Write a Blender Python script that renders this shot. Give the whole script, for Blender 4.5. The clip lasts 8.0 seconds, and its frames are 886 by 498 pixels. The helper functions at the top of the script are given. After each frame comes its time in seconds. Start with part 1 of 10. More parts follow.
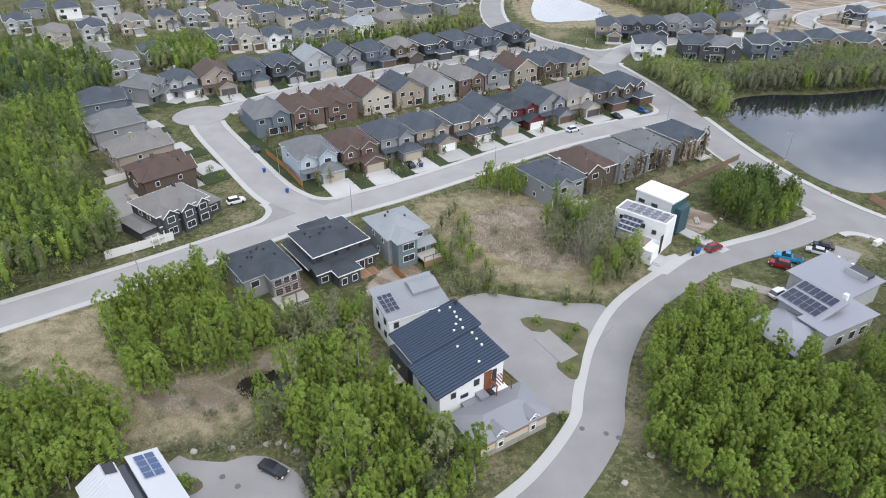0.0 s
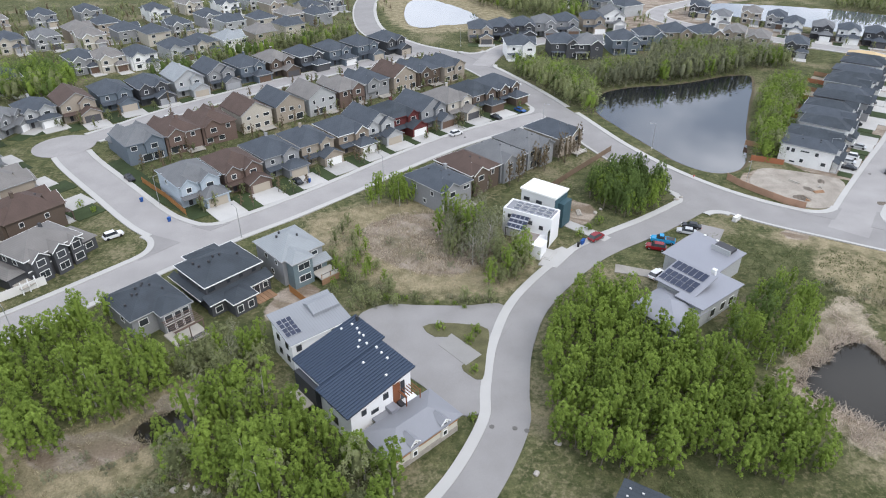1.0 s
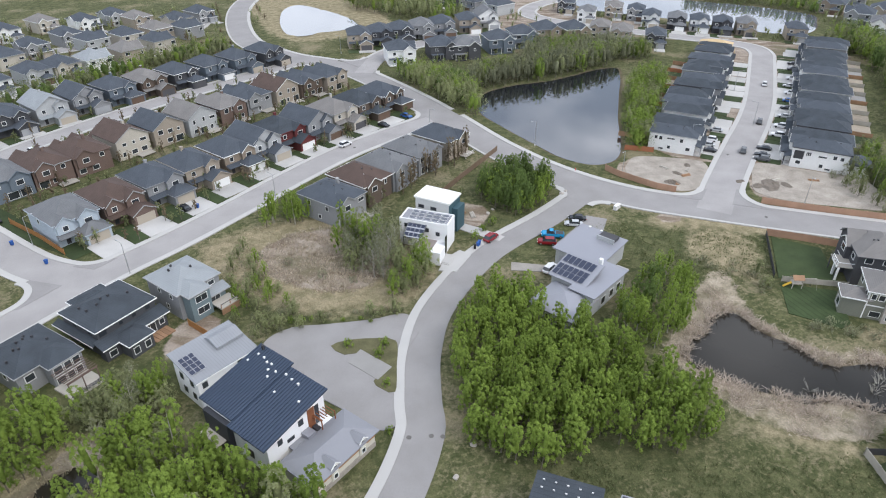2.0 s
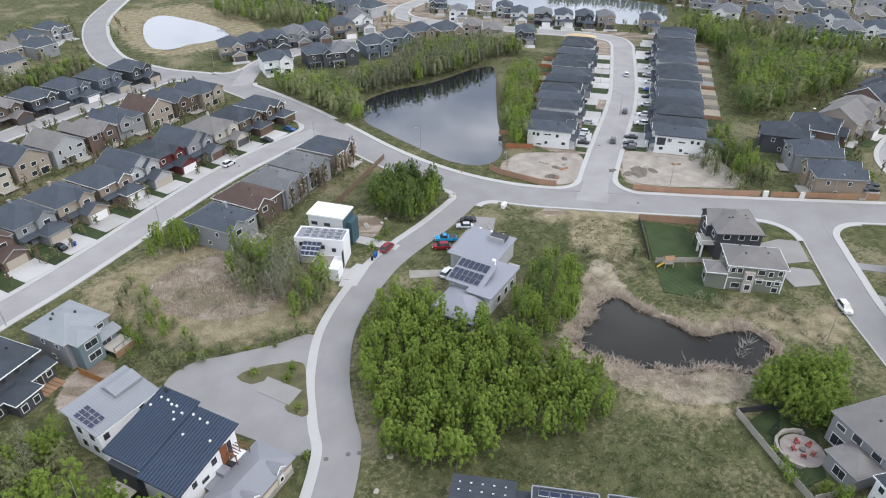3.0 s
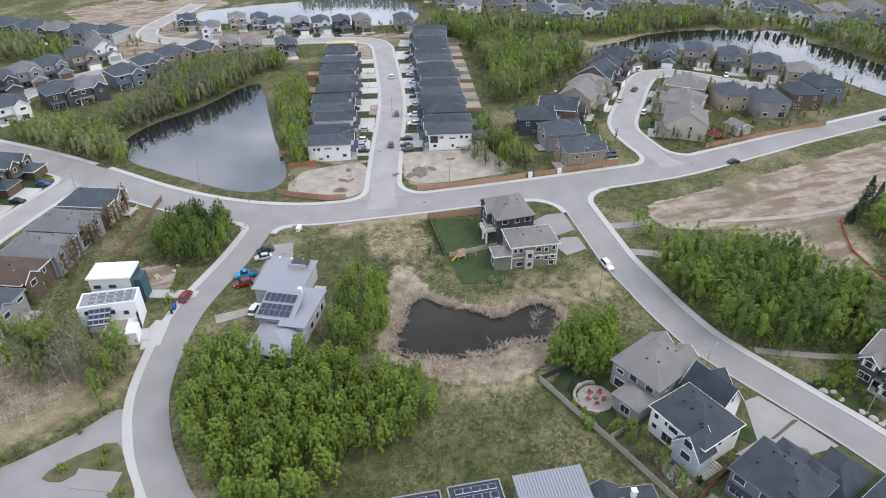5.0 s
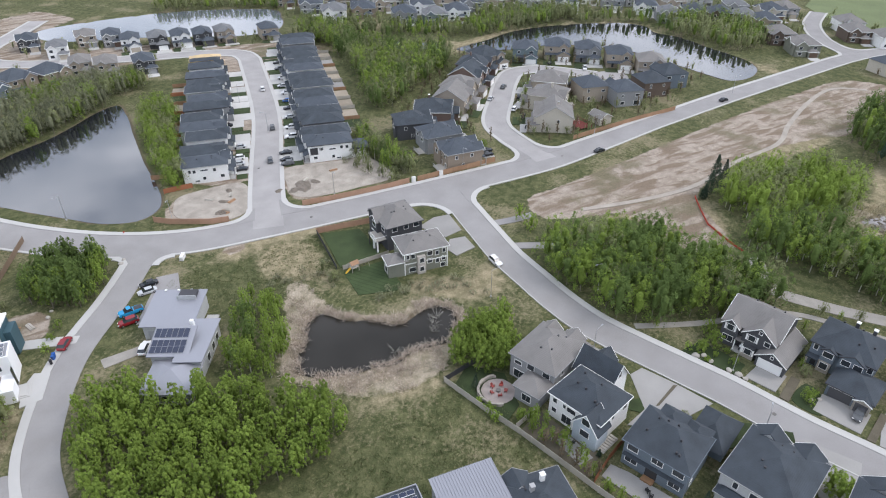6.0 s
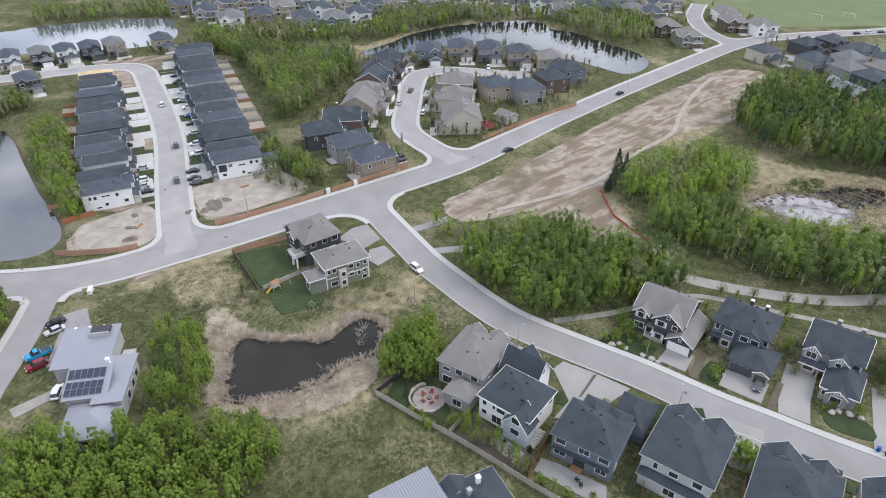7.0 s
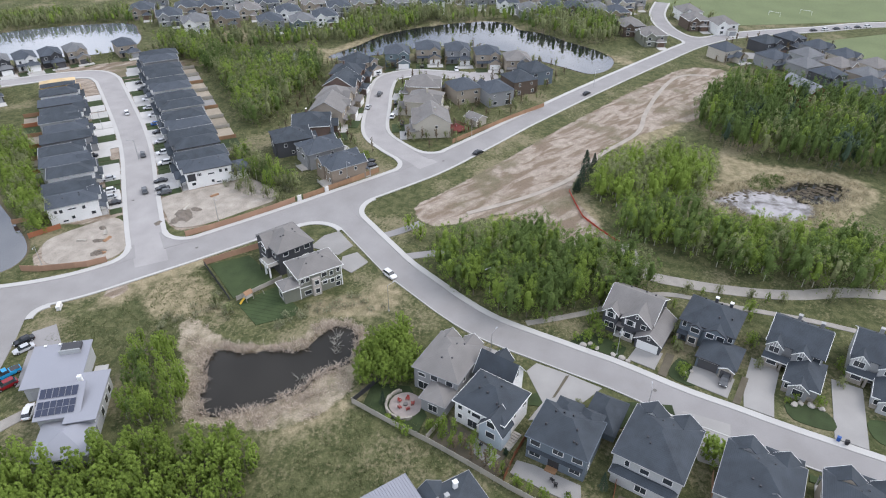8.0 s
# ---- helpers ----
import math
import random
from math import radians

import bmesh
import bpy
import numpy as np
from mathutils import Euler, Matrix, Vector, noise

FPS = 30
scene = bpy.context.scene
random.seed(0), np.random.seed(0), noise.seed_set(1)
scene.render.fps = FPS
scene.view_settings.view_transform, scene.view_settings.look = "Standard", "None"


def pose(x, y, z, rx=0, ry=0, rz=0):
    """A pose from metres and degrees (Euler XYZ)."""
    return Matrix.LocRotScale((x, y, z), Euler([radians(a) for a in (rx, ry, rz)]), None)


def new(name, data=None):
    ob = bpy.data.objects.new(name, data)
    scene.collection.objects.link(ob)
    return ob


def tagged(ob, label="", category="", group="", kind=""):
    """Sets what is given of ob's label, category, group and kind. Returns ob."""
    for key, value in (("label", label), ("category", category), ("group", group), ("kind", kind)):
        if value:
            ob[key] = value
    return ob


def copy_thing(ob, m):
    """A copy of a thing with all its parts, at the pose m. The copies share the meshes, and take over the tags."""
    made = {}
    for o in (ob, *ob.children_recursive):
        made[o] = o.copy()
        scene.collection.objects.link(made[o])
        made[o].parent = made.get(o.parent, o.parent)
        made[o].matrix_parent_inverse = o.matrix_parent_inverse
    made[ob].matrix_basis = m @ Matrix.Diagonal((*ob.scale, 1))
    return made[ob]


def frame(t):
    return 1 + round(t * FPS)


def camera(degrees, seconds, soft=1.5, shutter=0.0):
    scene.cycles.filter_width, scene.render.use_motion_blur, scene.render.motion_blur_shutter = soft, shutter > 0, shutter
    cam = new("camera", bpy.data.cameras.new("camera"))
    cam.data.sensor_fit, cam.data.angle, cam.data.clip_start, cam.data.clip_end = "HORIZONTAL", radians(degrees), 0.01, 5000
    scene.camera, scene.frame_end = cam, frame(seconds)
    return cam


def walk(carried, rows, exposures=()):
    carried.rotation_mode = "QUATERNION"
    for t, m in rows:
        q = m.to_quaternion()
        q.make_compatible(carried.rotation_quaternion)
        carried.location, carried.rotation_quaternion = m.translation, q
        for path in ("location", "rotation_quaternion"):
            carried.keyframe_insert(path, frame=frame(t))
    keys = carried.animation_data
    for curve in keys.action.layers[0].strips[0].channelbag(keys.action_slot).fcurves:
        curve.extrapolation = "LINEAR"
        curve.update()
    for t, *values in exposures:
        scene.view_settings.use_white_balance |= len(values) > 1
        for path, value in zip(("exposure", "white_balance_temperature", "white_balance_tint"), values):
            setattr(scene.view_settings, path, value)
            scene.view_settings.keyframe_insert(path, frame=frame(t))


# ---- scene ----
cam = camera(68.93, 8.0, soft=1.1)
# seconds, eye x, y, z, then yaw, pitch and roll in degrees
PATH = [
    (0.0, 0.0, 0.0, 75.6, 0.0, -31.95, 0.24),
    (0.5, 0.18, -0.07, 76.82, -5.58, -31.83, 0.16),
    (1.0, 0.35, -0.13, 77.56, -10.67, -31.65, 0.16),
    (1.5, 0.6, -0.2, 78.88, -15.64, -31.63, -0.01),
    (3.0, 0.38, -1.36, 86.07, -31.69, -32.35, -0.06),
    (3.5, 0.72, -1.52, 87.59, -36.59, -32.45, -0.23),
    (4.0, 0.75, -1.95, 89.56, -41.92, -32.62, -0.28),
    (4.5, 0.8, -2.64, 91.4, -46.75, -32.78, -0.39),
    (6.0, -0.64, -2.79, 97.02, -63.69, -33.13, -0.06),
    (6.5, -0.47, -2.78, 99.09, -68.92, -33.36, 0.05),
    (7.0, -0.66, -2.63, 101.11, -72.23, -33.52, 0.18),
    (7.5, -0.67, -2.87, 102.5, -73.52, -33.63, 0.19),
    (8.0, -0.73, -3.03, 103.8, -75.03, -33.75, 0.25),
]
walk(cam, [(t, pose(x, y, z, 90 + pitch, 0, yaw) @ pose(0, 0, 0, 0, 0, roll)) for t, x, y, z, yaw, pitch, roll in PATH],
     exposures=[(0.0, 0.16, 6500, 12.0), (3.0, 0.11, 6500, 12.0), (4.5, 0.11, 6500, 12.5), (8.0, 0.18, 6500, 14.0)])

# ---- light: an overcast sky with a weak, wide sun behind the cloud ----
SUN_ELEV, SUN_AZ = 50.0, 150.0
world = bpy.data.worlds.new("overcast_sky")
scene.world = world
world.use_nodes = True
wn, wl = world.node_tree.nodes, world.node_tree.links
wn.clear()
w_out = wn.new("ShaderNodeOutputWorld")
w_bg = wn.new("ShaderNodeBackground")
w_bg.inputs["Strength"].default_value = 1.7
w_sky = wn.new("ShaderNodeTexSky")
w_sky.sky_type, w_sky.sun_disc = 'NISHITA', False
w_sky.sun_elevation, w_sky.sun_rotation = radians(SUN_ELEV), radians(SUN_AZ)
w_dim = wn.new("ShaderNodeVectorMath")
w_dim.operation = 'SCALE'
w_dim.inputs["Scale"].default_value = 0.09
w_tc = wn.new("ShaderNodeTexCoord")
w_map = wn.new("ShaderNodeMapping")
w_map.inputs["Scale"].default_value = (1.0, 1.0, 2.2)
w_noise = wn.new("ShaderNodeTexNoise")
w_noise.inputs["Scale"].default_value, w_noise.inputs["Detail"].default_value = 4.6, 6.0
w_ramp = wn.new("ShaderNodeValToRGB")
w_ramp.color_ramp.elements[0].position, w_ramp.color_ramp.elements[0].color = 0.38, (0.37, 0.44, 0.55, 1)
w_ramp.color_ramp.elements[1].position, w_ramp.color_ramp.elements[1].color = 0.63, (0.97, 1.03, 1.13, 1)
w_mix = wn.new("ShaderNodeMix")
w_mix.data_type = 'RGBA'
w_mix.inputs[0].default_value = 0.86
wl.new(w_sky.outputs[0], w_dim.inputs[0])
wl.new(w_tc.outputs["Generated"], w_map.inputs[0])
wl.new(w_map.outputs[0], w_noise.inputs["Vector"])
wl.new(w_noise.outputs["Fac"], w_ramp.inputs[0])
wl.new(w_dim.outputs[0], w_mix.inputs[6])
wl.new(w_ramp.outputs[0], w_mix.inputs[7])
wl.new(w_mix.outputs[2], w_bg.inputs["Color"])
wl.new(w_bg.outputs[0], w_out.inputs[0])

sun_data = bpy.data.lights.new("sun", 'SUN')
sun_data.energy, sun_data.angle, sun_data.color = 1.5, radians(25), (1.0, 0.97, 0.93)
sun = new("sun", sun_data)
sun.matrix_world = pose(0, 0, 200, 90 - SUN_ELEV, 0, 180 - SUN_AZ)

# ---- materials ----
MATS = {}


def material(name, colour, rough=0.8, metal=0.0, vary=0.25, scale=1.0, fine=14.0, bump=0.0, per_object=0.0, per_island=0.0,
             translucent=0.0, spec=0.3, tint=None, stripes=None):
    """A painted, mineral or leafy surface: colour with broad stains and fine grain, in metres."""
    m = bpy.data.materials.new(name)
    m.use_nodes = True
    n, l = m.node_tree.nodes, m.node_tree.links
    b = n["Principled BSDF"]
    b.inputs["Roughness"].default_value, b.inputs["Metallic"].default_value = rough, metal
    b.inputs["Specular IOR Level"].default_value = spec
    tc = n.new("ShaderNodeTexCoord")
    big, small = n.new("ShaderNodeTexNoise"), n.new("ShaderNodeTexNoise")
    big.inputs["Scale"].default_value, big.inputs["Detail"].default_value = 0.22 * scale, 5.0
    small.inputs["Scale"].default_value, small.inputs["Detail"].default_value = fine * scale, 3.0
    geo_in = n.new("ShaderNodeNewGeometry")
    for t in (big, small):
        l.new(geo_in.outputs["Position"], t.inputs["Vector"])
    add = n.new("ShaderNodeMath")
    add.operation = 'ADD'
    l.new(big.outputs["Fac"], add.inputs[0])
    l.new(small.outputs["Fac"], add.inputs[1])
    last = add.outputs[0]
    total = 1.0
    for amount, node, socket in ((per_object, "ShaderNodeObjectInfo", "Random"), (per_island, "ShaderNodeNewGeometry", "Random Per Island")):
        if amount:
            rnd = n.new(node)
            mad = n.new("ShaderNodeMath")
            mad.operation = 'MULTIPLY_ADD'
            l.new(rnd.outputs[socket], mad.inputs[0])
            mad.inputs[1].default_value = amount
            l.new(last, mad.inputs[2])
            last, total = mad.outputs[0], total + amount / 2
    ramp = n.new("ShaderNodeMapRange")
    ramp.inputs["From Min"].default_value, ramp.inputs["From Max"].default_value = total - 0.5, total + 0.5
    l.new(last, ramp.inputs["Value"])
    mix = n.new("ShaderNodeMix")
    mix.data_type = 'RGBA'
    dark = [c * (1 - vary) for c in colour]
    light = [c * (1 + vary) for c in (tint or colour)]
    mix.inputs[6].default_value, mix.inputs[7].default_value = (*dark, 1), (*light, 1)
    l.new(ramp.outputs[0], mix.inputs[0])
    col = mix.outputs[2]
    if stripes:
        # thin darker lines between courses, by height or along an axis
        axis, pitch, depth = stripes
        sep = n.new("ShaderNodeSeparateXYZ")
        l.new(tc.outputs["Object"], sep.inputs[0])
        div = n.new("ShaderNodeMath")
        div.operation = 'DIVIDE'
        l.new(sep.outputs[axis], div.inputs[0])
        div.inputs[1].default_value = pitch
        fr = n.new("ShaderNodeMath")
        fr.operation = 'FRACT'
        l.new(div.outputs[0], fr.inputs[0])
        gt = n.new("ShaderNodeMapRange")
        gt.inputs["From Min"].default_value, gt.inputs["From Max"].default_value = 0.0, 0.25
        gt.inputs["To Min"].default_value, gt.inputs["To Max"].default_value = 1 - depth, 1.0
        l.new(fr.outputs[0], gt.inputs["Value"])
        mul = n.new("ShaderNodeVectorMath")
        mul.operation = 'SCALE'
        l.new(col, mul.inputs[0])
        l.new(gt.outputs[0], mul.inputs["Scale"])
        col = mul.outputs[0]
    l.new(col, b.inputs["Base Color"])
    if bump:
        bp = n.new("ShaderNodeBump")
        bp.inputs["Strength"].default_value, bp.inputs["Distance"].default_value = bump, 0.05
        l.new(small.outputs["Fac"], bp.inputs["Height"])
        l.new(bp.outputs[0], b.inputs["Normal"])
    if translucent:
        tr = n.new("ShaderNodeBsdfTranslucent")
        ms = n.new("ShaderNodeMixShader")
        ms.inputs[0].default_value = translucent
        l.new(col, tr.inputs["Color"])
        l.new(b.outputs[0], ms.inputs[1])
        l.new(tr.outputs[0], ms.inputs[2])
        l.new(ms.outputs[0], n["Material Output"].inputs["Surface"])
    MATS[name] = m
    return m


def glass_like(name, colour, rough, spec=0.6, bump=0.0, wave=0.6, cloud=None):
    """Dark window panes and still water: a dark body under a clear, glossy face."""
    m = bpy.data.materials.new(name)
    m.use_nodes = True
    n, l = m.node_tree.nodes, m.node_tree.links
    b = n["Principled BSDF"]
    b.inputs["Base Color"].default_value = (*colour, 1)
    b.inputs["Roughness"].default_value, b.inputs["Specular IOR Level"].default_value = rough, spec
    if bump:
        g = n.new("ShaderNodeNewGeometry")
        t = n.new("ShaderNodeTexNoise")
        t.inputs["Scale"].default_value, t.inputs["Detail"].default_value = wave, 3.0
        bp = n.new("ShaderNodeBump")
        bp.inputs["Strength"].default_value, bp.inputs["Distance"].default_value = bump, 0.05
        l.new(g.outputs["Position"], t.inputs["Vector"])
        l.new(t.outputs["Fac"], bp.inputs["Height"])
        l.new(bp.outputs[0], b.inputs["Normal"])
    if cloud:
        # drifts of a second colour in the water
        g = n.new("ShaderNodeNewGeometry")
        t = n.new("ShaderNodeTexNoise")
        t.inputs["Scale"].default_value, t.inputs["Detail"].default_value, t.inputs["Distortion"].default_value = 0.16, 7.0, 1.2
        t.inputs["Roughness"].default_value = 0.62
        rp = n.new("ShaderNodeValToRGB")
        rp.color_ramp.elements[0].position, rp.color_ramp.elements[0].color = 0.36, (*cloud, 1)
        rp.color_ramp.elements[1].position, rp.color_ramp.elements[1].color = 0.56, (*colour, 1)
        l.new(g.outputs["Position"], t.inputs["Vector"])
        l.new(t.outputs["Fac"], rp.inputs["Fac"])
        l.new(rp.outputs["Color"], b.inputs["Base Color"])
    MATS[name] = m
    return m


asphalt = material("worn_asphalt", (0.278, 0.266, 0.257), 0.9, vary=0.24, scale=0.6, fine=14, bump=0.1, tint=(0.272, 0.262, 0.256))
pale_asphalt = material("pale_grey_asphalt", (0.325, 0.311, 0.302), 0.9, vary=0.24, scale=0.6, fine=14, bump=0.1)
concrete = material("pale_concrete", (0.45, 0.44, 0.42), 0.85, vary=0.10, scale=0.8, fine=20, bump=0.1)
drive_mat = material("driveway_concrete", (0.30, 0.29, 0.275), 0.85, vary=0.2, scale=0.8, fine=20, bump=0.1, per_object=0.4)
new_concrete = material("new_pale_concrete", (0.45, 0.44, 0.42), 0.85, vary=0.2, scale=0.8, fine=20, bump=0.1, per_object=0.5)
gravel = material("gravel", (0.30, 0.28, 0.25), 0.95, vary=0.25, scale=2, fine=8, bump=0.4)
lawn_mat = material("mown_lawn", (0.038, 0.056, 0.021), 0.9, vary=0.5, scale=1.5, fine=6, bump=0.4, per_object=0.4)
water_mat = glass_like("pond_water", (0.016, 0.018, 0.022), 0.03, 1.0, bump=0.03, wave=1.2)
water_mat.node_tree.nodes["Principled BSDF"].inputs["IOR"].default_value = 1.85
peat_water = glass_like("peaty_water", (0.020, 0.017, 0.012), 0.05, 0.32, bump=0.04, wave=1.2)
# far water: bright sky reflection put into a paler body colour
pale_water = glass_like("sky_pale_pond_water", (0.12, 0.135, 0.15), 0.03, 1.0, bump=0.03, wave=1.2)
pale_water.node_tree.nodes["Principled BSDF"].inputs["IOR"].default_value = 1.85
milky_water = glass_like("milky_marsh_water", (0.36, 0.34, 0.335), 0.10, 0.45, bump=0.03, wave=1.2, cloud=(0.10, 0.085, 0.065))
pane_mat = glass_like("window_pane", (0.035, 0.041, 0.048), 0.08, 0.8)
white_trim = material("white_trim", (0.80, 0.80, 0.78), 0.5, vary=0.05)
dark_trim = material("dark_trim", (0.05, 0.05, 0.055), 0.5, vary=0.1)
bark = material("bark", (0.16, 0.14, 0.11), 0.95, vary=0.35, scale=6, fine=9, bump=0.6)
pale_bark = material("pale_bark", (0.38, 0.36, 0.31), 0.9, vary=0.35, scale=6, fine=9, bump=0.4)
fence_mat = material("cedar_fence", (0.33, 0.20, 0.12), 0.85, vary=0.25, scale=2, fine=5, per_object=0.4)
grey_fence = material("weathered_fence", (0.42, 0.39, 0.34), 0.85, vary=0.2, scale=2, fine=5, per_object=0.3)
vinyl = material("white_vinyl", (0.72, 0.71, 0.68), 0.5, vary=0.05)
tyre = material("tyre_rubber", (0.02, 0.02, 0.02), 0.8, vary=0.2)
rim_mat = material("alloy_rim", (0.5, 0.5, 0.52), 0.35, metal=0.8, vary=0.05)
stone_veneer = material("stone_veneer", (0.34, 0.31, 0.27), 0.9, vary=0.45, scale=5, fine=4, bump=0.6)
stone_pale = material("pale_stone_veneer", (0.46, 0.42, 0.38), 0.9, vary=0.3, scale=5, fine=4, bump=0.5)
rust_steel = material("rust_cladding", (0.22, 0.085, 0.04), 0.8, vary=0.3, scale=3)
solar_mat = glass_like("solar_glass", (0.014, 0.022, 0.05), 0.12, 0.6)

LEAF = {
    "fresh": material("fresh_poplar_leaves", (0.128, 0.194, 0.038), 0.75, vary=0.42, scale=0.6, fine=2.5, per_object=0.3, per_island=0.25, translucent=0.28, spec=0.08, tint=(0.212, 0.288, 0.058)),
    "deep": material("dark_leaves", (0.080, 0.124, 0.040), 0.75, vary=0.38, scale=0.6, fine=2.5, per_object=0.3, per_island=0.25, translucent=0.28, spec=0.08, tint=(0.135, 0.190, 0.055)),
    "olive": material("olive_spring_leaves", (0.130, 0.150, 0.074), 0.65, vary=0.42, scale=0.6, fine=2.5, per_object=0.3, per_island=0.25, translucent=0.28, spec=0.08, tint=(0.235, 0.255, 0.12)),
    "twig": material("budding_twigs", (0.175, 0.185, 0.115), 0.85, vary=0.32, scale=0.6, fine=2.5, per_object=0.5, per_island=0.5, translucent=0.28, spec=0.08, tint=(0.235, 0.245, 0.15)),
    "spruce": material("spruce_needles", (0.035, 0.06, 0.036), 0.8, vary=0.4, per_object=0.4, per_island=0.5, scale=0.6),
    "rusty": material("rusty_twigs", (0.140, 0.108, 0.066), 0.85, vary=0.35, scale=0.6, per_object=0.4, per_island=0.5),
    "reed": material("dry_reeds", (0.50, 0.425, 0.35), 0.95, vary=0.34, scale=0.8, per_island=0.7, translucent=0.2),
    "sedge": material("mauve_brown_sedge", (0.47, 0.405, 0.32), 0.95, vary=0.34, scale=0.8, per_island=0.7, translucent=0.2),
    "straw": material("dry_straw_grass", (0.40, 0.35, 0.235), 0.95, vary=0.3, scale=0.8, per_island=0.7, translucent=0.2),
    "weed": material("green_weeds", (0.165, 0.185, 0.085), 0.8, vary=0.35, scale=0.8, per_island=0.7, translucent=0.3),
}

ROOF = {
    "charcoal": material("charcoal_shingles", (0.052, 0.062, 0.073), 0.85, vary=0.42, scale=1.5, fine=7, bump=0.5, stripes=(2, 0.16, 0.25)),
    "slate": material("slate_blue_shingles", (0.070, 0.082, 0.098), 0.85, vary=0.28, scale=1.5, fine=7, bump=0.5, stripes=(2, 0.16, 0.25)),
    "grey": material("grey_shingles", (0.155, 0.16, 0.165), 0.85, vary=0.24, scale=1.5, fine=7, bump=0.5, stripes=(2, 0.16, 0.25)),
    "pale": material("pale_grey_shingles", (0.28, 0.30, 0.31), 0.85, vary=0.18, scale=1.5, fine=7, bump=0.5, stripes=(2, 0.16, 0.2)),
    "taupe": material("taupe_shingles", (0.195, 0.185, 0.175), 0.85, vary=0.24, scale=1.5, fine=7, bump=0.5, stripes=(2, 0.16, 0.25)),
    "brown": material("brown_shingles", (0.095, 0.066, 0.055), 0.85, vary=0.28, scale=1.5, fine=7, bump=0.5, stripes=(2, 0.16, 0.25)),
}
SIDING = {k: material(k + "_siding", c, 0.75, vary=0.12, scale=0.8, fine=6, stripes=(2, 0.2, 0.22)) for k, c in {
    "white": (0.80, 0.80, 0.78), "cream": (0.50, 0.46, 0.39), "beige": (0.36, 0.31, 0.25), "tan": (0.27, 0.22, 0.17),
    "grey": (0.27, 0.275, 0.28), "light_grey": (0.42, 0.43, 0.43), "slate_blue": (0.14, 0.17, 0.20), "teal_grey": (0.16, 0.21, 0.225), "charcoal": (0.07, 0.072, 0.078),
    "brick_brown": (0.16, 0.112, 0.092), "red": (0.13, 0.035, 0.034), "sage": (0.20, 0.205, 0.165), "pale_blue": (0.42, 0.48, 0.53), "brown": (0.12, 0.09, 0.07)}.items()}
GARAGE = {"white": white_trim, "dark": material("dark_garage_panel", (0.085, 0.085, 0.09), 0.6, vary=0.1), "brown": material("brown_garage_panel", (0.13, 0.085, 0.06), 0.6, vary=0.12),
          "beige": material("beige_garage_panel", (0.42, 0.37, 0.30), 0.6, vary=0.08), "grey": material("grey_garage_panel", (0.33, 0.34, 0.35), 0.6, vary=0.08)}


# ---- small mesh kit ----
def geo():
    return {"v": [], "f": [], "m": []}


def face(g, pts, m=0):
    k = len(g["v"])
    g["v"] += [tuple(p) for p in pts]
    g["f"].append(tuple(range(k, k + len(pts))))
    g["m"].append(m)


def box(g, x0, x1, y0, y1, z0, z1, m=0):
    k = len(g["v"])
    g["v"] += [(x0, y0, z0), (x1, y0, z0), (x1, y1, z0), (x0, y1, z0), (x0, y0, z1), (x1, y0, z1), (x1, y1, z1), (x0, y1, z1)]
    for q in ((0, 3, 2, 1), (4, 5, 6, 7), (0, 1, 5, 4), (1, 2, 6, 5), (2, 3, 7, 6), (3, 0, 4, 7)):
        g["f"].append(tuple(k + i for i in q))
        g["m"].append(m)


def prism(g, pts, z0, z1, m=0):
    """An upright prism over a flat outline, listed anticlockwise."""
    k, n = len(g["v"]), len(pts)
    g["v"] += [(x, y, z0) for x, y in pts] + [(x, y, z1) for x, y in pts]
    g["f"].append(tuple(k + n + i for i in range(n)))
    g["f"].append(tuple(k + n - 1 - i for i in range(n)))
    for i in range(n):
        j = (i + 1) % n
        g["f"].append((k + i, k + j, k + n + j, k + n + i))
    g["m"] += [m] * (n + 2)


def solid(g, top, thick, m=0):
    """A slab below a flat face given by its top corners."""
    k, n = len(g["v"]), len(top)
    g["v"] += [tuple(p) for p in top] + [(p[0], p[1], p[2] - thick) for p in top]
    g["f"].append(tuple(k + i for i in range(n)))
    g["f"].append(tuple(k + 2 * n - 1 - i for i in range(n)))
    for i in range(n):
        j = (i + 1) % n
        g["f"].append((k + j, k + i, k + n + i, k + n + j))
    g["m"] += [m] * (n + 2)


def tube(g, a, b, r0, r1, n=6, m=0):
    a, b = Vector(a), Vector(b)
    q = (b - a).to_track_quat('Z', 'Y')
    k = len(g["v"])
    for p, r in ((a, r0), (b, r1)):
        for i in range(n):
            an = 2 * math.pi * i / n
            g["v"].append(tuple(p + q @ Vector((r * math.cos(an), r * math.sin(an), 0))))
    for i in range(n):
        j = (i + 1) % n
        g["f"].append((k + i, k + j, k + n + j, k + n + i))
        g["m"].append(m)
    g["f"].append(tuple(k + n + i for i in range(n)))
    g["m"].append(m)


def mesh_of(name, g, mats):
    me = bpy.data.meshes.new(name)
    me.from_pydata(g["v"], [], g["f"])
    mats = mats if isinstance(mats, (list, tuple)) else [mats]
    for m in mats:
        me.materials.append(m)
    if len(mats) > 1:
        me.polygons.foreach_set("material_index", g["m"])
    me.update()
    return me


def part(name, g, mats, parent=None, label=""):
    ob = new(name, mesh_of(name, g, mats))
    if parent is not None:
        ob.parent = parent
    if label:
        ob["label"] = label
    return ob


def thing(name, m, label, category, group="", kind=""):
    ob = new(name)
    ob.empty_display_size = 0.5
    ob.matrix_world = m
    return tagged(ob, label, category, group, kind)


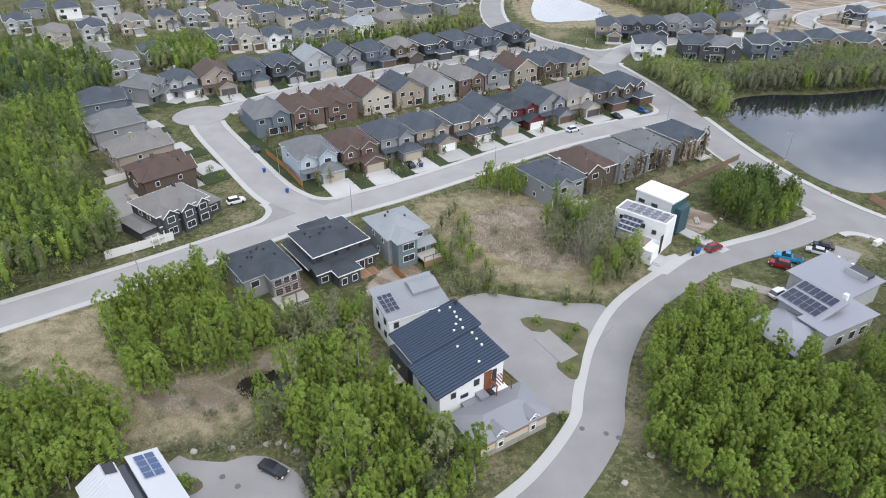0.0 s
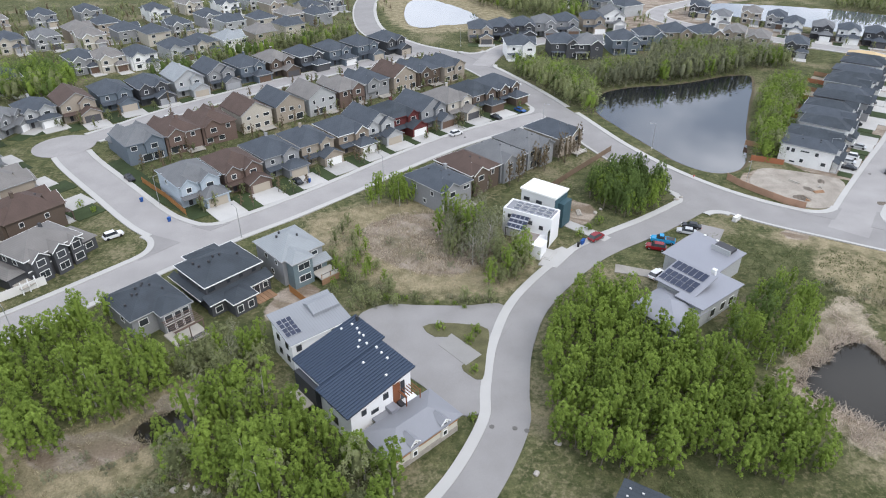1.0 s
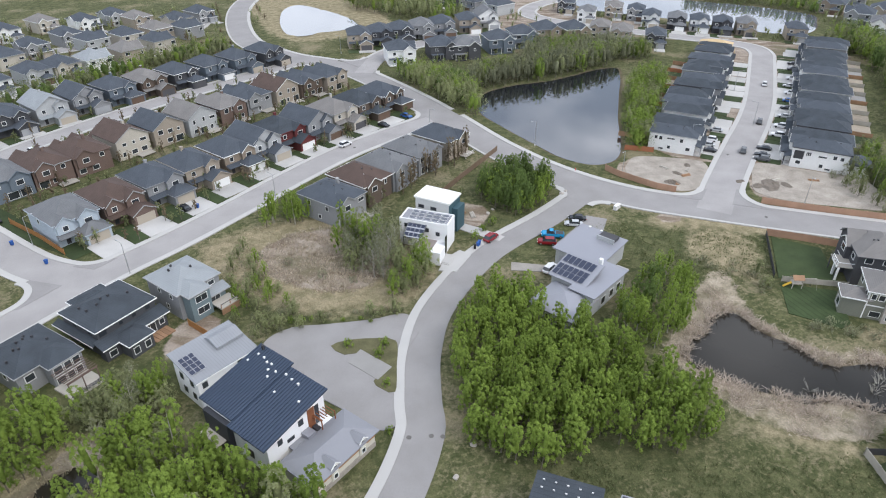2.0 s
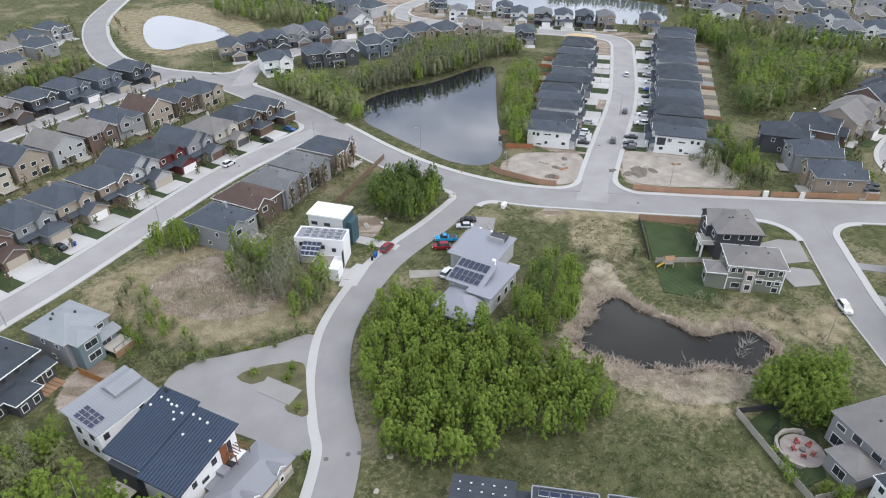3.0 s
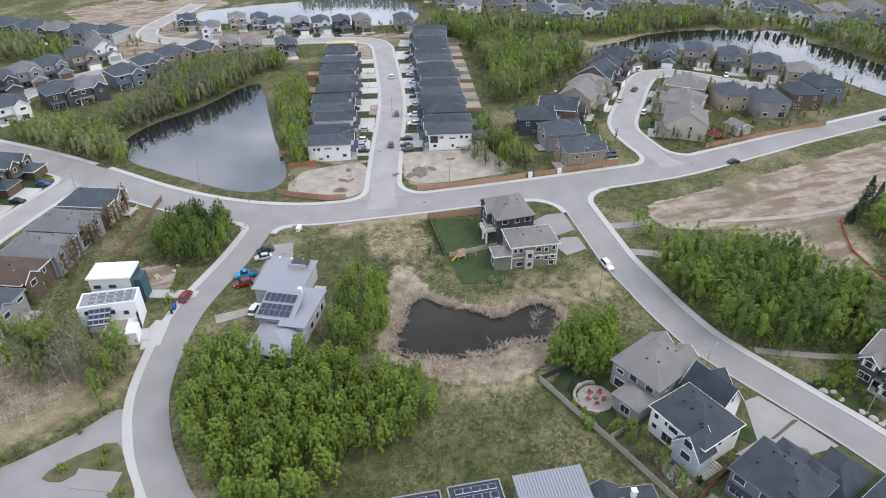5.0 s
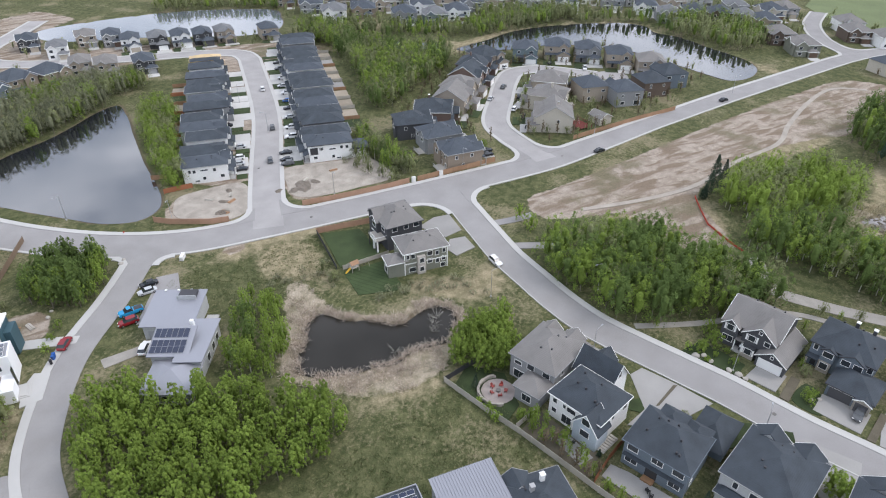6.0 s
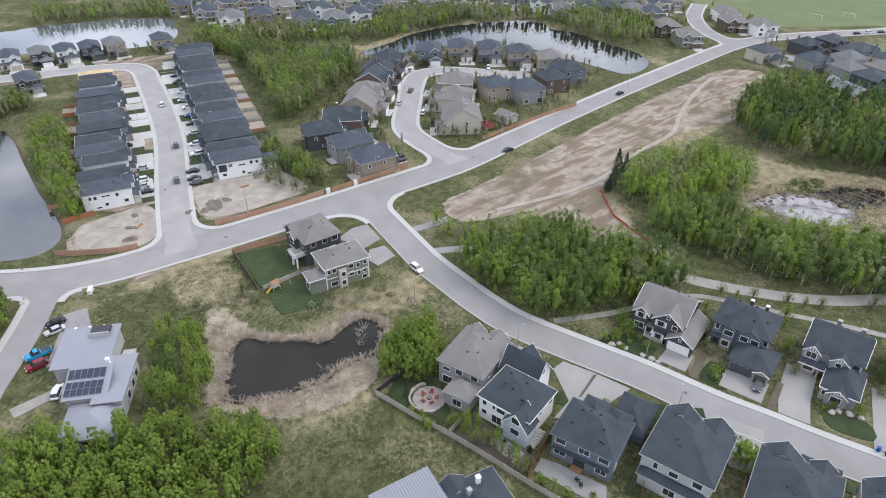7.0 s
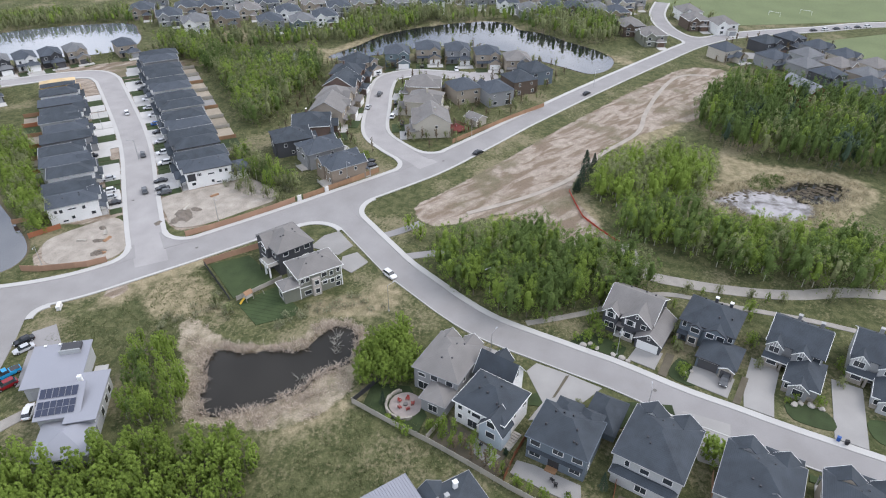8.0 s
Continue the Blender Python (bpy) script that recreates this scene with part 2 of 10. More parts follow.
def spline(points, step=2.0, closed=False):
    """A smooth line through a few control points."""
    p = [np.array(q, float) for q in points]
    n = len(p)
    out = []
    for i in range(n if closed else n - 1):
        a, b, c, d = (p[(i - 1) % n], p[i], p[(i + 1) % n], p[(i + 2) % n]) if closed else (p[max(i - 1, 0)], p[i], p[i + 1], p[min(i + 2, n - 1)])
        k = max(2, int(np.linalg.norm(c - b) / step))
        for s in range(k):
            t = s / k
            out.append(0.5 * (2 * b + (c - a) * t + (2 * a - 5 * b + 4 * c - d) * t * t + (3 * b - a - 3 * c + d) * t ** 3))
    if not closed:
        out.append(p[-1])
    return np.array(out)


def inside(pts, poly):
    """Which of pts lie in a polygon."""
    x, y = pts[:, 0], pts[:, 1]
    res = np.zeros(len(pts), bool)
    a = np.asarray(poly, float)
    b = np.roll(a, -1, 0)
    for (x0, y0), (x1, y1) in zip(a, b):
        if y0 == y1:
            continue
        cross = ((y0 > y) != (y1 > y)) & (x < (x1 - x0) * (y - y0) / (y1 - y0) + x0)
        res ^= cross
    return res


def edge_distance(pts, poly, closed=True):
    a = np.asarray(poly, float)
    pairs = zip(a, np.roll(a, -1, 0)) if closed else zip(a[:-1], a[1:])
    best = np.full(len(pts), 1e9)
    for p, q in pairs:
        d = q - p
        t = np.clip(((pts - p) @ d) / max(d @ d, 1e-9), 0, 1)
        best = np.minimum(best, np.hypot(*(pts - p - t[:, None] * d).T))
    return best


def signed(pts, poly):
    """Distance to an outline, positive inside."""
    d = edge_distance(pts, poly)
    return np.where(inside(pts, poly), d, -d)


# ---- plan of the ground: ponds, zones, roads ----
PONDS = {
    "near": [(93.4, 77.7), (95.2, 75.2), (95, 71.6), (95.7, 67.8), (97.9, 64.1), (98.2, 60.9), (99.1, 58.2), (102.5, 56.9), (105.7, 56.2), (109.3, 54), (110, 50.7), (109.1, 48.5), (106.4, 47.2), (102.8, 46.2), (100, 45.8), (97.2, 47.6), (94.8, 50.3), (91.9, 52.1), (88.8, 52.4), (87, 54.1), (85.1, 56.5), (81.8, 58.9), (79.5, 62.5), (77.6, 65.3), (76.7, 68.1), (77.6, 70.7), (81.5, 72.6), (85.5, 74.5), (89.3, 77)],
    "large": [(106, 224), (120, 228), (134, 228), (148, 231), (162, 235), (171, 234), (166, 224), (160, 215), (151, 203), (137, 183), (127, 166), (120, 156), (114, 151.5), (107, 152), (101.5, 160), (99, 172), (96, 190), (94.5, 204), (98, 215)],
    "upper": [(55, 404), (66, 418), (77, 400), (86, 372), (86, 352), (68, 345), (51, 343), (48, 363)],
    "lagoon": [(308, 141), (333, 133.5), (354.5, 127.5), (377, 110.5), (398, 82), (399, 64), (387, 55), (383, 40), (371, 26), (357, 7), (344, -1), (329, 0), (319, 8), (324, 20), (333, 36), (347, 66), (340, 97), (320, 117)],
    "reservoir": [(240, 372), (300, 340), (335, 290), (322, 268), (300, 253), (279, 263), (256, 304), (226, 345)],
    "marsh": [(201, -42.5), (209, -48.5), (211.5, -55), (212, -60.5), (209.6, -65), (206, -70), (201, -71.5), (194.5, -62.8), (194.5, -53), (197.5, -45.5)],
    "bog": [(214, -61), (219, -67), (223.5, -77), (220, -84), (211.5, -79), (208.4, -72.4), (210.4, -66.6)],
    "channel": [(287, 194), (303, 183), (314, 154), (299, 151), (287, 174)],
    "hollow": [(-34, 79), (-29, 82), (-26, 79), (-30, 76)],
}
POND_LINES = {k: spline(v, 2.0, True) for k, v in PONDS.items()}
for k in ("marsh", "bog"):
    # ragged, muddy margins
    line = spline(PONDS[k], 0.7, True)
    a = np.linspace(0, 2 * np.pi, len(line), endpoint=False)
    wob = 0.05 * np.sin(5 * a + 1) + 0.045 * np.sin(11 * a) + 0.04 * np.sin(19 * a + 2) + 0.03 * np.sin(31 * a)
    POND_LINES[k] = line + (line - line.mean(0)) * (wob * (1.0 if k == "marsh" else 2.0))[:, None]
ZONES = {
    "dry": [
        [(-8, 141), (8, 150), (27, 147), (40, 134), (44, 116), (34, 104), (14, 106), (2, 118)],
        [(-82, 90), (-66, 101), (-57, 86), (-48, 80), (-30, 89), (-24, 88), (-25, 78), (-33, 68), (-46, 65), (-64, 77)],
        [(90, 41), (86, 39), (78, 45), (73, 50), (75, 53), (82, 50)],
        [(240, -46), (235.5, -55), (234, -70), (234, -84), (227, -93), (218, -95), (195, -81), (189, -69), (192, -52), (196, -42), (203, -39), (216, -42)],
        [(30, 440), (95, 430), (105, 345), (60, 325), (40, 345), (36, 400)],
        [(104, 118), (130, 104), (126, 98), (100, 112)],
        [(100, 98), (108, 108), (120, 101), (112, 86), (106, 84)],
        [(112, 64), (120, 62), (124, 52), (132, 50), (126, 40), (116, 44), (112, 52)],
        [(300, 236), (330, 228), (345, 200), (322, 196), (305, 215)],
        [(292, 140), (318, 140), (345, 128), (380, 104), (396, 74), (388, 54), (366, 28), (350, -4), (338, -18), (330, -20), (356, 24), (384, 60), (376, 98), (340, 122), (310, 134)],
        [(168, 30), (190, 8), (186, -4), (170, -8), (160, 0), (172, 14)],
        [(235, 0), (290, -28), (262, -34), (240, -20)],
        [(280, 215), (322, 150), (300, 140), (278, 180)],
        [(300, 150), (350, 135), (392, 100), (402, 72), (390, 48), (380, 56), (386, 78), (372, 98), (345, 122), (304, 136)],
    ],
    "dirt": [
        [(161, 44), (170, 52), (186, 44), (211.7, 31), (249, 13), (280, -3), (317, -23), (339, -38), (341, -56), (318, -54), (296, -44), (272, -40), (262, -29), (246, -15), (232, -4), (207, 3), (192, 4), (169, -9), (160, -4), (164, 8), (174, 22), (166, 34)],
        [(112, 146), (124, 150), (138, 139), (128, 128), (120, 127), (113, 134)],
        [(139, 120), (154, 135), (168, 125), (176, 116), (165, 101), (150, 107), (140, 113)],
        [(112, 120), (116, 118), (108, 112), (104, 116)],
        [(140, 300), (160, 330), (178, 372), (176, 420), (215, 440), (270, 400), (252, 372), (215, 345), (222, 318), (262, 268), (250, 250), (205, 280), (170, 296)],
        [(50, 140), (58, 143), (66, 136), (58, 128)],
        [(132, 154), (164, 184), (194, 212), (224, 242), (262, 250), (282, 214), (262, 198), (232, 174), (204, 148), (182, 126), (152, 132)],
        [(9, 139), (26, 141), (35, 132), (35, 122), (26, 113), (14, 117), (6, 128)],
        [(-37, 80), (-30, 87), (-24, 86), (-27, 80), (-33, 74), (-44, 72), (-50, 78), (-44, 80)],
        [(-16, 106), (-10, 116), (-4, 112), (-10, 103)],
        [(-74, 128), (-66, 140), (-78, 152), (-88, 146)],
    ],
    "reed": [
        [(76.7, 75.5), (85.8, 81), (94, 87.5), (100.6, 91.3), (103, 89.5), (101, 82.5), (97.8, 77.3), (97.9, 71.2), (99.4, 65.3), (101.8, 61), (107.4, 59.3), (112, 56.2), (112.4, 50.7), (110.6, 46), (105.2, 43.6), (98.3, 42.6), (90.6, 41.8), (83.9, 44.5), (78.2, 49.6), (74.6, 56.4), (74.4, 62.6), (72.6, 70)],
        [(193, -38), (208, -38), (204, -50), (194, -46)],
    ],
}
ROADS = {
    # centre line, width, walk width on the one side (left of its run) and on the other
    "residential_road": ([(-150, 52), (-110, 78), (-92, 90.5), (-75.5, 102), (-58, 114.8), (-29.6, 137.5), (-12.3, 149), (5.5, 162), (18.9, 172.6), (39.1, 186.6), (63, 198.6), (82, 206.5)], 8.2, 1.5, 1.5),
    "side_street": ([(-31, 138.5), (-43, 148), (-58.8, 170.4), (-72, 190), (-79, 203)], 8.2, 1.5, 1.5),
    "crescent_street": ([(-82, 202), (-68, 214), (-52, 230), (-19.2, 255), (15.5, 276), (46, 294)], 8.0, 1.4, 1.4),
    "main_road": ([(70, 560), (58, 495), (31.4, 417.7), (26, 345), (39.2, 306), (57, 284), (66, 262), (74.5, 231), (80, 203), (85, 172), (92.6, 148), (104, 129.3), (119.8, 115), (142, 97), (165, 79.6), (196.7, 56.6), (220, 43.6), (255, 25.4), (285, 9.8), (315, -6.6), (349, -25.6), (380, -43.6), (401, -61), (416.5, -83.5), (434, -117), (457, -160), (470, -230)], 11.0, 1.7, 0.8),
    "terrace_street": ([(120.5, 113.5), (131, 122.6), (141, 131), (159, 145.6), (178.8, 161.4), (196.9, 177.5), (217.5, 198), (238, 219), (247.5, 229.5), (251, 240), (244, 254), (232, 268), (218, 284), (201, 304), (187, 328), (186, 346), (199, 362), (222, 375), (250, 392)], 8.8, 1.4, 1.4),
    "cul_de_sac_street": ([(200, 56), (212, 74), (224, 85), (249, 93), (270, 99), (285, 100.5), (294.5, 92), (297, 76), (298, 60)], 8.6, 1.4, 1.4),
    "hill_street": ([(166, 79), (155, 67), (145.2, 56.2), (136.9, 46.8), (129.8, 36.6), (123.2, 26.6), (118, 16.0), (112.8, -3), (110.0, -13.5), (105.4, -26.9), (102.7, -37.5), (99.8, -48.3), (96.1, -65), (90.6, -90), (86, -120)], 7.9, 1.7, 0.3),
    "lane": ([(98.5, 138), (91, 132.5), (77.4, 125.2), (56.3, 115.4), (39.1, 101.0), (30.9, 88.5), (26.5, 76.9), (24.0, 69.0), (15.6, 57.7), (5.2, 48.9)], 6.5, 0.0, 1.8),
    "link_street": ([(67, 266), (78, 285), (92, 297), (120, 306), (150, 304), (197, 304)], 8.5, 1.4, 1.4),
    "school_street": ([(386, -45), (404, -33.5), (421, -27.5), (447, -24.5), (480, -28)], 8.0, 1.2, 1.2),
    "upper_street": ([(-190, 345), (-120, 330), (-60, 352), (0, 372), (10, 420)], 8.5, 1.4, 1.4),
}
ROAD_LINES = {k: spline(v[0], 1.5) for k, v in ROADS.items()}
BULBS = [((-80, 204), 9.0), ((298, 58), 8.5)]
rng = np.random.default_rng(7)


def ground_sheet():
    """One sheet of ground to the horizon, fine near the walk, with the pond beds sunk in it."""
    def axis(lo, hi, step):
        fine = np.arange(lo, hi + step, step)
        out_l, out_r, s = [], [], step
        a, b = fine[0], fine[-1]
        while b < 4500:
            s *= 1.22
            a, b = a - s, b + s
            out_l.append(a)
            out_r.append(b)
        return np.concatenate([out_l[::-1], fine, out_r])
    xs, ys = axis(-115, 330, 1.9), axis(-110, 300, 1.9)
    gx, gy = np.meshgrid(xs, ys)
    pts = np.stack([gx.ravel(), gy.ravel()], 1)
    near = (np.abs(pts[:, 0]) < 700) & (np.abs(pts[:, 1]) < 700)
    z = -0.10 + 0.035 * np.sin(pts[:, 0] * 0.31 + np.sin(pts[:, 1] * 0.23)) + 0.03 * np.sin(pts[:, 1] * 0.42 + 1.3 * np.sin(pts[:, 0] * 0.17))
    q = pts[near]
    zn = z[near]
    cover = {k: np.zeros(len(pts)) for k in ("dry", "dirt", "reed", "shore")}
    shore = np.zeros(len(q))
    for line in POND_LINES.values():
        s = signed(q, line)
        zn = np.where(s > -3, zn - 1.2 * np.clip((s + 2.0) / 4.0, 0, 1), zn)
        shore = np.maximum(shore, np.clip(1 - np.abs(s + 0.5) / 3.0, 0, 1))
    z[near] = zn
    cover["shore"][near] = shore
    for k, polys in ZONES.items():
        a = np.zeros(len(q))
        for poly in polys:
            s = signed(q, spline(poly, 3.0, True))
            a = np.maximum(a, np.clip(0.5 + s / (7.0 if k == "dry" else 3.5), 0, 1))
        cover[k][near] = a
    nx, ny = len(xs), len(ys)
    idx = np.arange(nx * ny).reshape(ny, nx)
    quads = np.stack([idx[:-1, :-1], idx[:-1, 1:], idx[1:, 1:], idx[1:, :-1]], -1).reshape(-1, 4)
    me = bpy.data.meshes.new("ground")
    me.from_pydata(np.column_stack([pts, z]).tolist(), [], quads.tolist())
    for k, a in cover.items():
        at = me.attributes.new(k, 'FLOAT', 'POINT')
        at.data.foreach_set("value", a.astype(np.float32))
    me.polygons.foreach_set("use_smooth", [True] * len(me.polygons))
    me.materials.append(ground_material())
    ob = new("ground", me)
    return tagged(ob, "rough spring grass with dry straw, bare earth and reed beds", "ground", kind="structure")


def ground_material():
    m = bpy.data.materials.new("open_ground")
    m.use_nodes = True
    n, l = m.node_tree.nodes, m.node_tree.links
    b = n["Principled BSDF"]
    b.inputs["Roughness"].default_value, b.inputs["Specular IOR Level"].default_value = 0.95, 0.1
    g = n.new("ShaderNodeNewGeometry")

    def tex(scale, detail, rough=0.6):
        t = n.new("ShaderNodeTexNoise")
        t.inputs["Scale"].default_value, t.inputs["Detail"].default_value, t.inputs["Roughness"].default_value = scale, detail, rough
        l.new(g.outputs["Position"], t.inputs["Vector"])
        return t.outputs["Fac"]

    def blend(fac, a, c):
        x = n.new("ShaderNodeMix")
        x.data_type = 'RGBA'
        for sock, val in ((x.inputs[6], a), (x.inputs[7], c)):
            if isinstance(val, tuple):
                sock.default_value = (*val, 1)
            else:
                l.new(val, sock)
        l.new(fac, x.inputs[0])
        return x.outputs[2]

    def ramp(val, lo, hi):
        r = n.new("ShaderNodeMapRange")
        r.interpolation_type = 'SMOOTHSTEP'
        r.inputs["From Min"].default_value, r.inputs["From Max"].default_value = lo, hi
        l.new(val, r.inputs["Value"])
        return r.outputs[0]

    def plus(a, c, k=1.0):
        x = n.new("ShaderNodeMath")
        x.operation = 'MULTIPLY_ADD'
        l.new(c, x.inputs[0])
        x.inputs[1].default_value = k
        l.new(a, x.inputs[2])
        return x.outputs[0]

    def cover(name):
        a = n.new("ShaderNodeAttribute")
        a.attribute_name = name
        return a.outputs["Fac"]
    broad, mid, fine = tex(0.045, 5), tex(0.35, 5), tex(3.0, 5, 0.7)
    tuft = tex(1.1, 4, 0.65)
    grass = blend(ramp(mid, 0.35, 0.68), (0.055, 0.066, 0.027), (0.116, 0.120, 0.057))
    grass = blend(ramp(plus(tuft, broad, 0.5), 0.72, 0.97), grass, (0.162, 0.153, 0.080))
    grass = blend(ramp(plus(broad, tuft, 0.35), 0.68, 0.87), grass, (0.215, 0.188, 0.118))
    straw = blend(ramp(mid, 0.3, 0.7), (0.175, 0.155, 0.090), (0.32, 0.27, 0.175))
    reed = blend(ramp(mid, 0.3, 0.7), (0.20, 0.175, 0.115), (0.38, 0.325, 0.25))
    earth = blend(ramp(mid, 0.25, 0.75), (0.27, 0.222, 0.178), (0.40, 0.345, 0.288))
    mp = n.new("ShaderNodeMapping")
    mp.inputs["Scale"].default_value = (0.10, 0.36, 1.0)
    turn = n.new("ShaderNodeMapping")
    turn.inputs["Rotation"].default_value = (0, 0, radians(32))
    l.new(g.outputs["Position"], turn.inputs["Vector"])
    l.new(turn.outputs[0], mp.inputs["Vector"])
    streak = n.new("ShaderNodeTexNoise")
    streak.inputs["Scale"].default_value, streak.inputs["Detail"].default_value, streak.inputs["Distortion"].default_value = 0.8, 6.0, 0.6
    l.new(mp.outputs[0], streak.inputs["Vector"])
    earth = blend(ramp(streak.outputs["Fac"], 0.42, 0.62), earth, (0.20, 0.155, 0.115))
    earth = blend(ramp(broad, 0.50, 0.68), earth, (0.16, 0.14, 0.09))
    col = blend(ramp(plus(cover("dry"), mid, 1.0), 0.85, 1.45), grass, straw)
    col = blend(ramp(plus(cover("reed"), mid, 1.1), 1.0, 1.3), col, reed)
    col = blend(ramp(plus(cover("dirt"), mid, 0.7), 0.78, 0.98), col, earth)
    col = blend(ramp(plus(cover("shore"), mid, 0.8), 0.95, 1.3), col, (0.13, 0.105, 0.07))
    dark = n.new("ShaderNodeMapRange")
    dark.inputs["From Min"].default_value, dark.inputs["From Max"].default_value = 0.25, 0.75
    dark.inputs["To Min"].default_value, dark.inputs["To Max"].default_value = 0.62, 1.38
    l.new(fine, dark.inputs["Value"])
    sc = n.new("ShaderNodeVectorMath")
    sc.operation = 'SCALE'
    l.new(col, sc.inputs[0])
    l.new(dark.outputs[0], sc.inputs["Scale"])
    l.new(sc.outputs[0], b.inputs["Base Color"])
    bp = n.new("ShaderNodeBump")
    bp.inputs["Strength"].default_value, bp.inputs["Distance"].default_value = 0.6, 0.25
    l.new(fine, bp.inputs["Height"])
    l.new(bp.outputs[0], b.inputs["Normal"])
    return m


def weld(g):
    """Joins corners that lie in one place."""
    seen, order, remap = {}, [], []
    for v in g["v"]:
        k = (round(v[0], 4), round(v[1], 4), round(v[2], 4))
        if k not in seen:
            seen[k] = len(order)
            order.append(v)
        remap.append(seen[k])
    return {"v": order, "f": [tuple(remap[i] for i in f) for f in g["f"]], "m": g["m"]}


def normals(line):
    t = np.gradient(line, axis=0)
    t /= np.linalg.norm(t, axis=1)[:, None]
    return np.stack([-t[:, 1], t[:, 0]], 1)


def ribbon(g, line, a, b, z0, z1, keep=None):
    """A slab along a line between two sideways offsets; keep says which stretches stay."""
    nrm = normals(line)
    L, R = line + nrm * a, line + nrm * b
    for i in range(len(line) - 1):
        if keep is not None and not keep[i]:
            continue
        k = len(g["v"])
        for p in (R[i], R[i + 1], L[i + 1], L[i]):
            g["v"] += [(p[0], p[1], z1), (p[0], p[1], z0)]
        g["f"] += [(k, k + 2, k + 4, k + 6), (k + 1, k, k + 6, k + 7)[::-1], (k, k + 1, k + 3, k + 2), (k + 6, k + 4, k + 5, k + 7)]
        g["m"] += [0] * 4


def on_other_road(pts, name, grow=0.0):
    hit = np.zeros(len(pts), bool)
    for other, line in ROAD_LINES.items():
        if other != name:
            hit |= edge_distance(pts, line, False) < ROADS[other][1] / 2 + grow
    for (c, r) in BULBS:
        hit |= np.hypot(*(pts - np.array(c)).T) < r + grow
    return hit


def crossing(p, q):
    """Where two lines meet, with the run of each there."""
    for i in range(len(p) - 1):
        for j in range(len(q) - 1):
            a, b, c, d = p[i], p[i + 1] - p[i], q[j], q[j + 1] - q[j]
            den = b[0] * d[1] - b[1] * d[0]
            if abs(den) < 1e-9:
                continue
            t = ((c - a)[0] * d[1] - (c - a)[1] * d[0]) / den
            u = ((c - a)[0] * b[1] - (c - a)[1] * b[0]) / den
            if 0 <= t <= 1 and 0 <= u <= 1:
                return a + t * b, b / np.linalg.norm(b), d / np.linalg.norm(d)
    return None


# which street ends at which, and the radius of the kerb on its two sides
JUNCTIONS = [("lane", "main_road", 5.0), ("hill_street", "main_road", 10.0), ("terrace_street", "main_road", 8.0), ("side_street", "residential_road", 7.0),
             ("residential_road", "main_road", 6.0), ("crescent_street", "main_road", 6.0), ("cul_de_sac_street", "main_road", 8.0), ("link_street", "main_road", 7.0), ("school_street", "main_road", 7.0)]
CORNERS = []


def kerb_corners():
    """Rounds off the corners where a street meets a road: asphalt out to the arc, and pavement behind it."""
    for minor, major, radius in JUNCTIONS:
        lm, lM = ROAD_LINES[minor], ROAD_LINES[major]
        wm, wM = ROADS[minor][1] / 2, ROADS[major][1] / 2
        d0, d1 = edge_distance(lm[:1], lM, False)[0], edge_distance(lm[-1:], lM, False)[0]
        run = lm if d0 < d1 else lm[::-1]
        inner = run[min(len(run) - 1, 14)]
        nM, nm = normals(lM), normals(run)
        side = 1 if edge_distance(inner[None], lM + nM * wM, False)[0] < edge_distance(inner[None], lM - nM * wM, False)[0] else -1
        edge_M = lM + nM * wM * side
        for s in (1, -1):
            hit = crossing(edge_M, (run + nm * wm * s)[:40])
            if hit is None:
                continue
            c, dM, dm = hit
            away = dm
            if np.dot(away, inner - c) < 0:
                away = -away
            along = dM if np.dot(dM, nm[6] * s) > 0 else -dM
            half = math.acos(max(-1, min(1, float(np.dot(away, along))))) / 2
            t = radius / math.tan(half)
            bis = (away + along) / np.linalg.norm(away + along)
            centre = c + bis * radius / math.sin(half)
            p0, p1 = c + along * t, c + away * t
            a0, a1 = math.atan2(*(p0 - centre)[::-1]), math.atan2(*(p1 - centre)[::-1])
            while a1 - a0 > math.pi:
                a1 -= 2 * math.pi
            while a1 - a0 < -math.pi:
                a1 += 2 * math.pi
            arc = np.array([centre + radius * np.array([math.cos(a0 + (a1 - a0) * k / 12), math.sin(a0 + (a1 - a0) * k / 12)]) for k in range(13)])
            pull = -bis * 0.8
            poly = [tuple(c + pull)] + [tuple(p0 - away * 0.8)] + [tuple(p) for p in arc] + [tuple(p1 - along * 0.8)]
            area = sum(a[0] * b[1] - a[1] * b[0] for a, b in zip(poly, poly[1:] + poly[:1]))
            g = geo()
            prism(g, poly if area > 0 else poly[::-1], -0.5, 0.05 + 0.002 * len(CORNERS))
            tagged(part("road_corner", g, asphalt), "rounded asphalt corner where two streets meet", "road", kind="structure")
            w = max(0.8, min(2.0, ROADS[major][2]))
            turn = 1 if a1 > a0 else -1
            g = geo()
            ribbon(g, arc, *( (w, 0.0) if turn > 0 else (0.0, -w)), -0.4, 0.146)
            tagged(part("pavement", g, concrete), "pale concrete pavement curving round a street corner", "pavement", kind="structure")
            CORNERS.append((c, t, minor, major))


